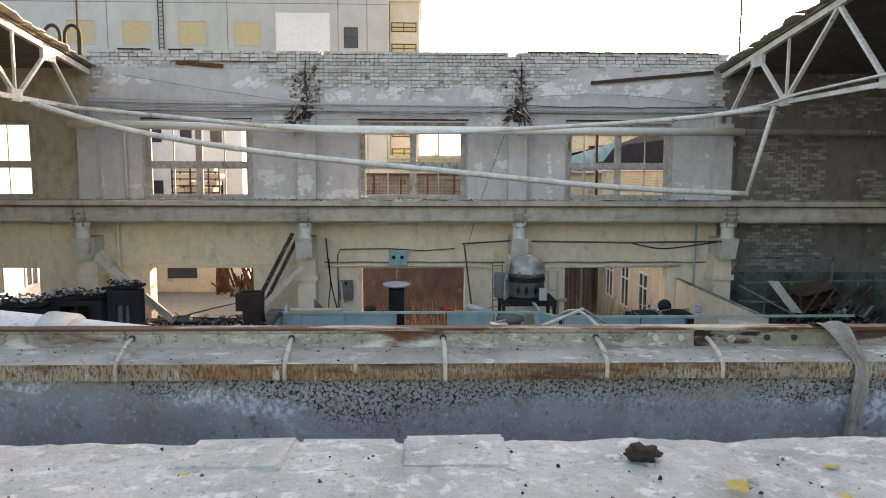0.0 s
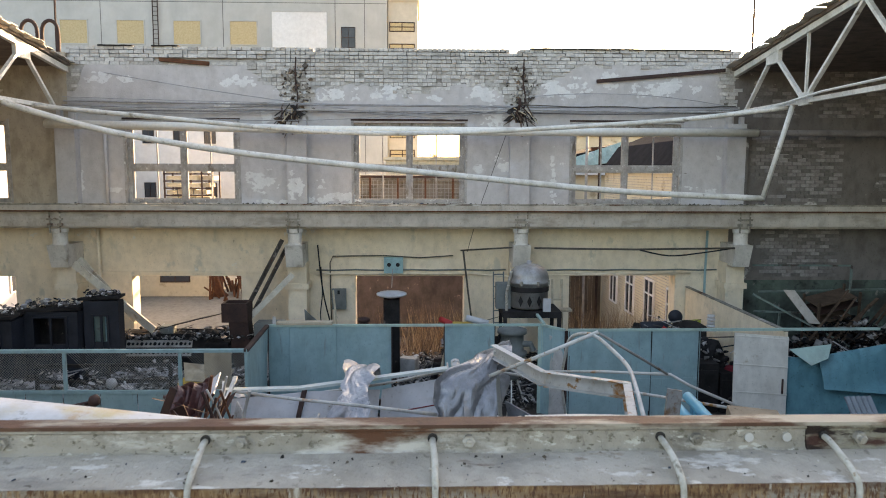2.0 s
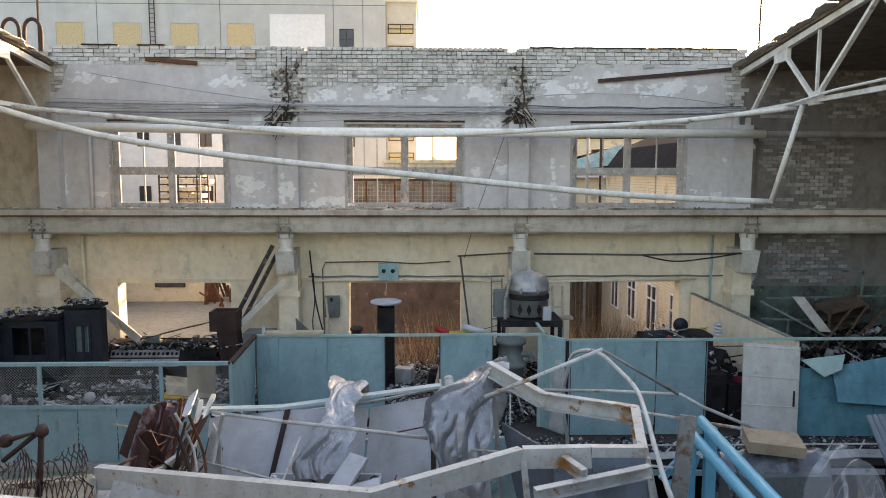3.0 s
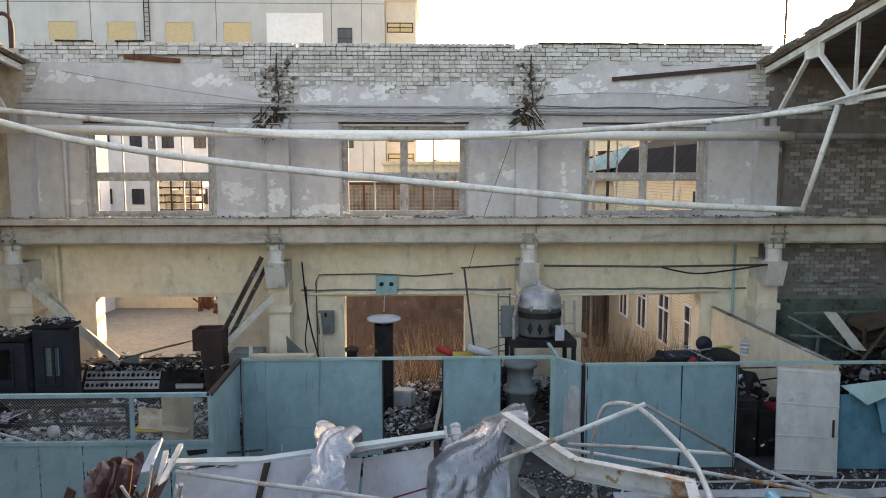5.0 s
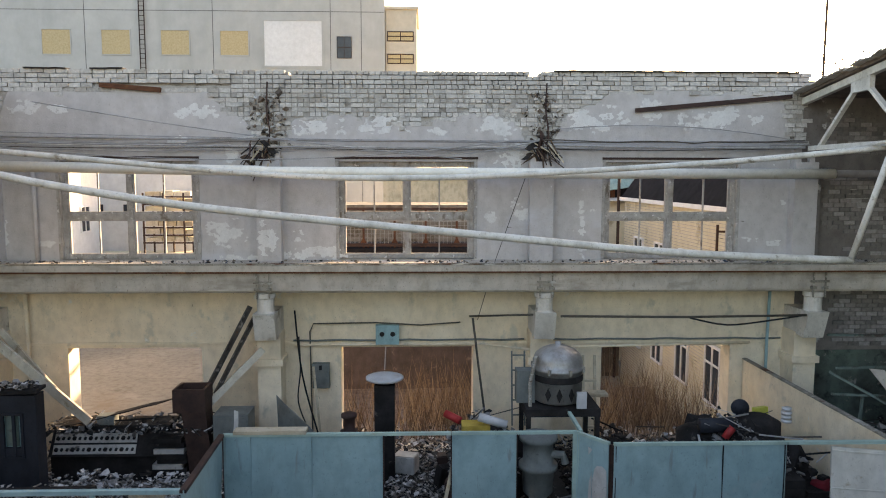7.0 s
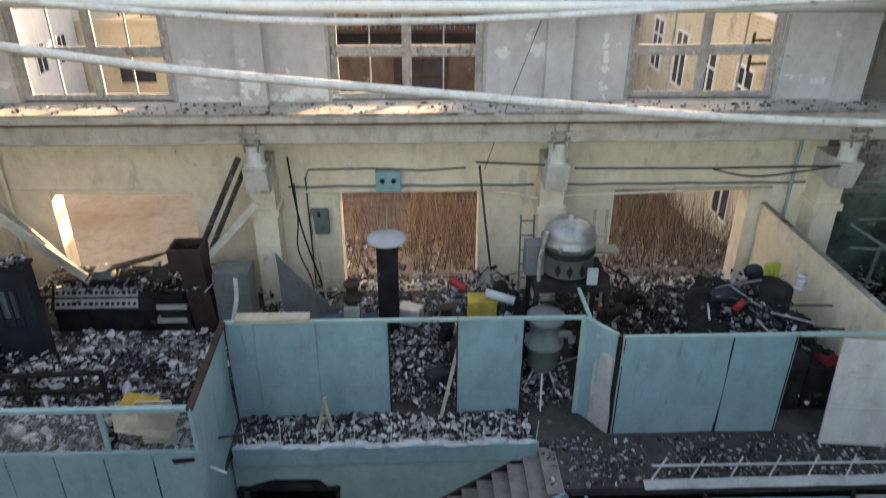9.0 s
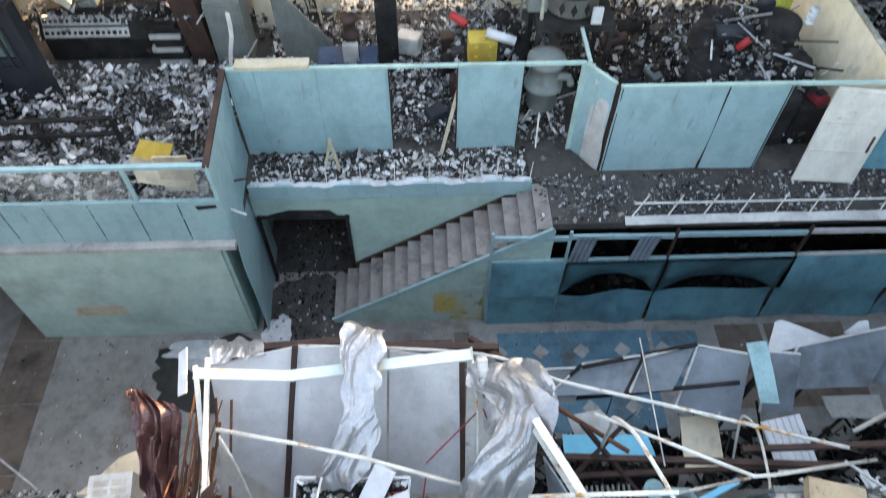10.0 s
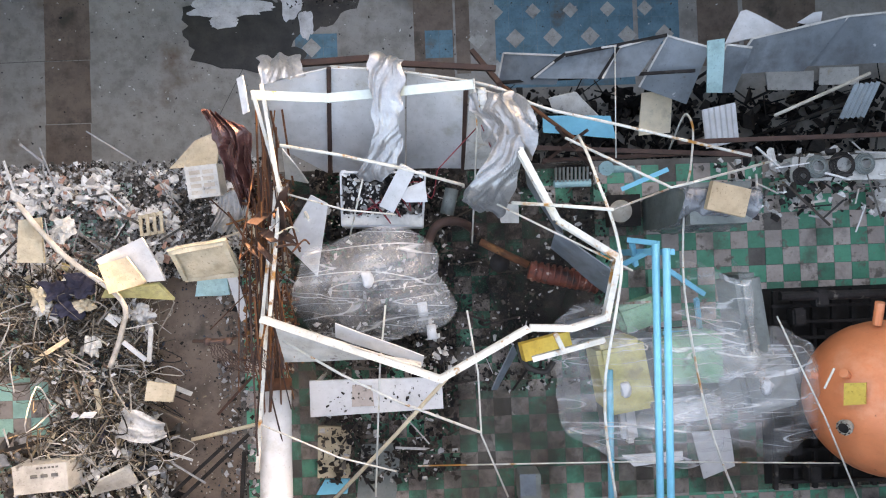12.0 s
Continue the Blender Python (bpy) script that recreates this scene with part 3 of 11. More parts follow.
m_yellow = mat("yellow_board", (0.48, 0.31, 0.05), (0.58, 0.41, 0.09), 2.0, 0.7)
m_machine_yellow = mat("dull_yellow_cover", (0.45, 0.40, 0.16), (0.56, 0.51, 0.26), 1.5, 0.6, spots=[((0.25, 0.22, 0.12), 2.0, 0.62, 0.06)])
m_machine_green = mat("green_machine_cover", (0.14, 0.36, 0.22), (0.22, 0.46, 0.31), 1.5, 0.6, spots=[((0.12, 0.14, 0.12), 2.0, 0.62, 0.06)])
m_hook = mat("grimy_white_hook", (0.38, 0.365, 0.31), (0.56, 0.55, 0.50), 30.0, 0.7, spots=[((0.22, 0.13, 0.06), 14.0, 0.62, 0.04)], grime=0.6)
# cream wood, raised in tone for the sunlight on the leaning planks
m_pale_wood = mat("bright_plank", (0.62, 0.57, 0.46), (0.74, 0.70, 0.60), 2.0, 0.8, spots=[((0.36, 0.28, 0.18), 3.0, 0.64, 0.06)])
m_door = mat("cream_door_paint", (0.66, 0.635, 0.57), (0.74, 0.715, 0.65), 0.8, 0.5, spots=[((0.36, 0.29, 0.19), 2.5, 0.69, 0.05)], grime=0.25)
m_dark_red = mat("dark_red_wire", (0.18, 0.015, 0.025), (0.26, 0.03, 0.04), 3.0, 0.5)
m_carton = mat("tan_carton", (0.36, 0.265, 0.175), (0.46, 0.35, 0.24), 2.0, 0.85)
m_osb = mat("chipboard", (0.50, 0.38, 0.21), (0.62, 0.50, 0.31), 6.0, 0.85, bump=0.1, grime=0.06)
m_tower = mat("tower_render", (0.45, 0.455, 0.44), (0.54, 0.545, 0.525), 0.08, 0.9, spots=[((0.37, 0.375, 0.36), 0.25, 0.62, 0.1, (1, 1, 0.3))], bump=0.05, grime=0.06)
m_tower_tan = mat("tower_tan_render", (0.52, 0.47, 0.38), (0.60, 0.55, 0.46), 0.2, 0.9, bump=0.05, grime=0.06)
m_dark_glass = mat("dark_window", (0.03, 0.035, 0.045), (0.06, 0.07, 0.085), 0.5, 0.15, bump=0.0, grime=0.06)
m_white_paint = mat("white_building_paint", (0.72, 0.72, 0.72), (0.80, 0.80, 0.80), 0.3, 0.85, grime=0.06)
m_yard_brick = mat("buff_brick_wall", (0.56, 0.50, 0.37), (0.68, 0.62, 0.48), 0.6, 0.9, spots=[((0.30, 0.24, 0.16), 1.2, 0.64, 0.08)], bump=0.2, grime=0.06)
m_roof_black = mat("black_roof_felt", (0.014, 0.014, 0.017), (0.026, 0.026, 0.03), 1.0, 0.95, spec=0.05)
m_teal_roof = mat("faded_turquoise_sheet", (0.24, 0.40, 0.40), (0.36, 0.50, 0.50), 1.0, 0.6, spots=[((0.55, 0.58, 0.58), 2.0, 0.62, 0.05)])
m_roof_under = mat("dark_roof_boards", (0.17, 0.135, 0.115), (0.26, 0.21, 0.18), 1.5, 0.9, stretch=(1, 4, 1))
m_asphalt = mat("pale_dusty_yard", (0.21, 0.195, 0.17), (0.30, 0.28, 0.245), 0.15, 0.9, spots=[((0.16, 0.11, 0.07), 0.12, 0.62, 0.1), ((0.10, 0.085, 0.065), 0.5, 0.68, 0.05)], bump=0.3)
m_reed = mat("dry_reeds", (0, 0, 0), (1, 1, 1), 3.0, 0.9, island=[(0.22, 0.15, 0.10), (0.32, 0.225, 0.15), (0.16, 0.11, 0.08), (0.42, 0.32, 0.22), (0.11, 0.08, 0.06)])
m_litter = mat("leaf_litter", (0.13, 0.10, 0.085), (0.24, 0.19, 0.16), 2.5, 0.95, spots=[((0.32, 0.25, 0.19), 6.0, 0.66, 0.03), ((0.55, 0.53, 0.50), 9.0, 0.71, 0.015), ((0.07, 0.05, 0.04), 12.0, 0.62, 0.03)], bump=0.6, bscale=14)
m_conduit = mat("brown_conduit", (0.07, 0.062, 0.052), (0.13, 0.115, 0.095), 4.0, 0.7)
m_duct = mat("white_duct_paint", (0.56, 0.57, 0.57), (0.66, 0.67, 0.67), 0.9, 0.5, spots=[((0.50, 0.42, 0.25), 1.6, 0.57, 0.05), ((0.42, 0.23, 0.07), 2.3, 0.60, 0.05), ((0.22, 0.10, 0.04), 6.0, 0.69, 0.03)], bump=0.12)
m_mud = mat("wet_mud_layer", (0.06, 0.052, 0.042), (0.13, 0.115, 0.095), 1.6, 0.6, alpha=(0.02, 0.52), alpha_stretch=(0.5, 0.45, 1))
# sooty tone laid on for the darkness under the wreck
m_wreck_shade = mat("soot_layer", (0.018, 0.017, 0.017), (0.04, 0.036, 0.034), 1.6, 0.85, alpha=(0.0, 0.65), alpha_stretch=(0.55, 0.5, 1), spec=0.1)
m_flake_rubble = mat("white_flakes", (0, 0, 0), (1, 1, 1), 3.0, 0.9, island=[(0.70, 0.71, 0.72), (0.56, 0.57, 0.58), (0.50, 0.51, 0.53), (0.40, 0.40, 0.41), (0.74, 0.74, 0.74), (0.18, 0.17, 0.17), (0.58, 0.59, 0.61), (0.44, 0.42, 0.39), (0.09, 0.085, 0.08), (0.72, 0.72, 0.71), (0.26, 0.25, 0.24), (0.68, 0.67, 0.66)])
m_white_flakes = mat("white_plaster_flakes", (0, 0, 0), (1, 1, 1), 3.0, 0.9, island=[(0.62, 0.62, 0.61), (0.72, 0.72, 0.71), (0.48, 0.47, 0.46), (0.68, 0.66, 0.63), (0.35, 0.33, 0.31), (0.58, 0.55, 0.50), (0.75, 0.75, 0.75), (0.42, 0.25, 0.20)])
# near black, to give deep gaps and unlit rooms their shade
m_black_scrap = mat("black_scrap", (0, 0, 0), (1, 1, 1), 3.0, 0.95, spec=0.08, island=[(0.012, 0.012, 0.013), (0.022, 0.02, 0.02), (0.016, 0.015, 0.015), (0.04, 0.036, 0.034), (0.01, 0.01, 0.01), (0.07, 0.065, 0.062), (0.028, 0.024, 0.022)])
m_front_sheet = mat("toppled_grey_sheet", (0.125, 0.16, 0.185), (0.20, 0.245, 0.275), 0.6, 0.42, 0.0, spots=[((0.06, 0.07, 0.08), 0.9, 0.62, 0.08), ((0.42, 0.45, 0.47), 5.0, 0.72, 0.015), ((0.10, 0.07, 0.05), 3.5, 0.70, 0.03)], bump=0.12, bscale=14, grime=0.3, spec=0.5)
m_navy = mat("dark_blue_fabric", (0.022, 0.022, 0.04), (0.055, 0.055, 0.085), 3.0, 0.9)
m_sack = mat("pale_plastic_sack", (0.42, 0.43, 0.43), (0.62, 0.63, 0.63), 5.0, 0.5, spots=[((0.16, 0.15, 0.14), 4.0, 0.62, 0.05)], bump=0.3, bscale=14)
# near black, so the rooms under the landing look unlit
m_black_fill = mat("black_floor_fill", (0.012, 0.012, 0.012), (0.025, 0.023, 0.022), 1.2, 0.9)
m_brown_wood = mat("old_brown_wood", (0.07, 0.045, 0.03), (0.15, 0.10, 0.07), 2.0, 0.85, stretch=(1, 1, 4))
m_mound = mat("mixed_dark_scrap", (0, 0, 0), (1, 1, 1), 3.0, 0.85, spec=0.1, island=[(0.014, 0.013, 0.013), (0.03, 0.025, 0.022), (0.018, 0.018, 0.019), (0.08, 0.055, 0.04), (0.012, 0.012, 0.012), (0.20, 0.195, 0.19), (0.045, 0.03, 0.024), (0.025, 0.025, 0.028), (0.33, 0.32, 0.31), (0.02, 0.018, 0.016)])
m_soot_rubble = mat("sooty_crumbs", (0, 0, 0), (1, 1, 1), 3.0, 0.9, spec=0.1, island=[(0.022, 0.02, 0.02), (0.045, 0.04, 0.037), (0.03, 0.026, 0.023), (0.014, 0.013, 0.013), (0.075, 0.065, 0.055), (0.035, 0.03, 0.03), (0.11, 0.10, 0.09), (0.05, 0.042, 0.036), (0.02, 0.02, 0.022), (0.50, 0.50, 0.50)])
m_beige_rubble = mat("beige_scraps", (0, 0, 0), (1, 1, 1), 3.0, 0.9, island=[(0.50, 0.43, 0.31), (0.68, 0.66, 0.61), (0.36, 0.28, 0.18), (0.60, 0.53, 0.40), (0.16, 0.12, 0.09), (0.72, 0.71, 0.68), (0.42, 0.36, 0.20), (0.20, 0.13, 0.10)])
m_cable = mat("black_cable", (0.018, 0.017, 0.017), (0.04, 0.038, 0.036), 4.0, 0.6)
m_wire = mat("grey_wire", (0.30, 0.30, 0.30), (0.40, 0.40, 0.40), 4.0, 0.6)
m_box_teal = mat("turquoise_box", (0.23, 0.42, 0.44), (0.29, 0.50, 0.52), 2.0, 0.5)
m_grey_box = mat("grey_green_box", (0.13, 0.155, 0.15), (0.19, 0.215, 0.21), 2.0, 0.6)
m_red = mat("red_plastic", (0.42, 0.03, 0.03), (0.52, 0.05, 0.05), 2.0, 0.5)
m_lime = mat("lime_plastic", (0.50, 0.55, 0.08), (0.60, 0.64, 0.14), 2.0, 0.5)
m_strap = mat("grey_strap_cloth", (0.27, 0.24, 0.21), (0.44, 0.41, 0.38), 9.0, 0.9, bump=0.5, bscale=60)
m_tangle = mat("tangled_stalks", (0, 0, 0), (1, 1, 1), 3.0, 0.9, island=[(0.20, 0.17, 0.135), (0.09, 0.07, 0.052), (0.36, 0.33, 0.29), (0.14, 0.11, 0.08), (0.05, 0.043, 0.038), (0.27, 0.25, 0.225), (0.03, 0.028, 0.026), (0.50, 0.48, 0.45)])
m_rust_rubble = mat("rust_flakes", (0, 0, 0), (1, 1, 1), 3.0, 0.9, island=[(0.10, 0.04, 0.022), (0.17, 0.07, 0.032), (0.06, 0.028, 0.02), (0.24, 0.11, 0.045), (0.05, 0.035, 0.03), (0.13, 0.052, 0.03), (0.45, 0.40, 0.32), (0.08, 0.035, 0.024)])
m_mesh_wire = mat("mesh_wire", (0.25, 0.265, 0.25), (0.33, 0.345, 0.33), 3.0, 0.6)
m_char_rubble = mat("burnt_rubble", (0, 0, 0), (1, 1, 1), 3.0, 0.9, spec=0.1, island=[(0.025, 0.024, 0.024), (0.08, 0.077, 0.073), (0.30, 0.305, 0.315), (0.19, 0.185, 0.18), (0.045, 0.042, 0.04), (0.40, 0.405, 0.41), (0.06, 0.053, 0.048), (0.62, 0.63, 0.64), (0.12, 0.11, 0.10), (0.28, 0.275, 0.27)])
m_pale_rubble = mat("pale_rubble", (0, 0, 0), (1, 1, 1), 3.0, 0.9, island=[(0.022, 0.02, 0.022), (0.40, 0.395, 0.385), (0.05, 0.046, 0.045), (0.66, 0.66, 0.65), (0.03, 0.027, 0.027), (0.76, 0.76, 0.75), (0.13, 0.12, 0.11), (0.50, 0.47, 0.43), (0.06, 0.048, 0.042)])
m_brown_rubble = mat("brown_rubble", (0, 0, 0), (1, 1, 1), 3.0, 0.9, island=[(0.04, 0.032, 0.027), (0.17, 0.14, 0.11), (0.022, 0.02, 0.018), (0.44, 0.40, 0.34), (0.085, 0.066, 0.05), (0.66, 0.63, 0.58), (0.05, 0.04, 0.034), (0.28, 0.23, 0.17), (0.05, 0.07, 0.10)])
m_bearing_bits = mat("broken_brick_bits", (0, 0, 0), (1, 1, 1), 3.0, 0.9, island=[(0.30, 0.27, 0.24), (0.12, 0.10, 0.085), (0.50, 0.48, 0.44), (0.20, 0.15, 0.115), (0.40, 0.37, 0.33), (0.07, 0.055, 0.045), (0.58, 0.56, 0.53)])
m_sill_rubble = mat("litter_crumbs", (0, 0, 0), (1, 1, 1), 3.0, 0.95, island=[(0.12, 0.085, 0.065), (0.20, 0.145, 0.11), (0.08, 0.058, 0.045), (0.28, 0.22, 0.17), (0.15, 0.10, 0.08), (0.42, 0.40, 0.37)])
m_scorched_beam = mat("scorched_channel", (0.035, 0.03, 0.027), (0.13, 0.115, 0.10), 3.0, 0.8, spots=[((0.26, 0.24, 0.22), 5.0, 0.62, 0.04), ((0.14, 0.07, 0.04), 3.0, 0.66, 0.04)], bump=0.4)
m_machine_blue = mat("dark_machine_blue", (0.02, 0.05, 0.10), (0.045, 0.09, 0.16), 3.0, 0.6, spots=[((0.30, 0.30, 0.30), 6.0, 0.68, 0.03)], bump=0.2)
m_dark_film = mat("dark_plastic_film", (0.075, 0.085, 0.10), (0.17, 0.185, 0.21), 3.0, 0.25, bump=0.25, bscale=9, alpha=(0.65, 0.95), spec=0.9)
m_grey_foil = mat("grey_foil_film", (0.22, 0.225, 0.235), (0.36, 0.37, 0.38), 3.0, 0.3, 0.5, bump=0.2, bscale=9, grime=0.2)
m_step = mat("stone_step", (0.27, 0.235, 0.215), (0.38, 0.335, 0.31), 2.0, 0.85, spots=[((0.10, 0.09, 0.08), 2.0, 0.63, 0.08)], vary=0.2)
m_label = mat("grey_marking", (0.12, 0.12, 0.12), (0.16, 0.16, 0.16), 5.0, 0.7)
m_booth = mat("pale_booth_paint", (0.38, 0.55, 0.50), (0.49, 0.66, 0.60), 0.8, 0.65, spots=[((0.27, 0.33, 0.31), 1.0, 0.63, 0.1), ((0.42, 0.31, 0.15), 0.8, 0.70, 0.05)], grime=0.2, bump=0.15)
m_grey_strut = mat("grey_strut_tone", (0.22, 0.21, 0.195), (0.34, 0.325, 0.30), 3.0, 0.7, spots=[((0.16, 0.09, 0.05), 6.0, 0.6, 0.05)])
m_dull_green = mat("dull_green_steel", (0.13, 0.19, 0.17), (0.20, 0.27, 0.245), 0.8, 0.7, spots=[((0.08, 0.06, 0.05), 3.0, 0.58, 0.05)])
m_fence = mat("weathered_fence_board", (0.10, 0.078, 0.06), (0.19, 0.15, 0.118), 1.2, 0.9, spots=[((0.05, 0.042, 0.036), 2.0, 0.6, 0.06), ((0.32, 0.28, 0.23), 3.0, 0.68, 0.03)], stretch=(3, 3, 0.6))
m_snow = mat("pale_mortar_crust", (0.44, 0.45, 0.43), (0.52, 0.53, 0.515), 6.0, 0.95, spots=[((0.60, 0.61, 0.60), 14.0, 0.58, 0.05), ((0.36, 0.355, 0.33), 34.0, 0.60, 0.04), ((0.36, 0.345, 0.315), 2.2, 0.62, 0.08), ((0.13, 0.12, 0.11), 30.0, 0.70, 0.02), ((0.07, 0.065, 0.06), 55.0, 0.72, 0.01)], bump=0.7, bscale=38)
m_slag = mat("brown_slag", (0.035, 0.026, 0.022), (0.075, 0.06, 0.05), 20.0, 0.95, bump=1.0, bscale=60)
m_leaf = mat("dry_yellow_leaf", (0.50, 0.38, 0.08), (0.60, 0.48, 0.16), 20.0, 0.8)
m_green_paint = mat("green_wall_paint", (0.12, 0.185, 0.155), (0.19, 0.265, 0.225), 0.8, 0.8, spots=[((0.055, 0.055, 0.048), 0.8, 0.50, 0.12), ((0.25, 0.26, 0.24), 3.0, 0.64, 0.02), ((0.03, 0.03, 0.028), 2.5, 0.62, 0.06)])


def crazed(m, edge):
    """Old paint below a flange at height edge: chalky blue-white scabs, then black crazing where the paint has cracked."""
    nt = m.node_tree
    bs = nt.nodes["Principled BSDF"]
    col = bs.inputs["Base Color"].links[0].from_socket
    geo = nt.nodes.new("ShaderNodeNewGeometry")
    sep = nt.nodes.new("ShaderNodeSeparateXYZ")
    nt.links.new(geo.outputs["Position"], sep.inputs[0])

    def tex(scale, stretch=(1, 1, 1), detail=5.0):
        mp = nt.nodes.new("ShaderNodeMapping")
        mp.inputs["Scale"].default_value = stretch
        mp.inputs["Location"].default_value = (3.7, 1.3, 0)
        nz = nt.nodes.new("ShaderNodeTexNoise")
        nz.inputs["Scale"].default_value, nz.inputs["Detail"].default_value = scale, detail
        nt.links.new(geo.outputs["Position"], mp.inputs[0])
        nt.links.new(mp.outputs[0], nz.inputs["Vector"])
        return nz

    def rise(src, lo, hi):
        mr = nt.nodes.new("ShaderNodeMapRange")
        mr.inputs["From Min"].default_value, mr.inputs["From Max"].default_value = lo, hi
        nt.links.new(src, mr.inputs[0])
        return mr.outputs[0]

    def calc(op, a, b):
        mt = nt.nodes.new("ShaderNodeMath")
        mt.operation = op
        for k, v in enumerate((a, b)):
            if isinstance(v, (int, float)):
                mt.inputs[k].default_value = v
            else:
                nt.links.new(v, mt.inputs[k])
        return mt.outputs[0]

    def over(f, c):
        mx = nt.nodes.new("ShaderNodeMix")
        mx.data_type = "RGBA"
        nt.links.new(f, mx.inputs[0])
        nt.links.new(col, mx.inputs[6])
        mx.inputs[7].default_value = (*c, 1)
        return mx.outputs[2]

    deep = calc("SUBTRACT", edge, sep.outputs[2])
    # grimy beige just below the edge
    grime = calc("SUBTRACT", tex(3.5, (0.5, 1, 1)).outputs["Fac"], calc("MULTIPLY", deep, 3.6))
    col = over(calc("MULTIPLY", rise(grime, 0.22, 0.36), 0.8), (0.215, 0.205, 0.18))
    band = calc("SUBTRACT", tex(1.9, (0.55, 1, 0.9), 5.0).outputs["Fac"], calc("MULTIPLY", deep, 1.3))
    # chalky scabs
    scab = calc("SUBTRACT", tex(2.1, (0.6, 1, 1.2), 8.0).outputs["Fac"], calc("MULTIPLY", deep, 0.85))
    bare = calc("SUBTRACT", 1.0, calc("MULTIPLY", rise(band, 0.37, 0.41), 0.8))
    col = over(calc("MULTIPLY", bare, calc("MULTIPLY", rise(scab, 0.37, 0.40), rise(tex(38.0, (1, 1, 0.8)).outputs["Fac"], 0.40, 0.58))), (0.40, 0.455, 0.515))
    # dirt specks and crazing
    dirt = calc("MULTIPLY", rise(band, 0.27, 0.42), rise(tex(70.0).outputs["Fac"], 0.50, 0.58))
    col = over(calc("MULTIPLY", dirt, 0.7), (0.09, 0.086, 0.08))
    add = nt.nodes.new("ShaderNodeMix")
    add.data_type, add.blend_type = "RGBA", "ADD"
    add.inputs[0].default_value = 0.03
    nt.links.new(geo.outputs["Position"], add.inputs[6])
    nt.links.new(tex(14.0, detail=3.0).outputs["Color"], add.inputs[7])
    vo = nt.nodes.new("ShaderNodeTexVoronoi")
    vo.feature = "DISTANCE_TO_EDGE"
    vo.inputs["Scale"].default_value = 46
    nt.links.new(add.outputs[2], vo.inputs["Vector"])
    line = calc("MULTIPLY", rise(vo.outputs["Distance"], 0.13, 0.085), rise(tex(62.0, detail=2.0).outputs["Fac"], 0.49, 0.54))
    col = over(calc("MULTIPLY", line, rise(band, 0.36, 0.42)), (0.018, 0.018, 0.018))
    nt.links.new(col, bs.inputs["Base Color"])


crazed(m_girder, 7.31)


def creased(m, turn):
    """Adds thin whitish, less clear lines to a clear film, placed by noise."""
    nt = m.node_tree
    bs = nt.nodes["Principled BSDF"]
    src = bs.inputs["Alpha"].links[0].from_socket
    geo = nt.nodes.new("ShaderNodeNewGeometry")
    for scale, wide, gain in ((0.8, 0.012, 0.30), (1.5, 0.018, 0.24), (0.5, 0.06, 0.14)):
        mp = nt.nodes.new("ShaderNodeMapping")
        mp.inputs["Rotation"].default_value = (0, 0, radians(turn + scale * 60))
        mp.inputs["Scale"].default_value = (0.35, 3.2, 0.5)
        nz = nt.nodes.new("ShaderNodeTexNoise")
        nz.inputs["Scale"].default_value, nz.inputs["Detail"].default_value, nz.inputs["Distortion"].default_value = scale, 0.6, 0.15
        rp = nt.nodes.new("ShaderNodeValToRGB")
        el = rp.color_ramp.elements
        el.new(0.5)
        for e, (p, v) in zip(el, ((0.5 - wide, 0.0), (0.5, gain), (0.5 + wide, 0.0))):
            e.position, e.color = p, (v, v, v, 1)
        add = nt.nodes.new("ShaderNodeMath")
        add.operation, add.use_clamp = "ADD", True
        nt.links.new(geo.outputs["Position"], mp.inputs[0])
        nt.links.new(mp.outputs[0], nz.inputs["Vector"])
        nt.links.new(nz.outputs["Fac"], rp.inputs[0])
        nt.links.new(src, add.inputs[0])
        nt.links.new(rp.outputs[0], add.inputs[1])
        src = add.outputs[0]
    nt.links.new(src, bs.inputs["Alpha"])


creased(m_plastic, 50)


# ---- structure ----
BAYS = (-9.87, -3.8, 2.17, 8.07)
WEST, EAST = -20.0, 19.0
OPEN_X = [(-14.4, -11.5), (-8.38, -5.42), (-2.3, 0.7), (3.64, 6.62)]
UP = [(a, b, 7.33, 9.5) for a, b in OPEN_X]
LOW = [(a, b, 2.88, 5.33) for a, b in OPEN_X]

bm = B()
for i, (x0, x1, y0, y1) in enumerate([(-400, 400, 20.55, 600), (-400, 400, -400, 20.55)]):
    vs = [bm.verts.new(p) for p in ((x0, y0, -0.02), (x1, y0, -0.02), (x1, y1, -0.02), (x0, y1, -0.02))]
    bm.faces.new(vs)
bmesh.ops.remove_doubles(bm, verts=bm.verts, dist=0.001)
solo("ground", bm, m_asphalt, "pale dusty yard ground round the ruined workshop", "ground", kind="structure")

bm = B()
box(bm, WEST, EAST, 1.7, 20.05, -0.015, 0.0)
hall_floor = solo("floor", bm, m_floor, "dark stained concrete floor of the hall", "floor", kind="structure")

# north wall: cream below the crane beam, grey above it, bare brick on top
bm = B()
holed(bm, BAYS[0], BAYS[3], 0, 7.2, 20.05, 20.55, LOW)
wall_low = solo("wall_north", bm, m_plaster_low, "cream plastered lower wall with three large openings", "wall", kind="structure")
bm = B()
holed(bm, BAYS[0], BAYS[3], 7.2, 11.12, 20.07, 20.45, UP)
box(bm, BAYS[0], BAYS[3], 20.16, 20.45, 11.12, 11.26)
solo("wall_north_upper", bm, m_mortar, "brick core of the upper wall with window openings", "wall", kind="structure")


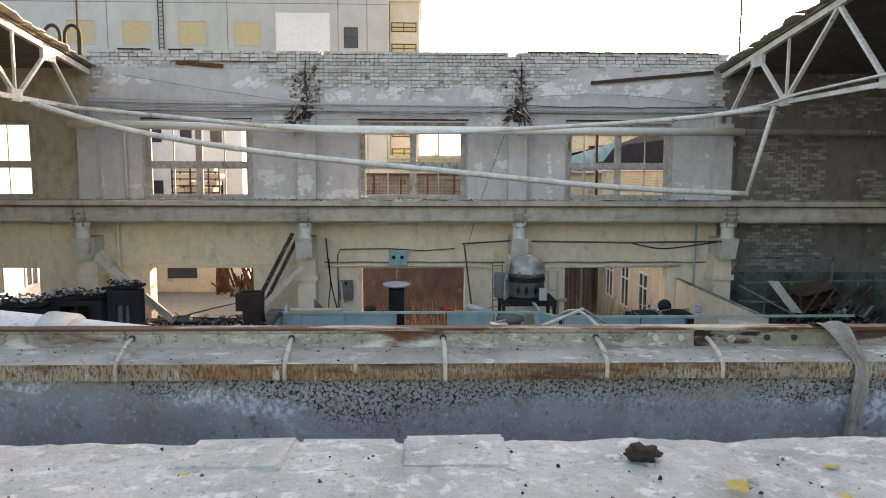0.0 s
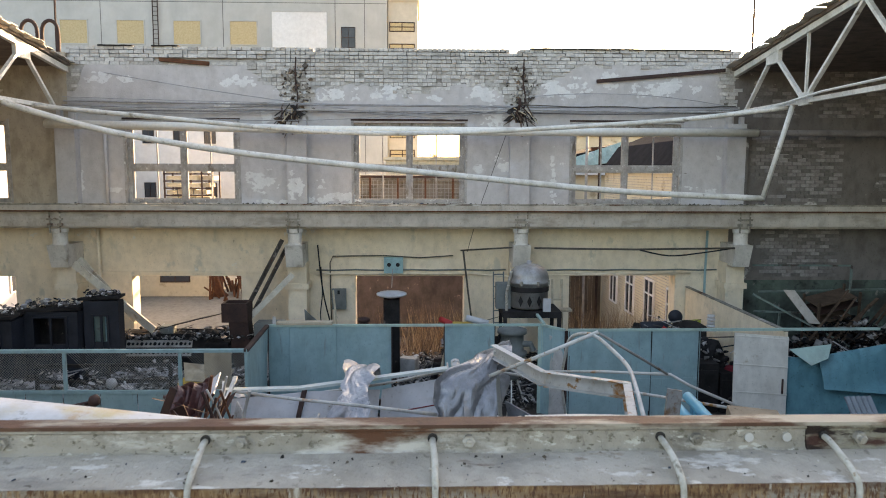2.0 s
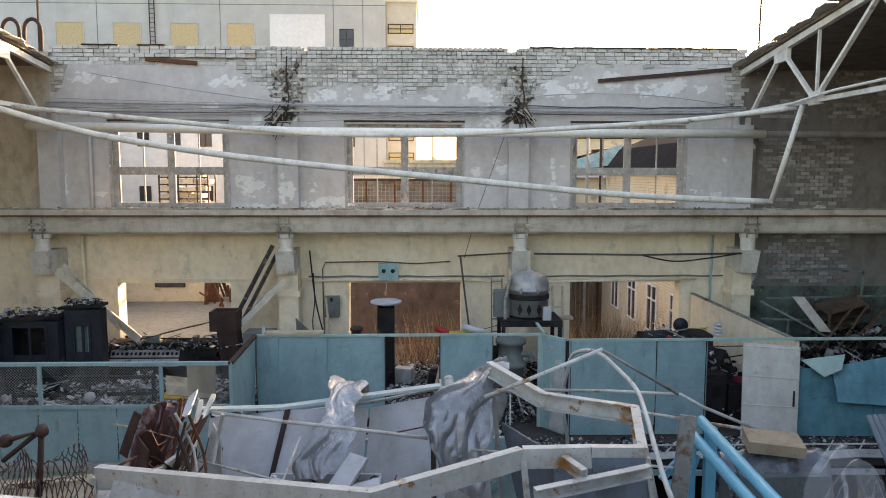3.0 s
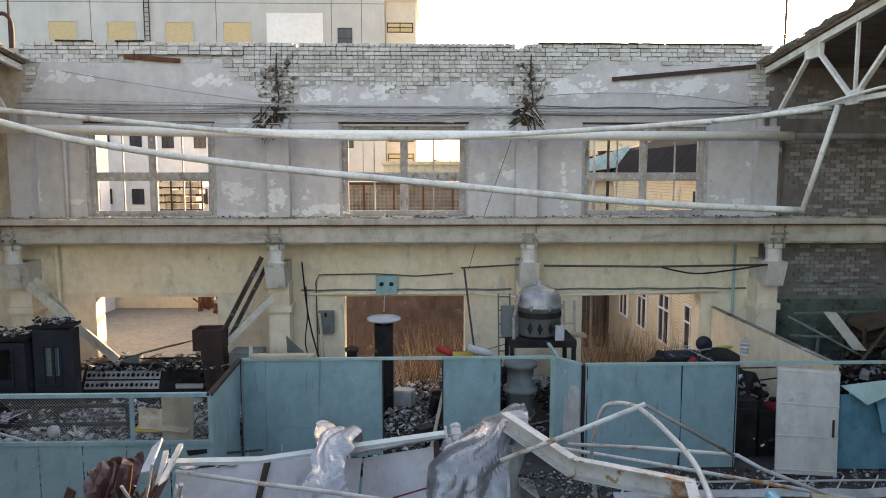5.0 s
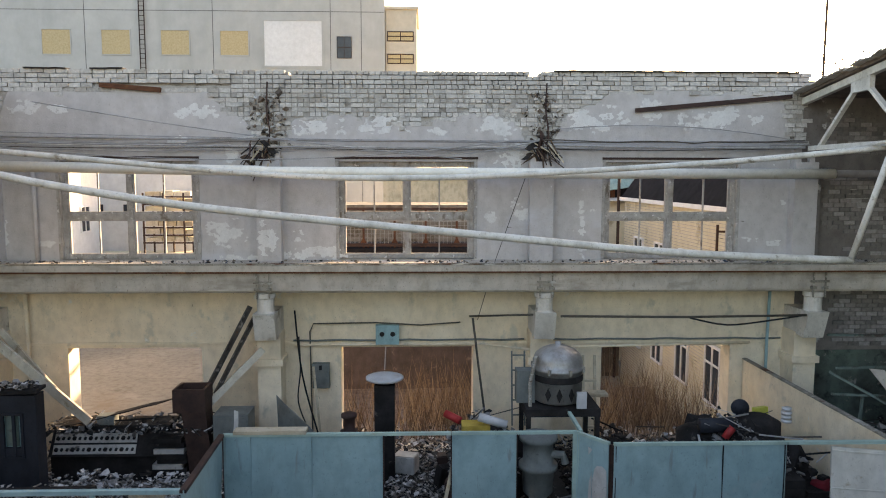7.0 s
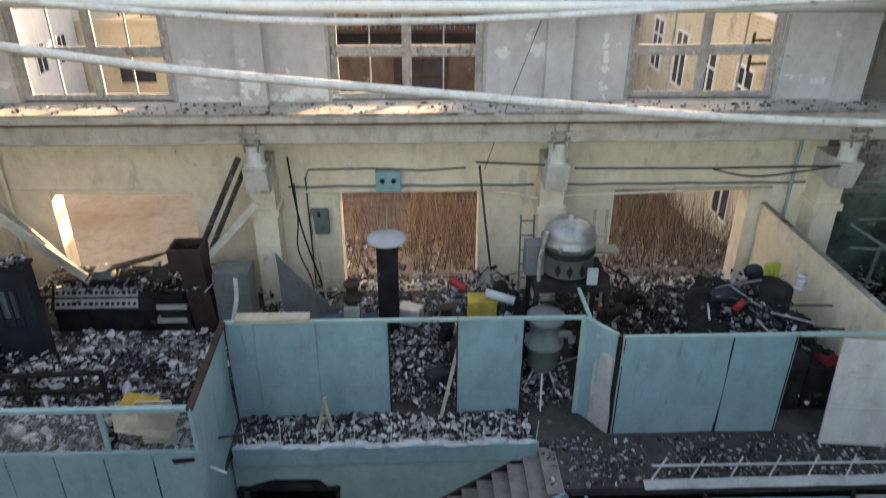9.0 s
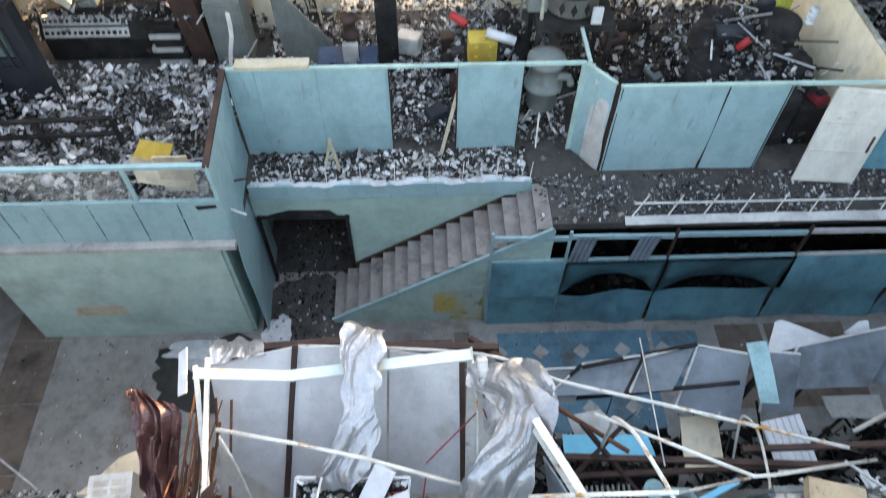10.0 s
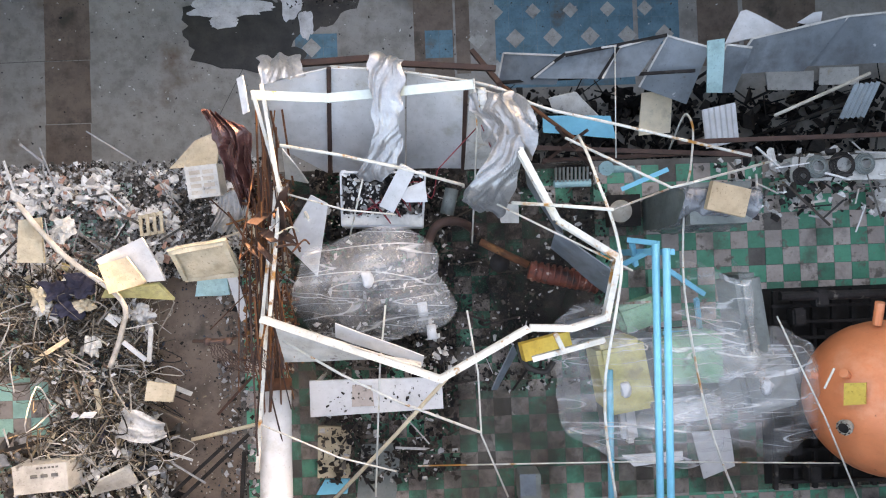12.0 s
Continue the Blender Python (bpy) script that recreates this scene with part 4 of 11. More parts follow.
def plaster_edge(x):
    """Height to which the grey plaster still clings."""
    if x < BAYS[1]:
        e = 11.02 - 0.62 * max(0.0, min(1.0, (x + 5.1) / 0.7))
    elif x < BAYS[2]:
        e = 10.42 + 0.10 * math.sin(x * 1.9)
    else:
        e = 10.5 + 0.56 * max(0.0, min(1.0, (x - 2.7) / 1.3)) - 0.5 * max(0.0, min(1.0, (x - 7.5) / 0.3))
    e += 0.10 * noise.noise(Vector((x * 0.9, 3, 0))) + 0.09 * noise.noise(Vector((x * 4, 8, 0)))
    for c in BAYS:
        e -= 0.75 * math.exp(-((x - c) / 0.40) ** 4)
    return e


bm = B()
holed(bm, BAYS[0], BAYS[3], 7.3, 9.56, 20.045, 20.07, UP)
n = 260
rows = []
for i in range(n + 1):
    x = BAYS[0] + (BAYS[3] - BAYS[0]) * i / n
    e = plaster_edge(x)
    rows.append([bm.verts.new((x, 20.045, 9.56)), bm.verts.new((x, 20.045, e)), bm.verts.new((x, 20.072, e + 0.01))])
for a, b in zip(rows, rows[1:]):
    for k in range(2):
        bm.faces.new((a[k], b[k], b[k + 1], a[k + 1]))
solo("wall_north_plaster", bm, m_plaster_up, "grey painted plaster peeling to white on the upper wall", "wall", kind="structure")



def peel_sheet(bm, x0, x1, z0, z1, y, seed, cell=0.022):
    """A ragged patch where the top paint has come off, inside x0 x1 z0 z1."""
    nx, nz = max(3, int((x1 - x0) * 1.3 / cell)), max(3, int((z1 - z0) * 1.5 / cell))
    cx, cz = (x0 + x1) / 2, (z0 + z1) / 2
    made = {}

    def v(i, j):
        if (i, j) not in made:
            x = cx + (i / nx - 0.5) * (x1 - x0) * 1.3 + 0.5 * cell * noise.noise(Vector((i * 0.9, j * 0.9, seed)))
            zz = cz + (j / nz - 0.5) * (z1 - z0) * 1.5 + 0.5 * cell * noise.noise(Vector((i * 0.9, j * 0.9, seed + 9)))
            made[i, j] = bm.verts.new((x, y, zz))
        return made[i, j]
    for i in range(nx):
        for j in range(nz):
            a, b = (i + 0.5) / nx * 2 - 1, (j + 0.5) / nz * 2 - 1
            x, zz = cx + a * (x1 - x0) * 0.65, cz + b * (z1 - z0) * 0.75
            k = 0.5 - a * a - b * b * (0.7 if b > 0 else 1.5) + 0.95 * noise.noise(Vector((x * 3.4, zz * 5.5, seed))) + 0.8 * noise.noise(Vector((x * 9, zz * 14, seed)))
            if k > 0.14:
                bm.faces.new((v(i, j), v(i + 1, j), v(i + 1, j + 1), v(i, j + 1)))


bm = B()
for k, (x0, x1, z0, z1) in enumerate((
    (-9.41, -8.65, 10.48, 10.74), (-8.61, -8.18, 10.45, 10.66), (-5.74, -4.92, 10.39, 10.68), (-4.45, -4.01, 10.32, 10.48), (-4.81, -4.52, 9.46, 9.85), (-6.12, -5.49, 9.85, 10.07),
    (-5.22, -4.43, 7.63, 8.13), (-5.1, -4.07, 7.3, 7.43), (-8.95, -8.45, 7.61, 7.73), (-9.7, -9.53, 7.61, 8.25), (-3.32, -2.25, 10.07, 10.39), (-1.81, -0.75, 10.07, 10.41),
    (-0.36, 0.18, 10.07, 10.25), (0.73, 1.72, 10.07, 10.41), (1.08, 1.89, 9.4, 9.91), (-3.36, -3.0, 7.71, 7.93), (-3.48, -2.2, 7.3, 7.58), (0.92, 1.24, 8.13, 8.34),
    (1.54, 1.94, 8.0, 8.57), (2.67, 3.99, 10.16, 10.64), (4.31, 4.83, 10.41, 10.8), (5.07, 6.5, 10.2, 10.57), (5.99, 6.54, 10.32, 10.7), (6.8, 7.11, 10.29, 10.6),
    (3.05, 3.22, 7.3, 8.57), (7.6, 7.84, 8.53, 8.92), (7.86, 8.07, 7.52, 8.16), (6.74, 7.24, 7.67, 7.81), (7.31, 7.68, 7.6, 7.72),
)):
    peel_sheet(bm, x0, x1, z0, z1, 20.0415 - 0.0004 * (k % 6), k * 1.7)
peel_sheet(bm, -4.04, -3.64, 7.42, 8.08, 19.775, 70.0)
solo("wall_north_peeling", bm, m_peel, "white underpaint where the grey paint has peeled off", "wall", kind="structure")

# side bays of the same wall, still roofed; shade painted into the east tone
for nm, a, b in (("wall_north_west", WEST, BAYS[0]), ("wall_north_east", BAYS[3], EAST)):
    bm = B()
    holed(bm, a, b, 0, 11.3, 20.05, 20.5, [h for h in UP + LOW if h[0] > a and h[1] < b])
    solo(nm, bm, m_west_wall if "west" in nm else m_shade_wall, "dirty plastered wall under the surviving roof, its east bay coloured for shade", "wall", kind="structure")
bm = B()
holed(bm, WEST, BAYS[0], 2.9, 6.9, 20.03, 20.046, LOW[:1])
solo("wall_north_west_cream", bm, m_plaster_low, "cream plaster on the wall of the west bay", "wall", kind="structure")
bm = B()
box(bm, BAYS[3] + 0.05, 15.0, 20.035, 20.05, 2.9, 5.2)
solo("wall_north_green", bm, m_green_paint, "faded green dado paint on the workshop wall", "wall", kind="structure")
# end walls share the tone with the roof's shade in it
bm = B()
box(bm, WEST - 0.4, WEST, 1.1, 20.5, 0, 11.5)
solo("wall_west", bm, m_shade_wall, "end wall under the surviving roof, coloured dark for its shade", "wall", kind="structure")
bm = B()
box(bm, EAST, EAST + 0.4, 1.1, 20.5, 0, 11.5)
solo("wall_east", bm, m_shade_wall, "end wall under the surviving roof, coloured dark for its shade", "wall", kind="structure")
bm = B()
box(bm, WEST, EAST, 1.1, 1.69, 0, 7.0)
wall_south = solo("wall_south", bm, m_mortar, "broken brick south wall, its top knocked off", "wall", kind="structure")

# concrete crane beam with its ledge, brackets and pilasters
bm = B()
box(bm, WEST, EAST, 19.02, 20.05, 7.17, 7.31)
solo("ledge", bm, m_concrete, "worn concrete ledge over the crane beam", "ledge", kind="structure")
bm = B()
box(bm, WEST, EAST, 19.12, 19.55, 6.76, 7.17)
box(bm, WEST, EAST, 19.25, 19.45, 6.70, 6.76)
solo("crane_beam", bm, m_concrete, "long concrete crane beam along the wall", "beam", kind="structure")
bm = B()
bar(bm, (WEST, 19.015, 7.165), (EAST, 19.015, 7.165), 0.03, 0.035)
solo("ledge_strip", bm, m_rust, "rusty steel strip along the ledge edge", "trim", kind="structure")
bm = B()
bar(bm, (WEST, 19.06, 7.335), (EAST, 19.06, 7.335), 0.05, 0.04)
solo("ledge_rail", bm, m_rail, "grimy flat bar lying along the ledge", "trim", kind="structure")
bm = B()
r = random.Random(3)
for _ in range(900):
    x = r.uniform(-12, 10)
    shard(bm, (x, r.uniform(19.05, 19.9), 7.322), 0.02 + 0.09 * r.random() ** 2, r, 0.5)
solo("ledge_crumbs", bm, m_brown_rubble, "brick crumbs and soot lying on the ledge", "rubble", kind="stuff")
for c in (BAYS[0] - 6.0, *BAYS, BAYS[3] + 6.0):
    col = thing("column", "cream painted concrete column with a bracket for the crane beam", "column", (c, 19.6, 0), "columns of the north wall")
    bm = B()
    box(bm, c - 0.25, c + 0.25, 19.5, 20.05, 0, 5.75)
    box(bm, c - 0.31, c + 0.31, 19.44, 20.05, 5.05, 5.2)
    shaft = part("shaft", bm, m_plaster_low)
    bm = B()
    vs = box(bm, c - 0.225, c + 0.225, 19.0, 20.05, 5.76, 6.28)
    for v in vs:
        if v.co.z < 6 and v.co.y < 19.5:
            v.co.y, v.co.z = 19.2, 5.68
    bracket = part("bracket", bm, m_bracket)
    bm = B()
    lathe(bm, c, 19.28, [(0.20, 6.28), (0.185, 6.32), (0.185, 6.58), (0.215, 6.60), (0.215, 6.70)], 16)
    seat = part("bearing_block", bm, m_bracket)
    bm = B()
    for s in (-1, 1):
        bar(bm, (c + s * 0.13, 19.05, 6.6), (c + s * 0.13, 19.05, 7.2), 0.03, 0.03)
        box(bm, c + s * 0.13 - 0.05, c + s * 0.13 + 0.05, 19.0, 19.11, 6.78, 6.84)
    bar(bm, (c - 0.2, 19.04, 6.95), (c + 0.2, 19.04, 6.95), 0.03, 0.05)
    clamp = part("clamp", bm, m_rail)
    bm = B()
    box(bm, c - 0.26, c + 0.26, 19.78, 20.044, 7.31, 9.5)
    box(bm, c - 0.24, c - 0.12, 19.90, 20.044, 9.5, 9.8)
    box(bm, c + 0.13, c + 0.24, 19.92, 20.044, 9.5, 9.7)
    pil = part("pilaster", bm, m_plaster_up)
    hold(col, shaft, bracket, seat, clamp, pil)
for c, lean in ((BAYS[1] - 0.12, -0.25), (BAYS[2] - 0.02, 0.5)):
    r = random.Random(int(c * 10) + 99)
    wreck = thing("broken_bearing", "torn rusty truss bearing with splinters on a pilaster", "debris", (c, 19.9, 9.4), "torn truss bearings")
    made = []
    for k in range(7):
        bm = B()
        p = Vector((c + r.uniform(-0.3, 0.25), 19.86 + r.uniform(-0.08, 0.08), 9.62 + r.uniform(-0.15, 0.35)))
        u = Vector((r.uniform(-0.18, 0.18), r.uniform(-0.05, 0.05), r.uniform(0.06, 0.2)))
        w = Vector((r.uniform(0.04, 0.11), r.uniform(-0.05, 0.05), r.uniform(-0.06, 0.06)))
        plate(bm, p - u - w, p - u + w, p + u + w * 0.5, p + u - w, 0.012, 4, 4, 0.08, 4.0, k)
        made.append(part("torn_plate", bm, (m_dark_rust, m_charred, m_brown_wood)[k % 3]))
    for k in range(18):
        bm = B()
        x, z = c + r.uniform(-0.25, 0.25), 9.72 + r.uniform(-0.15, 0.25)
        bar(bm, (x, 19.84 + r.uniform(-0.1, 0.06), z), (x + lean * r.uniform(0.0, 1.0) + r.uniform(-0.12, 0.12), 19.74 + r.uniform(-0.1, 0.1), z - r.uniform(0.15, 0.55)), r.uniform(0.014, 0.04), r.uniform(0.012, 0.03))
        made.append(part("splinter", bm, (m_charred, m_brown_wood, m_wood, m_dark_rust)[k % 4]))
    # thin dark rod stands in for the dark crevice in the wall above
    bm = B()
    tube(bm, smooth_line([(c + 0.12, 19.93, 11.2), (c + 0.1, 19.9, 10.6), (c + 0.16, 19.88, 10.1), (c + 0.05, 19.82, 9.55), (c + 0.02, 19.78, 9.15)], 4), 0.018, 6)
    made.append(part("bent_rod", bm, m_dark_rust))
    hold(wreck, *made)
    bm = B()
    for _ in range(150):
        shard(bm, (c + 0.1 + r.gauss(0, 0.2), 20.0 + r.uniform(-0.05, 0.05), r.uniform(9.55, 11.0)), r.uniform(0.04, 0.15), r, 0.9)
    solo("broken_bricks", bm, m_bearing_bits, "broken brick ends and soot in the torn wall slot", "rubble", kind="stuff")

# windows of the upper wall: battered steel frames with most panes gone
for k, (a, b, z0, z1) in enumerate(UP):
    w = thing("window_%d" % (k + 1), "weathered wooden window frame with broken-out panes", "window", (a, 20.2, z0), kind="structure")
    mid, bar_z = (a + b) / 2, z0 + 0.95
    bm = B()
    for x in (a + 0.045, mid, b - 0.045):
        box(bm, x - 0.045, x + 0.045, 20.14, 20.27, z0, z1)
    box(bm, a, b, 20.145, 20.265, bar_z - 0.055, bar_z + 0.055)
    for z in (z0 + 0.035, z1 - 0.035):
        box(bm, a + 0.09, b - 0.09, 20.15, 20.26, z - 0.035, z + 0.035)
    made = [part("window_frame", bm, m_sash)]
    for xa, xb in ((a + 0.09, mid - 0.045), (mid + 0.045, b - 0.09)):
        for za, zb in ((z0 + 0.07, bar_z - 0.055), (bar_z + 0.055, z1 - 0.07)):
            bm = B()
            for q in ((xa, xa + 0.05, za, zb), (xb - 0.05, xb, za, zb), (xa + 0.05, xb - 0.05, za, za + 0.05), (xa + 0.05, xb - 0.05, zb - 0.05, zb)):
                box(bm, q[0], q[1], 20.17, 20.23, q[2], q[3])
            x = xa + (xb - xa) * (0.5 if k != 3 else 0.55)
            box(bm, x - 0.016, x + 0.016, 20.18, 20.22, za + 0.05, zb - 0.05)
            made.append(part("sash", bm, m_sash))
    bm = B()
    box(bm, a - 0.03, b + 0.03, 19.98, 20.16, z0 - 0.06, z0)
    made.append(part("window_sill", bm, m_concrete))
    bm = B()
    for q in ((a - 0.07, a), (b, b + 0.07)):
        box(bm, q[0], q[1], 20.028, 20.06, z0, z1 + 0.05)
    made.append(part("architrave", bm, m_sash))
    hold(w, *made)
for a, b in OPEN_X[1:]:
    bm = B()
    box(bm, a - 0.08, b + 0.08, 20.02, 20.06, 9.55, 9.60)
    solo("lintel_trim", bm, m_dark_rust, "thin dark steel lintel over a window", "trim", kind="structure")
bm = B()
box(bm, BAYS[0] + 0.3, BAYS[3] - 0.3, 20.0, 20.05, 5.40, 5.46)
solo("moulding", bm, m_plaster_low, "cream moulding line above the openings", "trim", kind="structure")
bm = B()
bar(bm, (4.25, 19.98, 10.63), (7.75, 20.0, 10.95), 0.07, 0.09)
solo("fallen_angle_iron", bm, m_dark_rust, "long dark steel angle leaning against the brickwork", "steel bar")
bm = B()
bar(bm, (-7.4, 20.0, 11.12), (-6.1, 20.0, 11.02), 0.07, 0.10)
solo("rusty_lintel", bm, m_rust, "rusted lintel end sticking from the brickwork", "steel bar")

# mezzanine slabs on both sides of the corridor
bm = B()
box(bm, WEST, -3.76, 13.7, 20.05, 2.72, 2.88)
box(bm, -3.76, 1.62, 14.93, 20.05, 2.72, 2.88)
box(bm, 1.62, EAST, 13.95, 20.05, 2.72, 2.88)
solo("mezzanine_floor", bm, m_dark_floor, "charred upper floor along the wall", "floor", kind="structure")
bm = B()
box(bm, WEST, EAST, 2.6, 9.35, 2.70, 2.868)
solo("platform_floor", bm, m_bed, "dirty screed of the tiled upper floor", "floor", kind="structure")
bm = B()
box(bm, WEST, EAST, 9.1, 9.3, 0, 2.70)
solo("wall_platform", bm, m_grey_sheet, "grey wall under the tiled upper floor", "wall", kind="structure")


# ---- partitions and stairs along the corridor ----
def panel_wall(name, label, a, b, z0, z1, splits, rail=True, material=None, ridge=None, group="blue partitions", seam=None):
    """Sheet-steel partition from a to b (x, y), with posts and seams at the given fractions."""
    material = material or m_teal
    a, b = Vector((*a, 0)), Vector((*b, 0))
    d = (b - a).normalized()
    nrm = Vector((d.y, -d.x, 0))
    w = thing(name, label, "partition", (a.x, a.y, z0), group)
    made = []
    cuts = [0.0, *splits, 1.0]
    for s0, s1 in zip(cuts, cuts[1:]):
        p, q = a.lerp(b, s0) + d * 0.002, a.lerp(b, s1) - d * 0.002
        zs = [z0, *([ridge] if ridge else []), z1]
        for lo, hi in zip(zs, zs[1:]):
            bm = B()
            plate(bm, p + Vector((0, 0, lo + 0.002)), q + Vector((0, 0, lo + 0.002)), q + Vector((0, 0, hi - 0.002)), p + Vector((0, 0, hi - 0.002)), 0.012, 8, 8, 0.035, 1.1, s0 * 9 + a.x)
            made.append(part("panel", bm, material))
    for s in cuts:
        bm = B()
        p = a.lerp(b, s) + nrm * -0.03
        bar(bm, p + Vector((0, 0, z0)), p + Vector((0, 0, z1)), 0.04, 0.04)
        made.append(part("post", bm, m_dark_rust))
    for s in cuts:
        bm = B()
        p = a.lerp(b, min(max(s, 0.012), 0.988)) + nrm * 0.012
        bar(bm, p + Vector((0, 0, z0)), p + Vector((0, 0, z1)), 0.012, 0.03)
        made.append(part("cover_strip", bm, seam or material))
    if rail:
        bm = B()
        bar(bm, a + Vector((0, 0, z1 + 0.02)), b + Vector((0, 0, z1 + 0.02)), 0.06, 0.05)
        made.append(part("top_rail", bm, m_teal_dirty))
    hold(w, *made)
    return w


panel_wall("partition_wall", "pale blue sheet-metal partition with a top rail", (-3.78, 15.74), (-1.13, 15.74), 2.9, 4.86, (0.17, 0.55), ridge=3.55)
panel_wall("partition_wall", "narrow pale blue sheet-metal panel in a frame", (0.03, 15.74), (1.12, 15.74), 2.95, 4.86, (), ridge=3.45)
panel_wall("partition_wall", "pale blue partition turning a corner by the stairs", (2.15, 15.72), (2.55, 15.2), 2.9, 4.86, (0.5,))
panel_wall("partition_wall", "large pale blue sheet partition, its foot bent outwards", (2.6, 15.12), (5.42, 15.12), 2.93, 4.88, (0.63,), material=m_teal, ridge=3.86, seam=m_charred)
panel_wall("partition_wall", "crumpled deep blue sheet partition beside the loose door", (7.25, 15.05), (12.5, 14.8), 2.9, 4.32, (0.3, 0.62), rail=False, material=m_deep_blue)
for p, q, w in (((-1.13, 15.74, 4.88), (0.02, 15.74, 4.88), 0.06), ((1.13, 15.74, 4.88), (2.14, 15.74, 4.88), 0.06), ((5.43, 15.12, 4.90), (9.2, 15.02, 4.93), 0.07), ((2.2, 15.7, 4.9), (2.15, 17.6, 5.0), 0.06)):
    bm = B()
    bar(bm, p, q, w, 0.05)
    solo("head_rail", bm, m_teal_dirty, "bent steel head rail joining the blue partitions", "rail", "head rails")
bm = B()
bar(bm, (2.18, 15.72, 2.9), (2.18, 15.72, 4.86), 0.22, 0.05)
solo("door_post", bm, m_teal_dirty, "dirty blue door post with hinges", "post")
bm = B()
plate(bm, (2.32, 15.5, 2.95), (2.6, 15.16, 2.95), (2.5, 15.22, 4.6), (2.28, 15.52, 4.7), 0.02, 4, 6, 0.12, 1.6, 3)
solo("torn_sheet", bm, m_white_dirty, "torn pale sheet hanging from the partition corner", "metal sheet")

# the loose white door and the cream side wall
d = thing("loose_door", "off-white steel door hanging askew in the blue partition", "door", (6.3, 15.1, 2.9))
bm = B()
plate(bm, (6.02, 14.78, 2.95), (7.12, 14.72, 2.90), (7.26, 15.02, 4.76), (6.14, 15.1, 4.84), 0.04, 2, 2)
leaf = part("leaf", bm, m_door)
bm = B()
for t in (0.04, 0.36, 0.66, 0.97):
    l = Vector((6.02, 14.755, 2.95)).lerp(Vector((6.14, 15.075, 4.84)), t)
    q = Vector((7.12, 14.695, 2.90)).lerp(Vector((7.26, 14.995, 4.76)), t)
    bar(bm, l, q, 0.02, 0.025)
ribs = part("rib", bm, m_door)
bm = B()
bar(bm, (7.06, 14.78, 3.6), (7.1, 14.86, 3.9), 0.03, 0.03)
latch = part("latch", bm, m_dark_rust)
hold(d, leaf, ribs, latch)
bm = B()
plate(bm, (6.95, 20.0, 2.9), (7.25, 15.1, 2.9), (7.25, 15.1, 4.85), (6.95, 20.0, 5.0), 0.08, 14, 4, 0.03, 1.0)
solo("side_partition", bm, m_plaster_low, "cream plastered partition with scorched foot", "partition")
bm = B()
bar(bm, (6.95, 20.0, 5.02), (7.25, 15.1, 4.87), 0.1, 0.03)
solo("partition_capping", bm, m_rail, "grimy capping strip on the cream partition", "trim")

# two-storey blue booth
booth = thing("booth", "two-storey pale blue steel booth with a wire mesh parapet", "booth", (-6, 13.65, 0))
made = []
bm = B()
holed(bm, -12.0, -4.05, 0, 2.95, 13.66, 13.74, [(-10.6, -8.15, 0, 2.06)])
made.append(part("lower_wall", bm, m_booth))
bm = B()
box(bm, -12.0, -3.72, 13.52, 13.78, 2.95, 3.06)
made.append(part("ledge", bm, m_white_dirty))
x = -12.0
while x < -3.8:
    bm = B()
    plate(bm, (x + 0.01, 13.66, 3.08), (min(x + 0.68, -3.74), 13.66, 3.08), (min(x + 0.68, -3.74), 13.66, 4.08), (x + 0.01, 13.66, 4.08), 0.014, 3, 3, 0.015, 1.3, x)
    made.append(part("panel", bm, m_teal))
    x += 0.69
bm = B()
bar(bm, (-12.0, 13.64, 4.09), (-3.72, 13.64, 4.09), 0.06, 0.06)
made.append(part("mid_rail", bm, m_teal))
bm = B()
bar(bm, (-12.0, 13.64, 4.87), (-3.72, 13.64, 4.87), 0.08, 0.06)
made.append(part("top_rail", bm, m_teal))
for x in (-9.9, -7.1, -4.98, -3.75):
    bm = B()
    bar(bm, (x, 13.65, 4.1), (x, 13.65, 4.87), 0.06, 0.05)
    made.append(part("parapet_post", bm, m_teal))
bm = B()
n = 0
for x0, x1 in ((-12.0, -9.9), (-9.9, -7.1), (-7.1, -5.0), (-4.96, -3.76)):
    x = x0
    while x < x1:
        e = min(x + 0.74, x1)
        bar(bm, (x, 13.67, 4.12), (e, 13.67, 4.12 + (e - x)), 0.004, 0.004)
        bar(bm, (x, 13.674, 4.86), (e, 13.674, 4.86 - (e - x)), 0.004, 0.004)
        x += 0.05
made.append(part("wire_mesh", bm, m_mesh_wire))
bm = B()
plate(bm, (-3.74, 13.66, 0.0), (-3.8, 15.7, 0.0), (-3.8, 15.7, 4.86), (-3.74, 13.66, 4.86), 0.016, 6, 10, 0.05, 1.2, 4)
made.append(part("side_wall", bm, m_teal))
bm = B()
bar(bm, (-3.74, 13.6, 4.88), (-3.8, 15.74, 4.88), 0.09, 0.05)
made.append(part("side_rail", bm, m_dark_rust))
bm = B()
plate(bm, (-4.62, 13.95, 4.0), (-4.12, 13.93, 4.0), (-4.10, 13.93, 4.78), (-4.62, 13.95, 4.75), 0.03)
made.append(part("back_board", bm, m_tan))
bm = B()
plate(bm, (-7.2, 13.655, 0.8), (-6.2, 13.655, 0.8), (-6.25, 13.655, 1.12), (-7.15, 13.655, 1.1), 0.006)
made.append(part("worn_patch", bm, m_tan, None, "bare plaster patch where paint has gone"))
bm = B()
plate(bm, (-4.12, 13.645, 3.86), (-3.82, 13.645, 3.9), (-3.82, 13.645, 3.97), (-4.15, 13.645, 3.95), 0.006)
made.append(part("torn_hole", bm, m_charred))
hold(booth, *made)
bm = B()
box(bm, -4.05, -3.98, 13.7, 14.9, 0, 2.72)
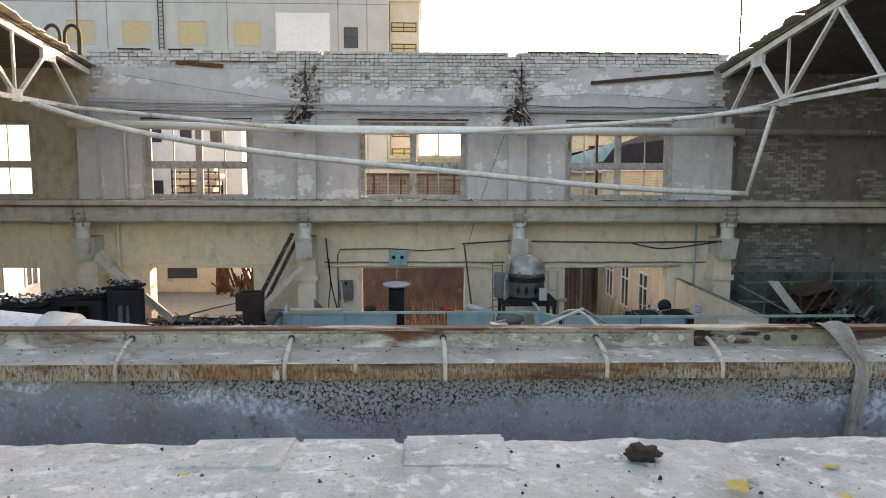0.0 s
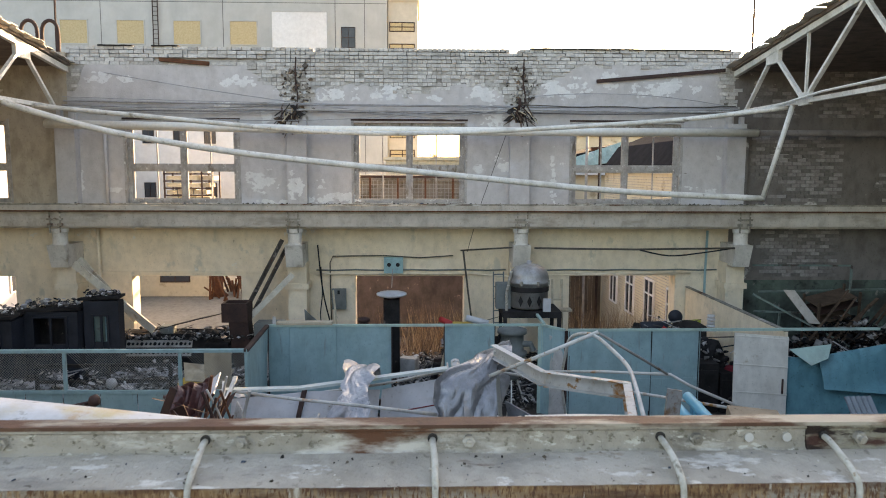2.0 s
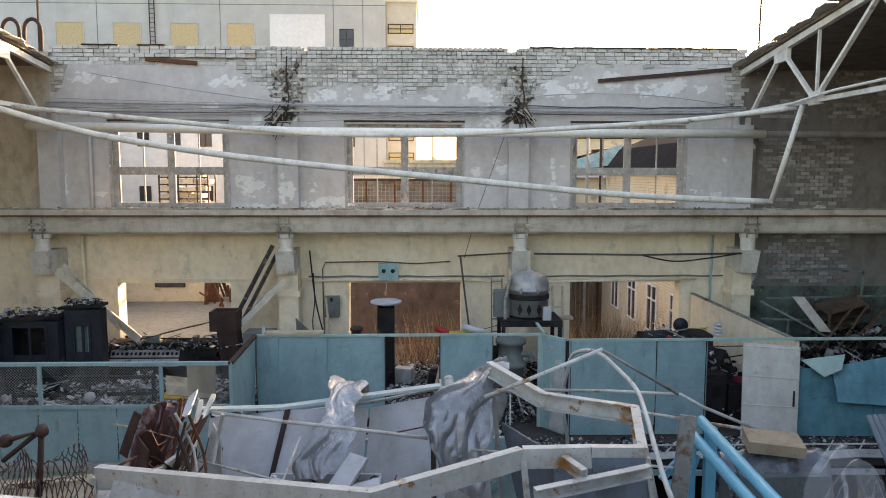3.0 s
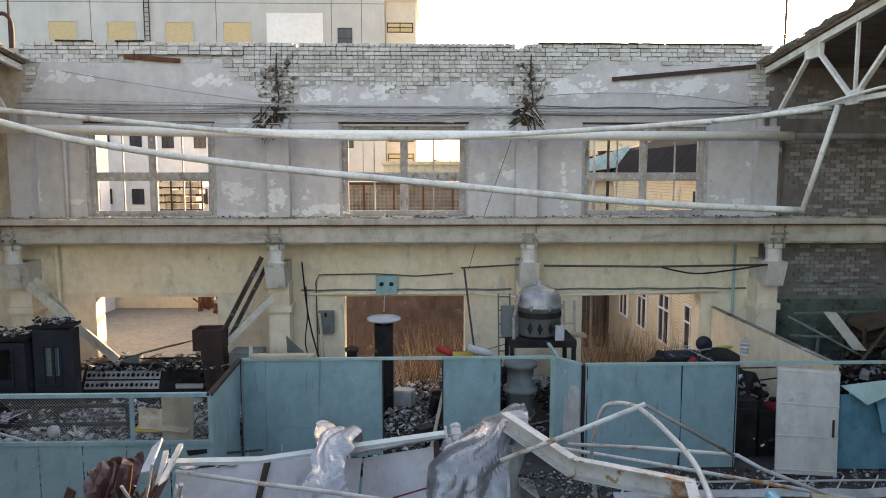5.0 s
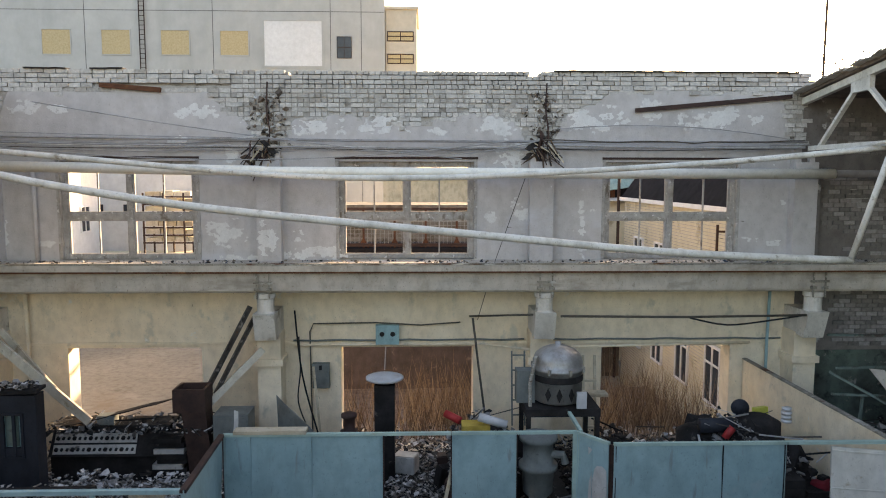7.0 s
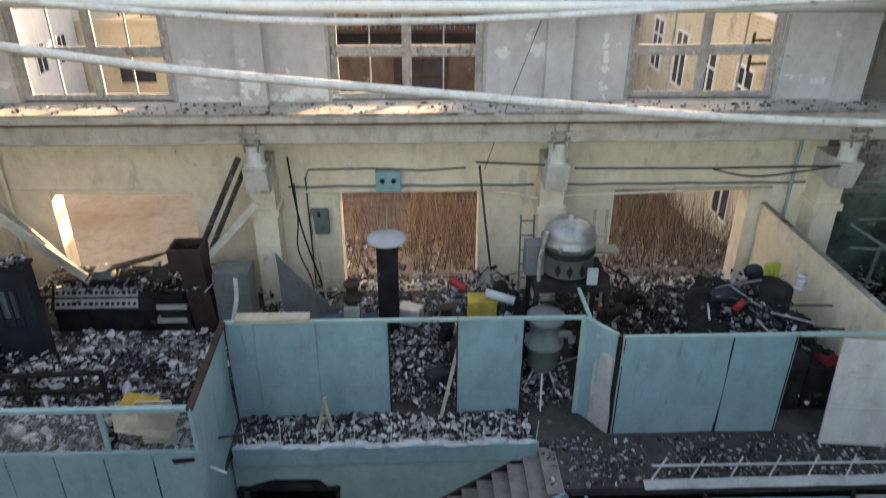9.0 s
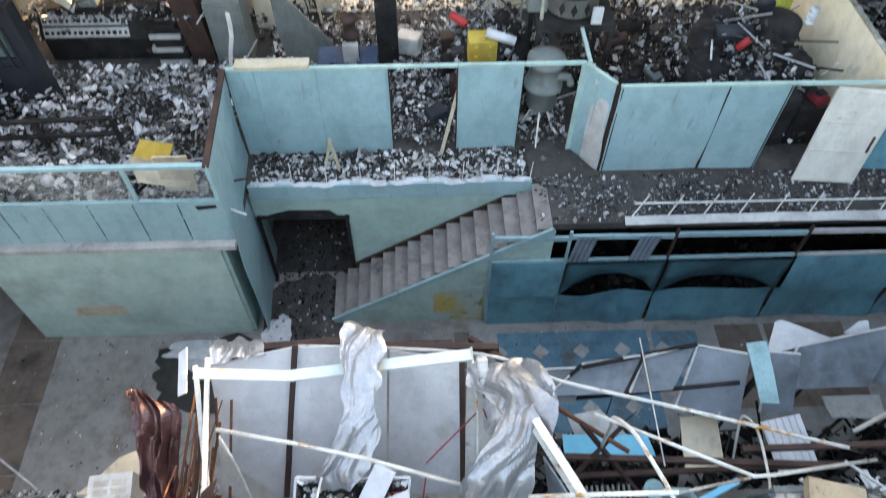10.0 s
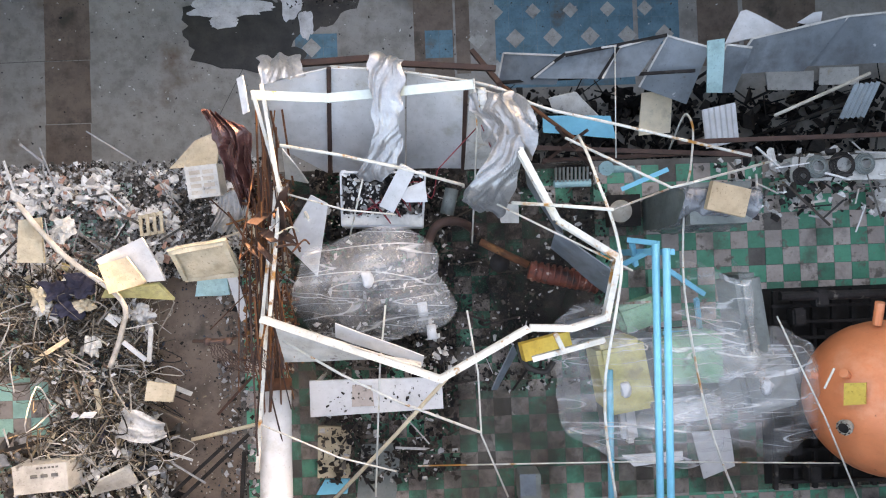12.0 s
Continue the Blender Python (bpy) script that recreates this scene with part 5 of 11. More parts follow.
solo("passage_wall", bm, m_teal_dirty, "dirty blue side wall of the passage under the upper floor", "wall", kind="structure")

# wall under the upper floor, with a doorway, and the stairs
bm = B()
holed(bm, -3.76, 1.7, 0, 2.72, 14.95, 15.05, [(-3.9, -2.02, 0, 2.03)])
solo("wall_under_stairs", bm, m_teal_dirty, "dirty blue wall with a doorway under the upper floor", "wall", kind="structure")
bm = B()
for x in (-3.7, -2.05):
    bar(bm, (x, 14.93, 0), (x, 14.93, 2.05), 0.06, 0.05)
bar(bm, (-3.72, 14.93, 2.05), (-2.0, 14.93, 2.0), 0.06, 0.06)
plate(bm, (-3.5, 14.92, 2.1), (-2.2, 14.92, 2.05), (-2.35, 14.92, 2.2), (-3.1, 14.92, 2.22), 0.01, 4, 2, 0.05)
solo("door_frame", bm, m_charred, "scorched doorway frame under the upper floor", "door frame")
# black colour stands for the shade deep in the passage
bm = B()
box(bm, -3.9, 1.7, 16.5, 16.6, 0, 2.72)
solo("wall_passage_back", bm, m_charred, "back wall deep under the upper floor, black for its shade", "wall", kind="structure")
st = thing("staircase", "straight concrete staircase with worn steps and a blue side", "stairs", (-2.4, 14.3, 0))
made = []
N = 16
for i in range(N):
    x0, z1 = -2.42 + i * 0.252, (i + 1) * 2.88 / N
    bm = B()
    box(bm, x0 - 0.02, x0 + 0.252, 13.86, 14.88, z1 - 0.055, z1)
    box(bm, x0, x0 + 0.03, 13.86, 14.88, z1 - 0.18, z1 - 0.055)
    made.append(part("step", bm, m_step))
bm = B()
vs = [(-2.45, 0.0), (1.65, 0.0), (1.65, 2.86), (1.55, 2.86), (-2.45, 0.12)]
f = bm.faces.new([bm.verts.new((x, 13.80, z)) for x, z in vs])
ex = bmesh.ops.extrude_face_region(bm, geom=[f])
for v in ex["geom"]:
    if isinstance(v, bmesh.types.BMVert):
        v.co.y += 0.05
bmesh.ops.recalc_face_normals(bm, faces=bm.faces)
made.append(part("side_panel", bm, m_teal_dirty))
bm = B()
bar(bm, (-2.45, 13.79, 0.14), (1.62, 13.79, 2.92), 0.05, 0.12)
made.append(part("stringer", bm, m_teal))
bm = B()
plate(bm, (-0.45, 13.785, 0.05), (0.5, 13.785, 0.05), (0.5, 13.785, 1.25), (-0.45, 13.785, 1.05), 0.012, 2, 2)
made.append(part("access_door", bm, m_ochre_teal))
hold(st, *made)
bm = B()
bar(bm, (-2.3, 14.93, 0.2), (1.35, 14.93, 2.72), 0.05, 0.16)
solo("wall_stringer", bm, m_dark_rust, "dark scorched stringer where the stairs meet the wall", "trim")

# edge of the upper floor: upstand and bare balusters
bm = B()
box(bm, -3.7, 1.35, 14.86, 14.93, 2.62, 2.98)
solo("floor_edge", bm, m_teal, "pale blue fascia of the upper floor, dusted white", "fascia")
rl = thing("balustrade", "thin bare balusters along the upper floor", "railing", (-1, 14.9, 2.9))
made = []
for k in range(9):
    x = -3.5 + k * 0.6
    bm = B()
    bar(bm, (x, 14.88, 2.95), (x + 0.02, 14.88, 3.5 + 0.06 * math.sin(k * 2.1)), 0.014, 0.014)
    made.append(part("baluster", bm, m_pipe))
hold(rl, *made)
rl = thing("broken_railing", "grey steel railing knocked flat along the landing edge", "railing", (4, 14.2, 2.9))
made = []
for k in range(9):
    x = 2.95 + k * 0.62
    bm = B()
    bar(bm, (x, 13.98, 2.95), (x + 0.38, 14.38, 3.06), 0.02, 0.02)
    made.append(part("baluster", bm, m_pipe))
bm = B()
bar(bm, (3.05, 14.22, 3.06), (8.6, 14.2, 3.05), 0.025, 0.025)
made.append(part("handrail", bm, m_pipe))
bm = B()
plate(bm, (2.85, 13.86, 2.92), (8.8, 13.84, 2.92), (8.8, 13.98, 3.02), (2.85, 14.0, 2.98), 0.02, 24, 2, 0.06, 1.6)
made.append(part("edge_strip", bm, m_white_dirty))
hold(rl, *made)

# crumpled front under the landing
fr = thing("lower_front", "crumpled deep blue sheet front with smashed windows", "facade", (4, 13.7, 0))
made = []
for x0, x1, big, tone in ((0.6, 1.9, 0.03, m_deep_blue), (1.95, 3.75, 0.22, m_deep_blue), (3.8, 6.1, 0.28, m_deep_blue), (6.15, 8.4, 0.12, m_deep_blue), (8.45, 11.5, 0.1, m_deep_blue)):
    bm = B()
    plate(bm, (x0, 13.68, 0.0), (x1, 13.68, 0.0), (x1, 13.72, 1.0), (x0, 13.72, 1.0), 0.012, 12, 8, min(big, 0.12), 1.1, x0)
    made.append(part("lower_sheet", bm, tone))
    bm = B()
    if big > 0.2:
        gap = 0.38 if x0 < 3 else 0.10
        grid = []
        for i in range(25):
            u = i / 24
            lift = gap * max(0.0, math.sin(math.pi * u)) ** 0.7 * (0.25 + 1.1 * u ** 2) * (1 + 0.5 * noise.noise(Vector((u * 6, x0, 3))))
            grid.append([bm.verts.new((x0 + (x1 - x0) * u, 13.70 + 0.34 * math.sin(math.pi * u) * (1 - v) ** 2 + 0.03 * noise.noise(Vector((u * 5, v * 4, x0))), 1.0 + lift + (1.04 - lift) * v)) for v in (j / 9 for j in range(10))])
        for i in range(24):
            for j in range(9):
                bm.faces.new((grid[i][j], grid[i + 1][j], grid[i + 1][j + 1], grid[i][j + 1]))
        bmesh.ops.solidify(bm, geom=bm.faces[:], thickness=0.012)
    else:
        plate(bm, (x0, 13.66 - big * 0.5, 1.03), (x1, 13.68, 1.0), (x1, 13.75, 2.02), (x0, 13.75, 2.05), 0.012, 12, 8, big, 0.9, x0 + 5)
    made.append(part("upper_sheet", bm, tone, None, "", big > 0.2))
    bm = B()
    bar(bm, (x0 - 0.02, 13.74, 0), (x0 - 0.02, 13.80, 2.85), 0.05, 0.05)
    made.append(part("post", bm, m_dark_rust if x0 > 3 else m_teal))
    bm = B()
    bar(bm, (x0, 13.76, 2.06), (x1, 13.76, 2.06), 0.05, 0.06)
    bar(bm, (x0, 13.8, 2.7), (x1, 13.8, 2.66), 0.05, 0.1)
    made.append(part("window_rail", bm, m_teal if x0 < 4 else m_white_dirty))
for x in (1.95, 3.05):
    bm = B()
    corrugated(bm, (x, 13.72, 2.08), (x + 0.36, 13.72, 2.08), (x + 0.46, 13.76, 2.72), (x + 0.1, 13.76, 2.72), 4, 0.03)
    made.append(part("corrugated_strip", bm, m_grey_sheet))
hold(fr, *made)
# floor, shards and back wall are black to paint the rooms' shade
bm = B()
box(bm, 0.7, 11.4, 13.9, 15.38, 0.004, 0.03)
solo("burnt_floor", bm, m_black_fill, "floor under the landing, blackened for the unlit rooms", "floor", kind="structure")
heap("burnt_stock", m_black_scrap, (0.8, 11.3, 13.95, 15.3, 0.03), 900, (0.08, 0.3), 0.8, "black shards added to darken the rooms behind the crumpled front", seed=29, flat=0.7)
bm = B()
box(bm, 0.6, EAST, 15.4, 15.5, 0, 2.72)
solo("wall_lower_back", bm, m_charred, "back wall of the rooms under the landing, black for their shade", "wall", kind="structure")

# dark floor sheet paints the shade inside the passage
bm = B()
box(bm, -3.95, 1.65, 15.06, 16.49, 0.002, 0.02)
solo("passage_floor", bm, m_dark_floor, "floor of the passage, coloured dark for its shade", "floor", kind="structure")

# ---- rubble along the upper floor ----
heap("rubble_bed", m_char_rubble, (-11.5, -3.95, 13.85, 17.9, 2.88), 17000, (0.02, 0.15), lambda x, y: 0.75 + 0.4 * noise.noise(Vector((x * 0.8, y * 0.8, 0))) - 0.12 * max(0, y - 15), "burnt rubble and white flakes filling the booth", seed=11, flat=0.25, sticks=50)
heap("booth_flakes", m_flake_rubble, (-11.4, -4.0, 13.9, 17.8, 3.14), 6200, (0.03, 0.21), lambda x, y: 0.62 - 0.12 * max(0, y - 15) + 0.4 * noise.noise(Vector((x * 0.8, y * 0.8, 0))), "larger pale flakes and crusts on the booth rubble", seed=18, flat=0.3, cluster=-0.1)
heap("rubble_bed", m_char_rubble, (-3.7, 2.1, 15.85, 19.3, 2.88), 7500, (0.03, 0.17), lambda x, y: 0.22 + 0.25 * noise.noise(Vector((x, y, 3))) + 0.05, "burnt rubble and plaster flakes behind the partitions", seed=12, flat=0.25, sticks=30)
heap("rubble_strip", m_pale_rubble, (-3.65, 1.3, 14.95, 15.7, 2.88), 3000, (0.03, 0.17), lambda x, y: 0.08 + 0.1 * noise.noise(Vector((x * 2, y * 2, 5))), "white plaster flakes along the upper floor edge", seed=13, flat=0.3)
heap("rubble_strip", m_char_rubble, (1.4, 9.5, 14.0, 15.05, 2.88), 3600, (0.015, 0.10), lambda x, y: 0.02 + 0.06 * noise.noise(Vector((x * 2, y * 2, 6))), "charred crumbs on the landing", seed=14)
heap("rubble_bed", m_soot_rubble, (2.3, 7.0, 15.95, 19.6, 2.88), 5600, (0.03, 0.2), lambda x, y: 0.4 + 0.5 * noise.noise(Vector((x * 0.9, y * 0.9, 8))) + 0.1, "burnt rubble and scrap behind the large partition", seed=15, sticks=40)
heap("rubble_bed", m_char_rubble, (7.4, 15.0, 15.2, 19.6, 2.88), 5200, (0.04, 0.24), lambda x, y: 0.8 + 0.5 * noise.noise(Vector((x * 0.8, y * 0.8, 9))), "dark scrap heap in the shaded bay", seed=16, sticks=90)
heap("partition_flakes", m_flake_rubble, (-3.6, 2.1, 15.9, 19.2, 2.95), 1500, (0.03, 0.17), lambda x, y: 0.24 + 0.25 * noise.noise(Vector((x, y, 3))), "larger pale flakes behind the partitions", seed=27, flat=0.15)
heap("bay_flakes", m_pale_rubble, (2.4, 7.0, 15.5, 19.5, 3.0), 900, (0.05, 0.24), lambda x, y: 0.45 + 0.5 * noise.noise(Vector((x * 0.9, y * 0.9, 8))), "pale scraps on the burnt heap", seed=28, flat=0.2)
heap("wall_foot_rubble", m_pale_rubble, (-12, 1.4, 18.9, 20.0, 2.88), 2000, (0.03, 0.17), 0.35, "rubble against the foot of the cream wall", seed=17)
for a, b in OPEN_X[2:]:
    heap("sill_rubble", m_sill_rubble, (a, b, 19.95, 20.7, 2.86), 700, (0.02, 0.16), 0.10, "leaf litter and brick crumbs lying in the opening", seed=int(a * 10) + 60, flat=0.5)
# flat dark patch with a ragged edge at the passage mouth
bm = B()
ring = [bm.verts.new((-2.95 + (0.95 + 0.2 * noise.noise(Vector((math.cos(a) * 2, math.sin(a) * 2, 7)))) * math.cos(a), 14.0 + (1.2 + 0.35 * noise.noise(Vector((math.cos(a) * 3, math.sin(a) * 3, 2)))) * math.sin(a) * (1 if a > math.pi else 0.85), 0.012)) for a in (math.pi * k / 24 for k in range(48))]
bm.faces.new(ring)
solo("soot_spill", bm, m_dark_floor, "ragged dark patch on the floor at the passage mouth", "soot", kind="structure")
heap("passage_crumbs", m_soot_rubble, (-3.7, -2.1, 13.2, 16.4, 0.01), 1100, (0.01, 0.10), 0.03, "crumbs and chips in the mouth of the passage", seed=20)
heap("desk_litter", m_char_rubble, (-8.2, -4.7, 18.3, 19.4, 3.9), 500, (0.04, 0.2), 0.14, "burnt scraps lying on the control desk", seed=19, sticks=14)


# ---- things on the upper floor ----
# control desk with its panel of dials
cd = thing("control_desk", "burnt grey control desk with rows of dials and buttons", "control desk", (-7, 18.8, 2.9))
made = []
bm = B()
box(bm, -8.1, -5.75, 18.55, 19.2, 2.9, 3.45)
vs = box(bm, -8.1, -5.75, 18.45, 19.1, 3.45, 3.95)
for v in vs:
    if v.co.z > 3.8 and v.co.y < 18.6:
        v.co.y = 18.75
made.append(part("body", bm, m_charred))
for z, y in ((3.78, 18.66), (3.58, 18.55)):
    bm = B()
    plate(bm, (-8.02, y - 0.08, z - 0.08), (-6.35, y - 0.08, z - 0.08), (-6.35, y + 0.0, z + 0.09), (-8.02, y + 0.0, z + 0.09), 0.02)
    made.append(part("instrument_panel", bm, m_white_dirty))
    for k in range(15):
        bm = B()
        x = -7.95 + k * 0.11
        tube(bm, [(x, y - 0.04, z + 0.02), (x, y - 0.085, z + 0.0)], 0.028 if k % 3 else 0.04, 8)
        made.append(part("dial", bm, m_charred))
bm = B()
box(bm, -8.1, -5.7, 18.7, 19.3, 3.95, 4.02)
made.append(part("top", bm, m_charred))
hold(cd, *made)
bm = B()
plate(bm, (-7.9, 18.6, 4.06), (-6.0, 18.8, 4.4), (-5.7, 19.1, 4.44), (-7.7, 18.95, 4.1), 0.02, 8, 3, 0.1)
solo("bent_cover", bm, m_charred, "bent charred cover lying on the control desk", "metal sheet")
bm = B()
box(bm, -7.2, -6.85, 18.7, 18.95, 4.03, 4.22)
tube(bm, [(-7.02, 18.7, 4.12), (-7.02, 18.66, 4.12)], 0.06, 10)
solo("small_meter", bm, m_grey_box, "small grey meter lying on the control desk", "instrument")
# navy cabins
for x0, x1, y0, y1, z1 in ((-8.25, -7.45, 16.9, 17.2, 5.22), (-9.5, -8.3, 16.7, 17.3, 5.0), (-10.9, -9.5, 16.2, 17.3, 4.9)):
    cb = thing("burnt_cabin", "scorched navy steel cabin with glass-less windows", "cabin", ((x0 + x1) / 2, y0, 2.9), "burnt cabins")
    made = []
    bm = B()
    holed(bm, x0, x1, 2.9, z1, y0, y0 + 0.06, [(x0 + 0.2, x1 - 0.25, 4.25, 4.85)])
    made.append(part("front", bm, m_dark_blue))
    bm = B()
    box(bm, x0, x0 + 0.06, y0 + 0.06, y1, 2.9, z1)
    made.append(part("side", bm, m_dark_blue))
    bm = B()
    box(bm, x1 - 0.06, x1, y0 + 0.06, y1, 2.9, z1)
    made.append(part("side", bm, m_dark_blue))
    bm = B()
    plate(bm, (x0 - 0.1, y0 - 0.05, z1 + 0.02), (x1 + 0.05, y0 - 0.05, z1 + 0.08), (x1 + 0.05, y1, z1 + 0.1), (x0 - 0.1, y1, z1), 0.06, 6, 6, 0.05)
    made.append(part("roof", bm, m_charred))
    bm = B()
    for x in (x0 + 0.2, (x0 + x1) / 2, x1 - 0.25):
        bar(bm, (x, y0 - 0.01, 4.08), (x, y0 - 0.01, 4.88), 0.05, 0.04)
    for z in (4.08, 4.88):
        bar(bm, (x0 + 0.18, y0 - 0.012, z), (x1 - 0.22, y0 - 0.012, z), 0.05, 0.04)
    made.append(part("window_frame", bm, m_dark_blue))
    # dark sheet added behind the windows to make the inside look unlit
    bm = B()
    box(bm, x0 + 0.06, x1 - 0.06, y1 - 0.04, y1, 2.9, z1 - 0.01)
    made.append(part("back", bm, m_charred))
    if x1 > -8:
        bm = B()
        box(bm, x0 + 0.21, x0 + 0.44, y0 + 0.07, y0 + 0.085, 4.26, 4.83)
        made.append(part("window_board", bm, m_dull_green, None, "dull green board behind the window"))
    hold(cb, *made)
    bm = B()
    r = random.Random(int(x0 * 7))
    for _ in range(110):
        shard(bm, (r.uniform(x0, x1), r.uniform(y0, y1), z1 + 0.1 + r.uniform(0, 0.12)), r.uniform(0.04, 0.16), r, 0.5)
    solo("roof_debris", bm, m_char_rubble, "charred flakes on a cabin roof", "rubble", kind="stuff")
bm = B()
plate(bm, (-8.1, 17.0, 4.2), (-7.65, 17.0, 4.2), (-7.65, 17.0, 4.9), (-8.1, 17.0, 4.9), 0.012)
solo("green_board", bm, m_box_teal, "pale green board behind a cabin window", "board")
bm = B()
for z in (3.75, 4.1):
    bar(bm, (-8.6, 15.4, z), (-5.8, 15.5, z), 0.08, 0.06)
for x in (-8.6, -7.1, -5.8):
    bar(bm, (x, 15.45, 3.2), (x, 15.45, 4.12), 0.07, 0.06)
solo("burnt_bench", bm, m_charred, "charred steel bench frame in the booth rubble", "frame")
# leaning timbers and beams
bm = B()
bar(bm, (-9.42, 19.00, 5.81), (-7.30, 18.60, 4.14), 0.2, 0.05, 90)
solo("leaning_plank", bm, m_pale_wood, "long pale plank leaning in front of the opening", "plank")
bm = B()
bar(bm, (-9.46, 19.40, 5.89), (-7.94, 19.10, 4.30), 0.15, 0.05, 90)
solo("leaning_plank", bm, m_pale_wood, "second pale plank leaning beside the first", "plank")
bm = B()
channel(bm, (-5.05, 18.95, 4.6), (-4.15, 19.35, 6.4), 0.06, 0.10, 0.012)
channel(bm, (-4.83, 18.95, 4.6), (-4.05, 19.4, 6.2), 0.05, 0.09, 0.012)
solo("leaning_beam", bm, m_scorched_beam, "charred channel beam leaning on the wall", "steel beam")
bm = B()
bar(bm, (-5.0, 18.8, 4.35), (-3.85, 19.15, 5.5), 0.14, 0.06, 90)
solo("leaning_board", bm, m_pale_wood, "pale board leaning against the column", "plank")
# dark brown press column
pc = thing("press_column", "dark brown steel machine column with an open head", "machine", (-5.2, 18.5, 2.9))
bm = B()
vs = box(bm, -5.2, -4.72, 18.35, 18.8, 2.9, 4.4)
for v in vs:
    if v.co.z > 4:
        v.co.x -= 0.14
a = part("shaft", bm, m_dark_rust)
bm = B()
for q in ((-5.5, -4.85, 18.3, 18.36), (-5.5, -4.85, 18.8, 18.86), (-5.5, -5.44, 18.36, 18.8), (-4.91, -4.85, 18.36, 18.8)):
    box(bm, *q, 4.4, 4.88)
box(bm, -5.44, -4.91, 18.36, 18.8, 4.4, 4.46)
b = part("head", bm, m_dark_rust)
hold(pc, a, b)
stk = thing("plate_stack", "stack of charred flat plates beside the press", "plates", (-5.6, 18.6, 2.9))
r = random.Random(5)
for k in range(9):
    bm = B()
    box(bm, -5.9, -5.3, 18.3, 18.9, 2.9 + k * 0.11, 3.0 + k * 0.11, Matrix.Translation((r.uniform(-0.05, 0.05), r.uniform(-0.05, 0.05), 0)))
    hold(stk, part("flat_plate", bm, m_charred if k % 3 else m_white_dirty))
# grey cabinet
bm = B()
box(bm, -4.7, -4.0, 18.3, 18.9, 2.9, 4.35)
box(bm, -4.66, -4.04, 18.28, 18.3, 3.0, 4.3)
solo("grey_cabinet", bm, m_grey_box, "dusty grey-green cabinet beside the column", "cabinet")
bm = B()
plate(bm, (-4.2, 17.2, 3.4), (-4.12, 17.1, 3.4), (-3.97, 17.5, 4.7), (-4.03, 17.5, 4.72), 0.02, 4, 6, 0.06)
solo("twisted_strip", bm, m_white_dirty, "twisted pale metal strip sticking up from rubble", "metal sheet")
bm = B()
plate(bm, (-3.3, 18.3, 2.95), (-2.2, 17.6, 2.95), (-2.25, 17.7, 3.9), (-3.45, 18.5, 4.7), 0.02, 6, 6, 0.06)
solo("leaning_sheet", bm, m_grey_box, "bent grey steel sheet leaning by the column", "metal sheet")
bm = B()
box(bm, -3.6, -2.4, 15.68, 15.9, 4.9, 4.96)
solo("fallen_board", bm, m_wood, "pale board lying along the partition top", "plank")
bm = B()
tube(bm, smooth_line([(-3.3, 19.9, 6.2), (-3.1, 19.6, 4.8), (-2.7, 19.4, 3.4), (-2.5, 19.3, 2.95)], 5), 0.02, 8)
solo("burnt_duct", bm, m_charred, "bent black conduit hanging down the wall", "pipe")
bm = B()
tube(bm, smooth_line([(-3.22, 19.92, 5.6), (-3.16, 19.7, 4.9), (-3.2, 19.6, 4.2), (-2.95, 19.5, 3.5), (-2.9, 19.4, 2.95)], 5), 0.016, 6)
solo("hanging_cable", bm, m_cable, "slack black cable hanging beside the column", "cable")
bm = B()
bar(bm, (-2.86, 19.6, 5.0), (-2.62, 19.3, 2.92), 0.05, 0.025)
solo("leaning_lath", bm, m_wood, "narrow weathered lath leaning under the wall box", "plank")
# charred mast with a round cap
ms = thing("capped_mast", "black steel mast with a white round cap", "mast", (-1.22, 18.2, 2.9))
bm = B()
box(bm, -1.42, -1.02, 18.0, 18.4, 2.9, 5.02)
a = part("mast", bm, m_charred)
bm = B()
lathe(bm, -1.22, 18.2, [(0.05, 5.02), (0.34, 5.10), (0.38, 5.12), (0.38, 5.16), (0.33, 5.18), (0.05, 5.2)])
b = part("cap", bm, m_white, None, "dusty white round cap", True)
bm = B()
tube(bm, [(-1.22, 18.2, 5.3), (-1.2, 18.3, 5.75)], 0.012, 6)
c = part("lead", bm, m_wire)
hold(ms, a, b, c)
# blue machine and small motor
bmch = thing("blue_machine", "small blue workbench machine with steel spindle", "machine", (-2.0, 17.2, 2.9))
made = []
bm = B()
box(bm, -2.5, -1.4, 17.0, 17.6, 2.9, 3.85)
made.append(part("bed", bm, m_machine_blue))
for k in range(5):
    bm = B()
    box(bm, -2.5 + k * 0.25, -2.4 + k * 0.25, 16.94, 17.0, 3.35, 3.95 + 0.06 * (k % 2))
    made.append(part("fin", bm, m_machine_blue))
bm = B()
lathe(bm, -1.85, 17.3, [(0.14, 3.85), (0.14, 4.0), (0.09, 4.04), (0.09, 4.3), (0.17, 4.32), (0.17, 4.38), (0.11, 4.4), (0.11, 4.62), (0.15, 4.64), (0.15, 4.7), (0.06, 4.74)], 14)
made.append(part("motor", bm, m_dark_rust, None, "", True))
bm = B()
box(bm, -2.0, -1.72, 17.08, 17.2, 3.85, 4.25)
made.append(part("guard", bm, m_white_dirty))
hold(bmch, *made)
# switch boxes and conduits on the wall
for xa, xb in ((-3.35, 1.85), (2.5, 7.75)):
    bm = B()
    tube(bm, [(xa + (xb - xa) * k / 10, 19.975, 5.50 + 0.012 * math.sin(k * 2.3 + xa)) for k in range(11)], 0.022, 7)
    solo("wall_conduit", bm, m_grey_box, "thin grey conduit clipped along the cream wall", "conduit", "wall conduits", smooth=True)
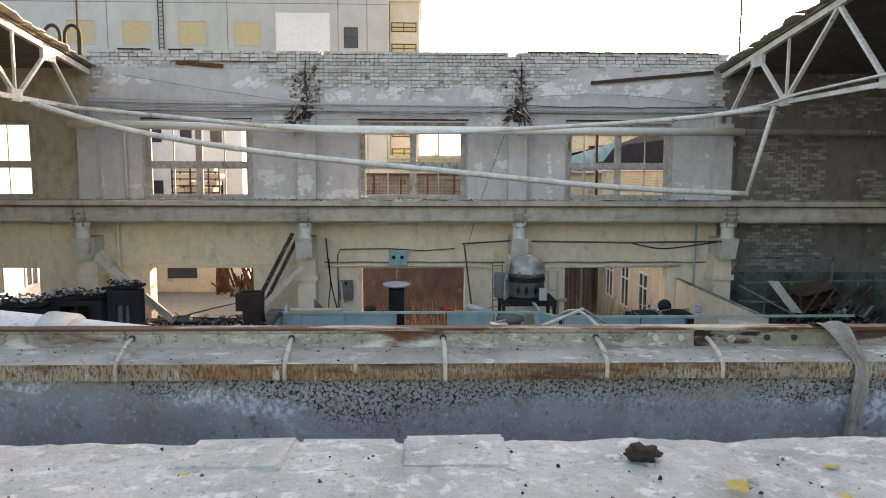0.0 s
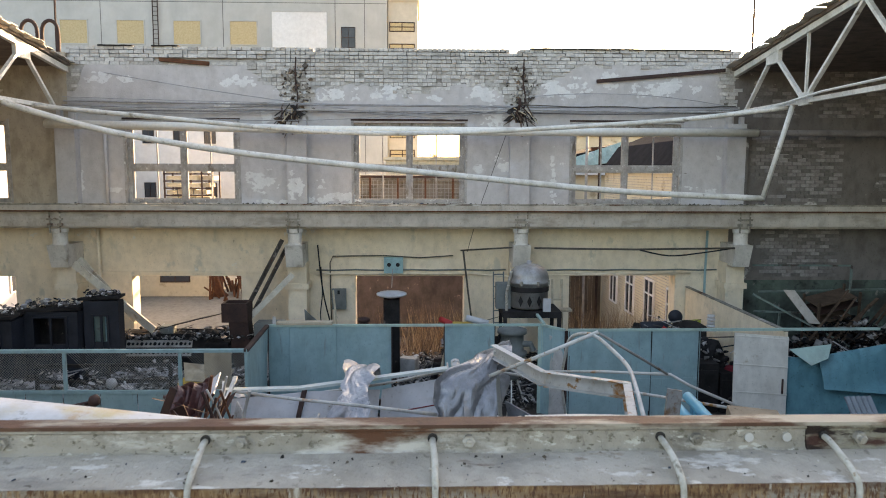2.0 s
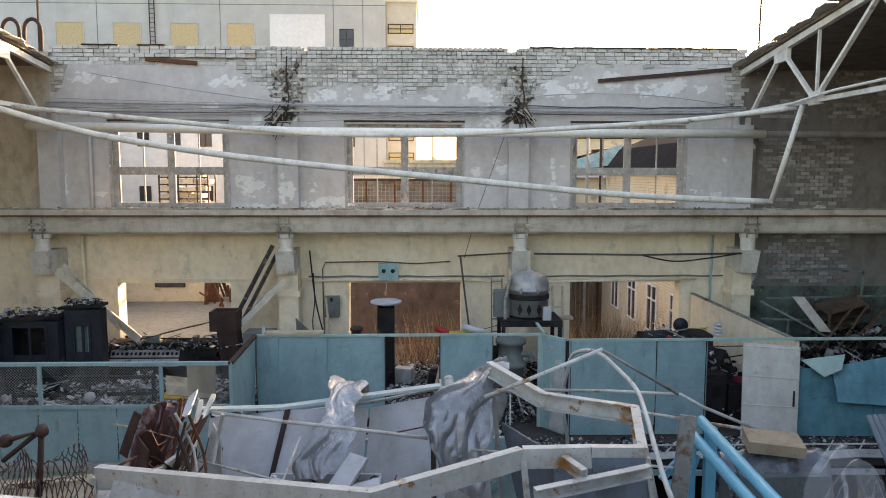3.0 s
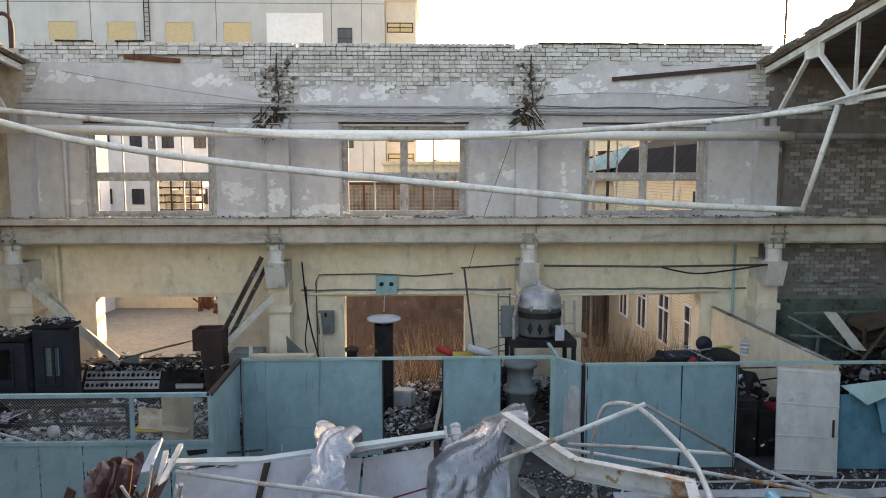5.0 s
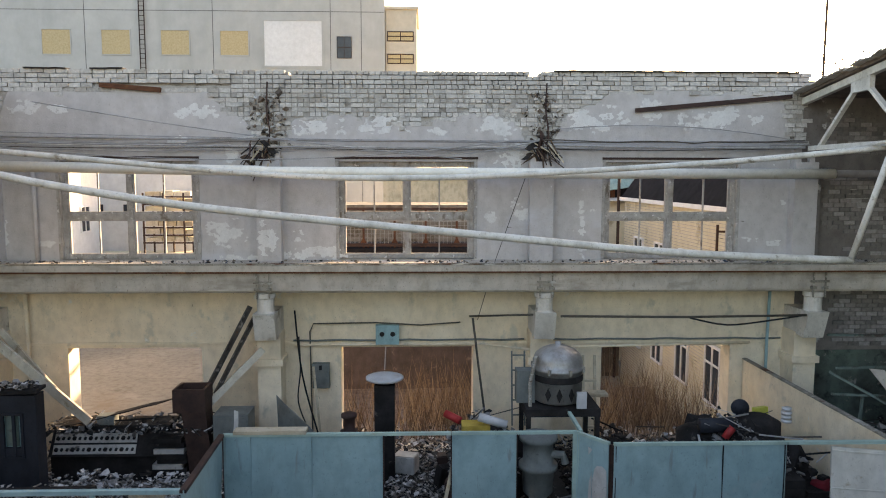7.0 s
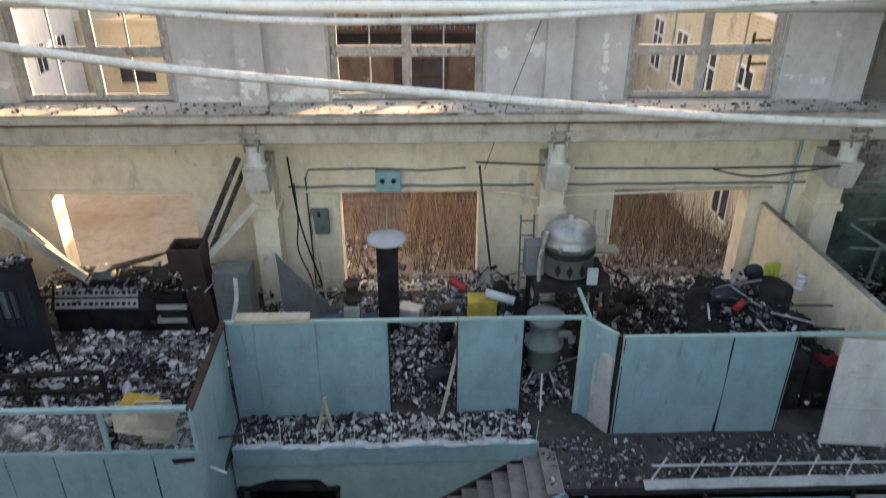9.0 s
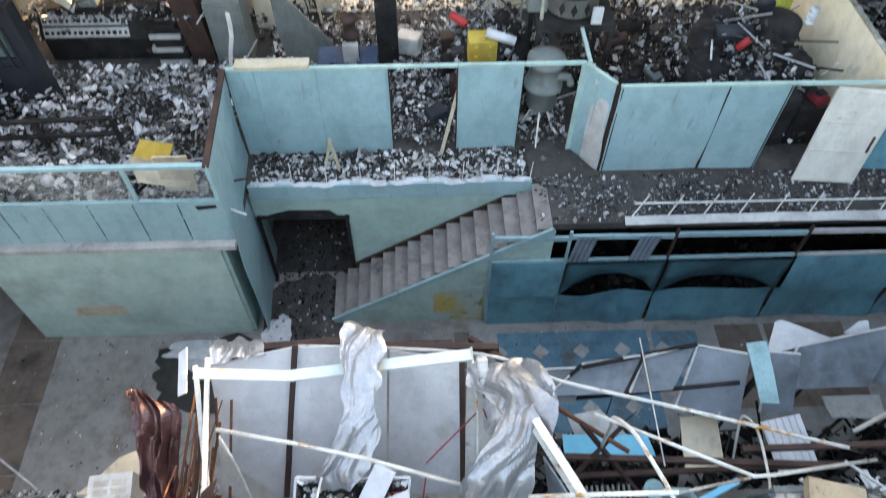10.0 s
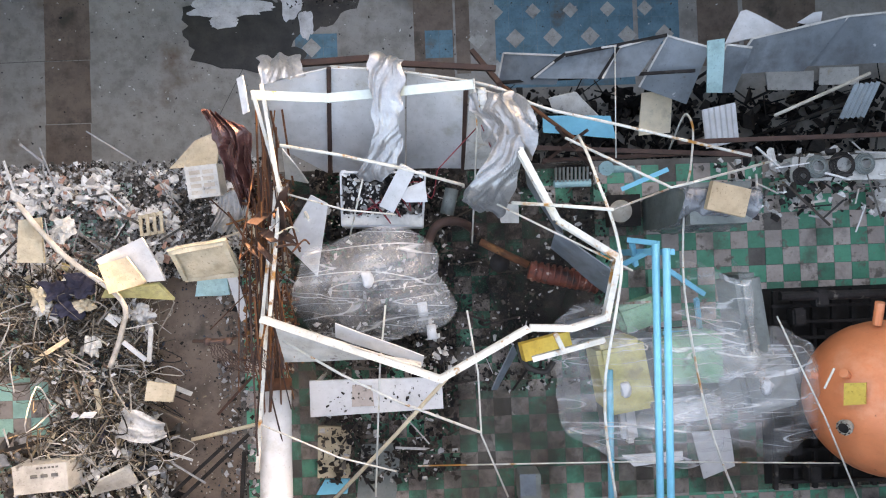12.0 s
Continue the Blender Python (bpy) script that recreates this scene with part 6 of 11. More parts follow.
bx = thing("switch_box", "turquoise electrical box with two dials on the cream wall", "electrical box", (-1.24, 20.0, 5.65))
bm = B()
box(bm, -1.5, -0.98, 19.86, 20.05, 5.42, 5.86)
a = part("case", bm, m_box_teal)
made = [a]
for x in (-1.36, -1.12):
    bm = B()
    tube(bm, [(x, 19.87, 5.66), (x, 19.84, 5.66)], 0.055, 12)
    made.append(part("dial", bm, m_charred))
hold(bx, *made)
bx = thing("switch_box", "grey-green electrical box below a conduit", "electrical box", (-2.75, 20.0, 4.7))
bm = B()
box(bm, -2.93, -2.55, 19.88, 20.05, 4.42, 4.98)
a = part("case", bm, m_grey_box)
bm = B()
bar(bm, (-2.74, 19.86, 4.85), (-2.74, 19.86, 4.95), 0.06, 0.03)
b = part("switch", bm, m_charred)
hold(bx, a, b)
for name, pts, rr, m_, lab in (
    ("conduit", [(-2.95, 19.98, 3.0), (-2.98, 19.98, 5.7), (-2.9, 19.98, 5.88), (-1.5, 19.98, 5.9), (-0.5, 19.98, 5.84), (0.4, 19.98, 5.9)], 0.016, m_conduit, "dark conduit bent over the wall box"),
    ("conduit", [(0.6, 19.9, 6.05), (2.0, 19.3, 6.2)], 0.022, m_conduit, "dark conduit crossing to the column"),
    ("standpipe", [(0.66, 19.7, 6.05), (0.78, 19.5, 5.0), (1.05, 19.25, 2.9)], 0.025, m_conduit, "dark standpipe leaning by the wall"),
    ("conduit", [(2.5, 19.1, 6.2), (5.2, 19.15, 6.16), (7.9, 19.1, 6.2)], 0.026, m_conduit, "dark cable pipe along the cream wall"),
    ("sagging_cable", [(5.3, 19.1, 6.15), (6.1, 19.08, 6.0), (7.0, 19.1, 6.08), (7.8, 19.1, 6.2)], 0.02, m_cable, "sagging black cable under the pipe"),
    ("wall_pipe", [(-9.2, 19.95, 2.9), (-9.2, 19.95, 7.1)], 0.05, m_plaster_low, "cream painted wall pipe"),
    ("wall_pipe", [(-8.9, 19.97, 7.3), (-8.9, 19.97, 9.3)], 0.05, m_plaster_up, "grey painted wall pipe"),
    ("wall_pipe", [(-3.3, 19.95, 5.38), (-2.9, 19.96, 5.40), (0.9, 19.96, 5.40), (1.9, 19.5, 5.38)], 0.028, m_plaster_low, "thin cream pipe above the middle opening"),
    ("wall_pipe", [(2.3, 19.6, 5.4), (7.0, 19.9, 5.42)], 0.028, m_plaster_low, "thin cream pipe above the opening"),
    ("wall_pipe", [(7.4, 19.9, 2.9), (7.4, 19.9, 5.4), (7.42, 19.9, 6.6)], 0.035, m_teal, "pale blue upright pipe"),
    # takes the wall tone that has the bay's shade in it
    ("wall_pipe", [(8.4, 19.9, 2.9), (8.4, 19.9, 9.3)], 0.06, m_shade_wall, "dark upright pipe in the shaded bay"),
):
    bm = B()
    tube(bm, smooth_line(pts, 4) if "cable" in name else pts, rr, 8)
    solo(name, bm, m_, lab, "pipe", smooth=True)
r = random.Random(171)
for k in range(16):
    x, y = r.uniform(-3.3, 1.0), r.uniform(16.4, 18.8)
    if -1.6 < x < -0.9 or -2.6 < x < -1.4 and y < 17.7:
        continue
    sx, sy, sz = r.uniform(0.2, 0.55), r.uniform(0.2, 0.45), r.uniform(0.2, 0.55)
    bm = B()
    m0 = Matrix.Translation((x, y, 3.08 + sz * 0.5)) @ Euler((r.uniform(-0.15, 0.15), r.uniform(-0.15, 0.15), r.uniform(0, 3.1))).to_matrix().to_4x4()
    casing(bm, sx, sy, sz, m0, 0.02)
    unit = solo("scorched_case", bm, (m_charred, m_grey_box, m_dark_blue, m_white_dirty, m_dark_rust)[k % 5], "scorched instrument case half buried in rubble", "instrument case", "scorched cases")
    bm = B()
    box(bm, -sx * 0.35, sx * 0.35, -sy / 2 - 0.012, -sy / 2 + 0.004, -sz * 0.3, sz * 0.3, m0)
    hold(unit, part("front_panel", bm, m_concrete if k % 2 else m_charred))
for k in range(14):
    x, y = r.uniform(2.7, 6.6), r.uniform(15.7, 18.6)
    bm = B()
    a, l, rr = r.uniform(0, 3.1), r.uniform(0.25, 0.5), r.uniform(0.09, 0.17)
    z = 3.45 + 0.75 * max(0, 1 - abs(x - 5.4) / 1.6) + r.uniform(0, 0.2)
    d = Vector((math.cos(a), math.sin(a), r.uniform(-0.3, 0.3))) * l * 0.5
    p = Vector((x, y, z))
    tube(bm, [p - d * 1.15, p - d, p + d, p + d * 1.15], [rr * 0.55, rr, rr, rr * 0.55], 12)
    motor = solo("burnt_motor", bm, (m_charred, m_dark_blue, m_dark_rust, m_charred, m_grey_box, m_dark_red)[k % 6], "burnt electric motor lying on the scrap", "motor", "burnt motors")
    bm = B()
    tube(bm, [p + d * 1.1, p + d * 1.5], rr * 0.22, 8)
    hold(motor, part("shaft", bm, m_steel))
    bm = B()
    casing(bm, rr * 1.1, rr * 1.1, rr * 0.6, Matrix.Translation(p + Vector((0, 0, rr * 1.05))) @ Euler((0, 0, a)).to_matrix().to_4x4(), 0.015)
    hold(motor, part("terminal_box", bm, m_charred))
# steel still on its stand
tk = thing("steel_tank", "dull stainless steel tank with a dark band on a rusty stand", "tank", (2.06, 17.1, 2.9))
made = []
bm = B()
lathe(bm, 2.06, 17.1, [(0.40, 5.02), (0.46, 5.06), (0.46, 5.60), (0.485, 5.61), (0.485, 5.66), (0.46, 5.67), (0.46, 5.78), (0.42, 5.89), (0.32, 5.98), (0.17, 6.04), (0.06, 6.06), (0.06, 6.12), (0.03, 6.13)], 32)
made.append(part("vessel", bm, m_steel, None, "", True))
bm = B()
lathe(bm, 2.06, 17.1, [(0.466, 5.42), (0.472, 5.43), (0.472, 5.53), (0.466, 5.54)], 32)
made.append(part("band", bm, m_charred))
bm = B()
box(bm, 2.32, 2.5, 16.58, 16.64, 4.95, 5.3)
made.append(part("sight_plate", bm, m_white))
bm = B()
box(bm, 1.4, 2.75, 16.55, 17.6, 4.86, 5.0)
made.append(part("stand_top", bm, m_charred))
for x, y in ((1.45, 16.6), (2.7, 16.6), (1.45, 17.5), (2.7, 17.5)):
    bm = B()
    bar(bm, (x, y, 2.9), (x, y, 4.86), 0.08, 0.08)
    made.append(part("stand_leg", bm, m_charred))
for k in range(8):
    a = 2 * math.pi * k / 8 + 0.3
    bm = B()
    box(bm, -0.025, 0.025, -0.03, 0.02, -0.05, 0.05, Matrix.Translation((2.06 + 0.485 * math.sin(a), 17.1 - 0.485 * math.cos(a), 5.64)) @ Euler((0, 0, a)).to_matrix().to_4x4())
    made.append(part("clamp", bm, m_rail))
for a in (-0.55, -0.1, 0.4):
    bm = B()
    m0 = Matrix.Translation((2.06 + 0.462 * math.sin(a), 17.1 - 0.462 * math.cos(a), 5.22)) @ Euler((0, 0, a)).to_matrix().to_4x4()
    plate(bm, m0 @ Vector((-0.055, 0, 0)), m0 @ Vector((0, 0, -0.13)), m0 @ Vector((0.055, 0, 0)), m0 @ Vector((0, 0, 0.13)), 0.02)
    made.append(part("vent_slot", bm, m_charred))
bm = B()
tube(bm, [(1.62, 16.9, 5.9), (1.5, 16.8, 5.4), (1.5, 16.75, 4.98)], 0.035, 8)
made.append(part("side_pipe", bm, m_rail))
hold(tk, *made)
bm = B()
for x in (1.3, 1.55):
    bar(bm, (x, 17.7, 4.3), (x, 17.9, 5.75), 0.03, 0.03)
for z in (4.5, 4.8, 5.1, 5.4, 5.7):
    bar(bm, (1.3, 17.75, z), (1.55, 17.75, z), 0.025, 0.025)
box(bm, 1.28, 1.62, 16.95, 17.25, 5.0, 5.6)
solo("pump_rack", bm, m_grey_box, "grey pump rack with rungs beside the steel tank", "rack")
# vacuum vessel in the gap between the panels
vv = thing("vacuum_vessel", "dirty steel vessel with flanges on three legs", "machine", (1.55, 16.1, 2.9))
made = []
bm = B()
lathe(bm, 1.55, 16.1, [(0.12, 3.55), (0.26, 3.7), (0.28, 4.1), (0.34, 4.12), (0.34, 4.2), (0.27, 4.22), (0.26, 4.6), (0.33, 4.62), (0.33, 4.7), (0.2, 4.74)], 20)
made.append(part("vessel", bm, m_grey_box, None, "", True))
for a in (0.4, 2.5, 4.6):
    bm = B()
    bar(bm, (1.55 + 0.12 * math.cos(a), 16.1 + 0.12 * math.sin(a), 3.6), (1.55 + 0.36 * math.cos(a), 16.1 + 0.36 * math.sin(a), 2.92), 0.03, 0.03)
    made.append(part("leg", bm, m_pipe))
bm = B()
tube(bm, [(1.7, 16.0, 4.4), (1.95, 15.95, 4.4), (2.0, 15.95, 4.25)], 0.07, 10)
made.append(part("valve", bm, m_grey_box))
hold(vv, *made)
bm = B()
bar(bm, (-0.25, 15.6, 2.95), (0.12, 15.9, 4.6), 0.06, 0.03)
solo("leaning_stick", bm, m_wood, "pale lath leaning in the doorway", "plank")
bm = B()
box(bm, 0.25, 0.75, 16.5, 16.85, 4.28, 4.72)
for x in (0.38, 0.62):
    for z in (4.42, 4.62):
        tube(bm, [(x, 16.5, z), (x, 16.47, z)], 0.03, 8)
solo("yellow_case", bm, m_yellow, "yellow wooden case with round holes", "case")
bm = B()
tube(bm, [(-0.02, 17.4, 4.66), (0.25, 17.2, 4.58)], 0.075, 12)
solo("red_bottle", bm, m_red, "red plastic bottle on the machine heap", "bottle", smooth=True)
bm = B()
tube(bm, [(0.55, 16.6, 4.86), (1.05, 16.5, 4.74)], 0.08, 12)
solo("white_tube", bm, m_white, "white plastic tube lying on the heap", "tube", smooth=True)
bm = B()
box(bm, 0.2, 0.85, 16.45, 17.0, 2.9, 4.27)
solo("burnt_stand", bm, m_charred, "charred steel stand under the yellow case", "stand")
for k, (x, y, sx, sy, sz) in enumerate(((0.55, 17.6, 0.45, 0.45, 0.6), (0.95, 17.9, 0.45, 0.5, 0.7), (1.2, 17.2, 0.35, 0.4, 0.75))):
    bm = B()
    lump(bm, (x, y, 3.5), sx, sy, sz, k * 3.7, 0.28)
    solo("burnt_machine", bm, m_charred, "half-melted burnt machine in the rubble", "machine", "burnt machines")
heap("machine_heap", m_char_rubble, (0.05, 1.5, 16.7, 18.6, 3.2), 1300, (0.03, 0.18), lambda x, y: 1.25 - 0.8 * abs(x - 0.75), "burnt machine parts and flakes beside the tank", seed=31, flat=0.5, sticks=14)
# heap of burnt bottles and motors by the cream partition
for k, (x, y, z, rr, h, m_, lab) in enumerate(((4.75, 17.2, 2.9, 0.36, 1.55, m_charred, "charred upright drum"), (5.4, 17.0, 2.9, 0.4, 1.35, m_dark_blue, "scorched navy drum"), (6.0, 17.3, 2.9, 0.42, 1.7, m_charred, "burnt black boiler"), (5.3, 16.2, 2.9, 0.3, 1.25, m_dark_blue, "dented navy barrel"), (5.9, 16.3, 2.9, 0.33, 1.0, m_charred, "burnt barrel"))):
    bm = B()
    lathe(bm, x, y, [(rr * 0.9, z), (rr, z + 0.05), (rr, z + h * 0.33), (rr * 1.04, z + h * 0.34), (rr, z + h * 0.36), (rr, z + h * 0.66), (rr * 1.04, z + h * 0.67), (rr, z + h * 0.69), (rr * 0.98, z + h - 0.1), (rr * 0.55, z + h)], 18)
    solo("burnt_drum", bm, m_, lab + " standing in the scrap", "drum", "burnt drums", smooth=True)
for k, (x, y, sx, sy, sz) in enumerate(((4.7, 16.6, 0.55, 0.5, 1.15), (5.6, 16.8, 0.6, 0.5, 1.35), (6.2, 16.5, 0.4, 0.45, 1.2), (5.1, 17.6, 0.6, 0.5, 1.3))):
    bm = B()
    lump(bm, (x, y, 3.4), sx, sy, sz * 0.85, k * 2.3 + 9, 0.28)
    solo("burnt_machine", bm, m_charred, "half-melted burnt machine in the rubble", "machine", "burnt machines")
heap("scrap_pile", m_char_rubble, (4.2, 6.6, 15.9, 18.0, 3.3), 1500, (0.03, 0.2), lambda x, y: 1.35 - 0.5 * abs(x - 5.4), "tangled burnt machine scrap on the drums", seed=32, flat=0.5, sticks=24)
bm = B()
tube(bm, [(4.7, 16.9, 4.55), (5.3, 16.85, 4.58)], 0.14, 14)
solo("blue_motor", bm, m_dark_blue, "blue electric motor lying on the scrap", "motor", smooth=True)
bm = B()
tube(bm, [(5.05, 16.6, 4.42), (5.2, 16.6, 4.62)], 0.07, 10)
solo("red_can", bm, m_red, "crushed red can in the scrap", "can", smooth=True)
bm = B()
dx, dy, dz = (5.74, 17.50, 4.68)
tube(bm, [(dx, dy, dz), (dx + 0.01, dy + 0.05, dz)], 0.17, 18)
tube(bm, [(dx, dy + 0.03, dz), (dx, dy + 0.03, 2.9)], 0.03, 6)
solo("navy_disc", bm, m_dark_blue, "round navy lid standing on edge", "lid", smooth=True)
bm = B()
plate(bm, (6.3, 18.0, 2.9), (6.6, 18.1, 2.9), (6.65, 18.3, 4.45), (6.35, 18.2, 4.45), 0.12, 2, 2)
solo("lime_vest", bm, m_lime, "lime yellow plastic case by the partition", "case")
bm = B()
for k in range(4):
    z = 4.5 + k * 0.08
    tube(bm, [(6.5, 17.2, z), (6.5, 17.2, z + 0.05)], 0.1 - 0.01 * (k % 2), 10)
solo("insulator", bm, m_white, "white ribbed porcelain insulator", "insulator", smooth=True)
bm = B()
for x in (2.95, 3.2):
    bar(bm, (x, 18.6, 2.9), (x, 18.9, 5.4), 0.05, 0.05)
for z in (3.4, 3.9, 4.4, 4.9):
    bar(bm, (2.95, 18.7, z), (3.2, 18.7, z), 0.04, 0.04)
bar(bm, (2.6, 18.6, 4.65), (3.4, 18.6, 4.65), 0.3, 0.06)
solo("wooden_ladder", bm, m_wood, "weathered wooden step ladder", "ladder")
# dark lockers behind the loose door
for x in (5.6, 6.15):
    bm = B()
    box(bm, x, x + 0.5, 15.7, 16.2, 2.9, 4.0 - (x - 5.6) * 0.4)
    box(bm, x + 0.03, x + 0.47, 15.68, 15.7, 3.0, 3.85 - (x - 5.6) * 0.4)
    solo("burnt_locker", bm, m_charred, "charred low locker behind the loose door", "locker", "burnt lockers")
# right-hand bay: frames and sheets in the shade
bm = B()
for p, q in (((8.5, 19.0, 5.05), (13.5, 19.2, 5.1)), ((8.2, 18.6, 4.6), (10.6, 18.4, 4.55)), ((8.3, 18.9, 5.0), (10.2, 17.6, 3.9)), ((10.9, 18.9, 2.9), (10.95, 18.95, 5.75)), ((8.45, 19.3, 5.72), (10.95, 18.95, 5.75)), ((9.0, 18.8, 4.5), (8.9, 18.8, 2.9))):
    bar(bm, p, q, 0.055, 0.045)
solo("steel_rack", bm, m_dull_green, "dirty pale green steel frame in the shaded bay", "frame")
bm = B()
plate(bm, (9.35, 18.0, 4.4), (9.6, 17.9, 4.4), (9.1, 18.3, 5.2), (8.85, 18.4, 5.2), 0.03, 2, 4, 0.05)
solo("hanging_sheet", bm, m_concrete, "pale sheet strip hanging in the shaded bay", "metal sheet")
wr = thing("wooden_rack", "broken dark wooden rack tipped over in the shaded bay", "rack", (10.2, 18.4, 2.9))
made = []
P0 = Matrix.Translation((10.15, 18.4, 4.55)) @ Euler((0.25, -0.2, 0.15)).to_matrix().to_4x4()
for k, z in enumerate((-0.55, -0.28, -0.02, 0.25, 0.48)):
    bm = B()
    box(bm, -0.62 + 0.05 * (k % 2), 0.6 - 0.12 * (k % 3), -0.28, 0.3, z, z + 0.035, P0)
    made.append(part("shelf", bm, m_dark_rust if k % 2 else m_brown_wood))
for x in (-0.63, 0.55):
    for y in (-0.3, 0.26):
        bm = B()
        box(bm, x, x + 0.05, y, y + 0.05, -1.7, 0.62, P0)
        made.append(part("upright", bm, m_brown_wood))
hold(wr, *made)
heap("scrap_mound", m_mound, (8.8, 11.9, 16.6, 19.3, 2.95), 2600, (0.06, 0.34), lambda x, y: 1.75 * max(0.0, 1 - ((x - 10.4) / 1.7) ** 2) * max(0.0, 1 - ((y - 18.0) / 1.6) ** 2) - 0.05, "dark mound of burnt scrap and broken boards in the shaded bay", seed=33, flat=0.4, sticks=0)
r = random.Random(34)
for k in range(26):
    bm = B()
    p = Vector((r.uniform(8.9, 11.8), r.uniform(16.8, 18.6), r.uniform(3.3, 4.5)))
    a, l = r.uniform(-0.6, 0.9), r.uniform(0.5, 1.4)
    q = p + Vector((l * math.cos(a), r.uniform(-0.3, 0.3), l * math.sin(a)))
    bar(bm, Vector((p.x, p.y, p.z - 0.4)), q, r.uniform(0.03, 0.12), 0.03)
    solo("broken_board", bm, (m_brown_wood, m_charred, m_teal_dirty, m_white_dirty)[(k * 7) % 4 if k % 3 else 0], "broken board sticking out of the scrap mound", "board", "broken boards")
bm = B()
plate(bm, (12.9, 17.9, 3.3), (15.0, 18.0, 3.3), (15.0, 18.0, 4.9), (12.9, 17.9, 4.6), 0.03, 4, 4, 0.08)
solo("standing_sheet", bm, m_dull_green, "dull green panel standing in the shaded bay", "panel")
bm = B()
plate(bm, (7.28, 15.0, 4.50), (8.15, 14.95, 4.62), (7.95, 14.72, 4.36), (7.62, 14.72, 4.22), 0.012, 8, 4, 0.06, 1.5)
solo("peeled_sheet", bm, m_teal_dirty, "peeled mint-green sheet curling off the partition", "metal sheet")
bm = B()
plate(bm, (7.9, 14.98, 4.36), (11.8, 14.7, 5.15), (11.8, 14.35, 3.5), (7.9, 14.75, 3.7), 0.012, 28, 16, 0.20, 1.3, 5)
solo("crumpled_sheet", bm, m_deep_blue, "crumpled deep blue sheet slumped over the railing", "metal sheet")
# yellow board, boxes in the booth
bm = B()
plate(bm, (-5.35, 14.5, 3.95), (-4.75, 14.45, 3.95), (-4.65, 14.85, 4.1), (-5.2, 14.95, 4.12), 0.03)
solo("yellow_board", bm, m_yellow, "mustard yellow board lying on the rubble", "board")
bm = B()
plate(bm, (-5.0, 13.95, 4.2), (-4.2, 13.85, 4.15), (-4.1, 14.1, 4.4), (-5.1, 14.2, 4.5), 0.03, 3, 2, 0.08)
solo("cream_board", bm, m_wood, "cream board lying by the parapet", "board")
bm = B()
gx, gy, gz = (-6.46, 14.10, 4.12)
lathe(bm, gx, gy, [(0.03, gz - 0.11), (0.08, gz - 0.07), (0.105, gz), (0.08, gz + 0.07), (0.03, gz + 0.1)], 14)
solo("white_ball", bm, m_white, "white round lamp globe behind the mesh", "globe", smooth=True)
bm = B()
bar(bm, (-2.35, 15.35, 2.95), (-2.2, 15.4, 3.6), 0.05, 0.04)
bar(bm, (-2.1, 15.3, 2.95), (-2.22, 15.4, 3.6), 0.05, 0.04)
bar(bm, (-2.3, 15.33, 3.2), (-2.14, 15.33, 3.2), 0.03, 0.03)
solo("small_trestle", bm, m_wood, "small wooden trestle on the plaster flakes", "trestle")


# ---- overhead pipes, wires and trusses ----
bm = B()
tube(bm, [(-10.1, 19.3, 9.38), (-3.9, 19.3, 9.28), (-3.7, 19.3, 9.26), (2.1, 19.3, 9.24), (8.4, 19.3, 9.24), (8.4, 19.3, 9.24)], 0.11, 12)
solo("steam_pipe", bm, m_steam, "thick pale steam pipe along the upper wall", "pipe", smooth=True)
# same pipe under the roof, its shade given by a darker colour
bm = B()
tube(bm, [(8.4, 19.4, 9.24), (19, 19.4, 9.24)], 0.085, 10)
solo("steam_pipe", bm, m_shade_wall, "continuation of the steam pipe, coloured dark for the shaded bay", "pipe", smooth=True)
bm = B()
tube(bm, smooth_line([(-9.87, 17.0, 9.72), (-8.3, 17.2, 9.25), (-6.9, 17.35, 8.95), (-4.235, 17.4, 8.56), (0.2, 17.45, 8.12), (4.2, 17.45, 7.75), (7.75, 17.45, 7.58)], 5), 0.075, 10)
solo("fallen_pipe", bm, m_pipe, "long pale pipe sagging down across the hall", "pipe", smooth=True)
bm = B()
tube(bm, smooth_line([(-9.9, 18.2, 9.75), (-6.5, 18.3, 9.45), (-3.0, 18.4, 9.17), (0.0, 18.45, 9.15), (3.0, 18.4, 9.3), (6.0, 18.2, 9.5), (8.1, 17.2, 9.72)], 5), 0.06, 10)
solo("sagging_pipe", bm, m_pipe, "thinner pale pipe bowed between the trusses", "pipe", smooth=True)
bm = B()
tube(bm, [(7.72, 17.45, 7.56), (8.05, 16.9, 9.74)], 0.06, 8)
solo("hanging_pipe", bm, m_pipe, "pale pipe hanging from the truss end", "pipe", smooth=True)
for k, (a, b, sag, rr) in enumerate((((-9.9, 19.9, 10.02), (8.1, 19.9, 9.95), 0.05, 0.024), ((-9.9, 19.8, 9.9), (8.1, 19.8, 9.88), 0.1, 0.02), ((-9.9, 19.85, 10.12), (2.2, 19.8, 9.95), 0.05, 0.01), ((-8.8, 19.9, 10.75), (0.4, 19.6, 9.55), 0.1, 0.012), ((-9.5, 19.7, 9.8), (1.5, 19.7, 9.95), 0.35, 0.012), ((2.2, 19.8, 9.86), (8.0, 19.8, 9.82), 0.03, 0.03), ((2.4, 19.9, 10.2), (8.0, 19.9, 9.95), -0.2, 0.01), ((2.1, 19.8, 9.95), (-0.9, 19.5, 9.6), 0.1, 0.012))):
    a, b = Vector(a), Vector(b)
    bm = B()
    tube(bm, [a.lerp(b, t / 12) - Vector((0, 0, sag * 4 * (t / 12) * (1 - t / 12))) for t in range(13)], rr, 5)
    solo("wall_wire", bm, m_wire, "slack grey wire strung along the upper wall", "wire", "wall wires")
r = random.Random(77)
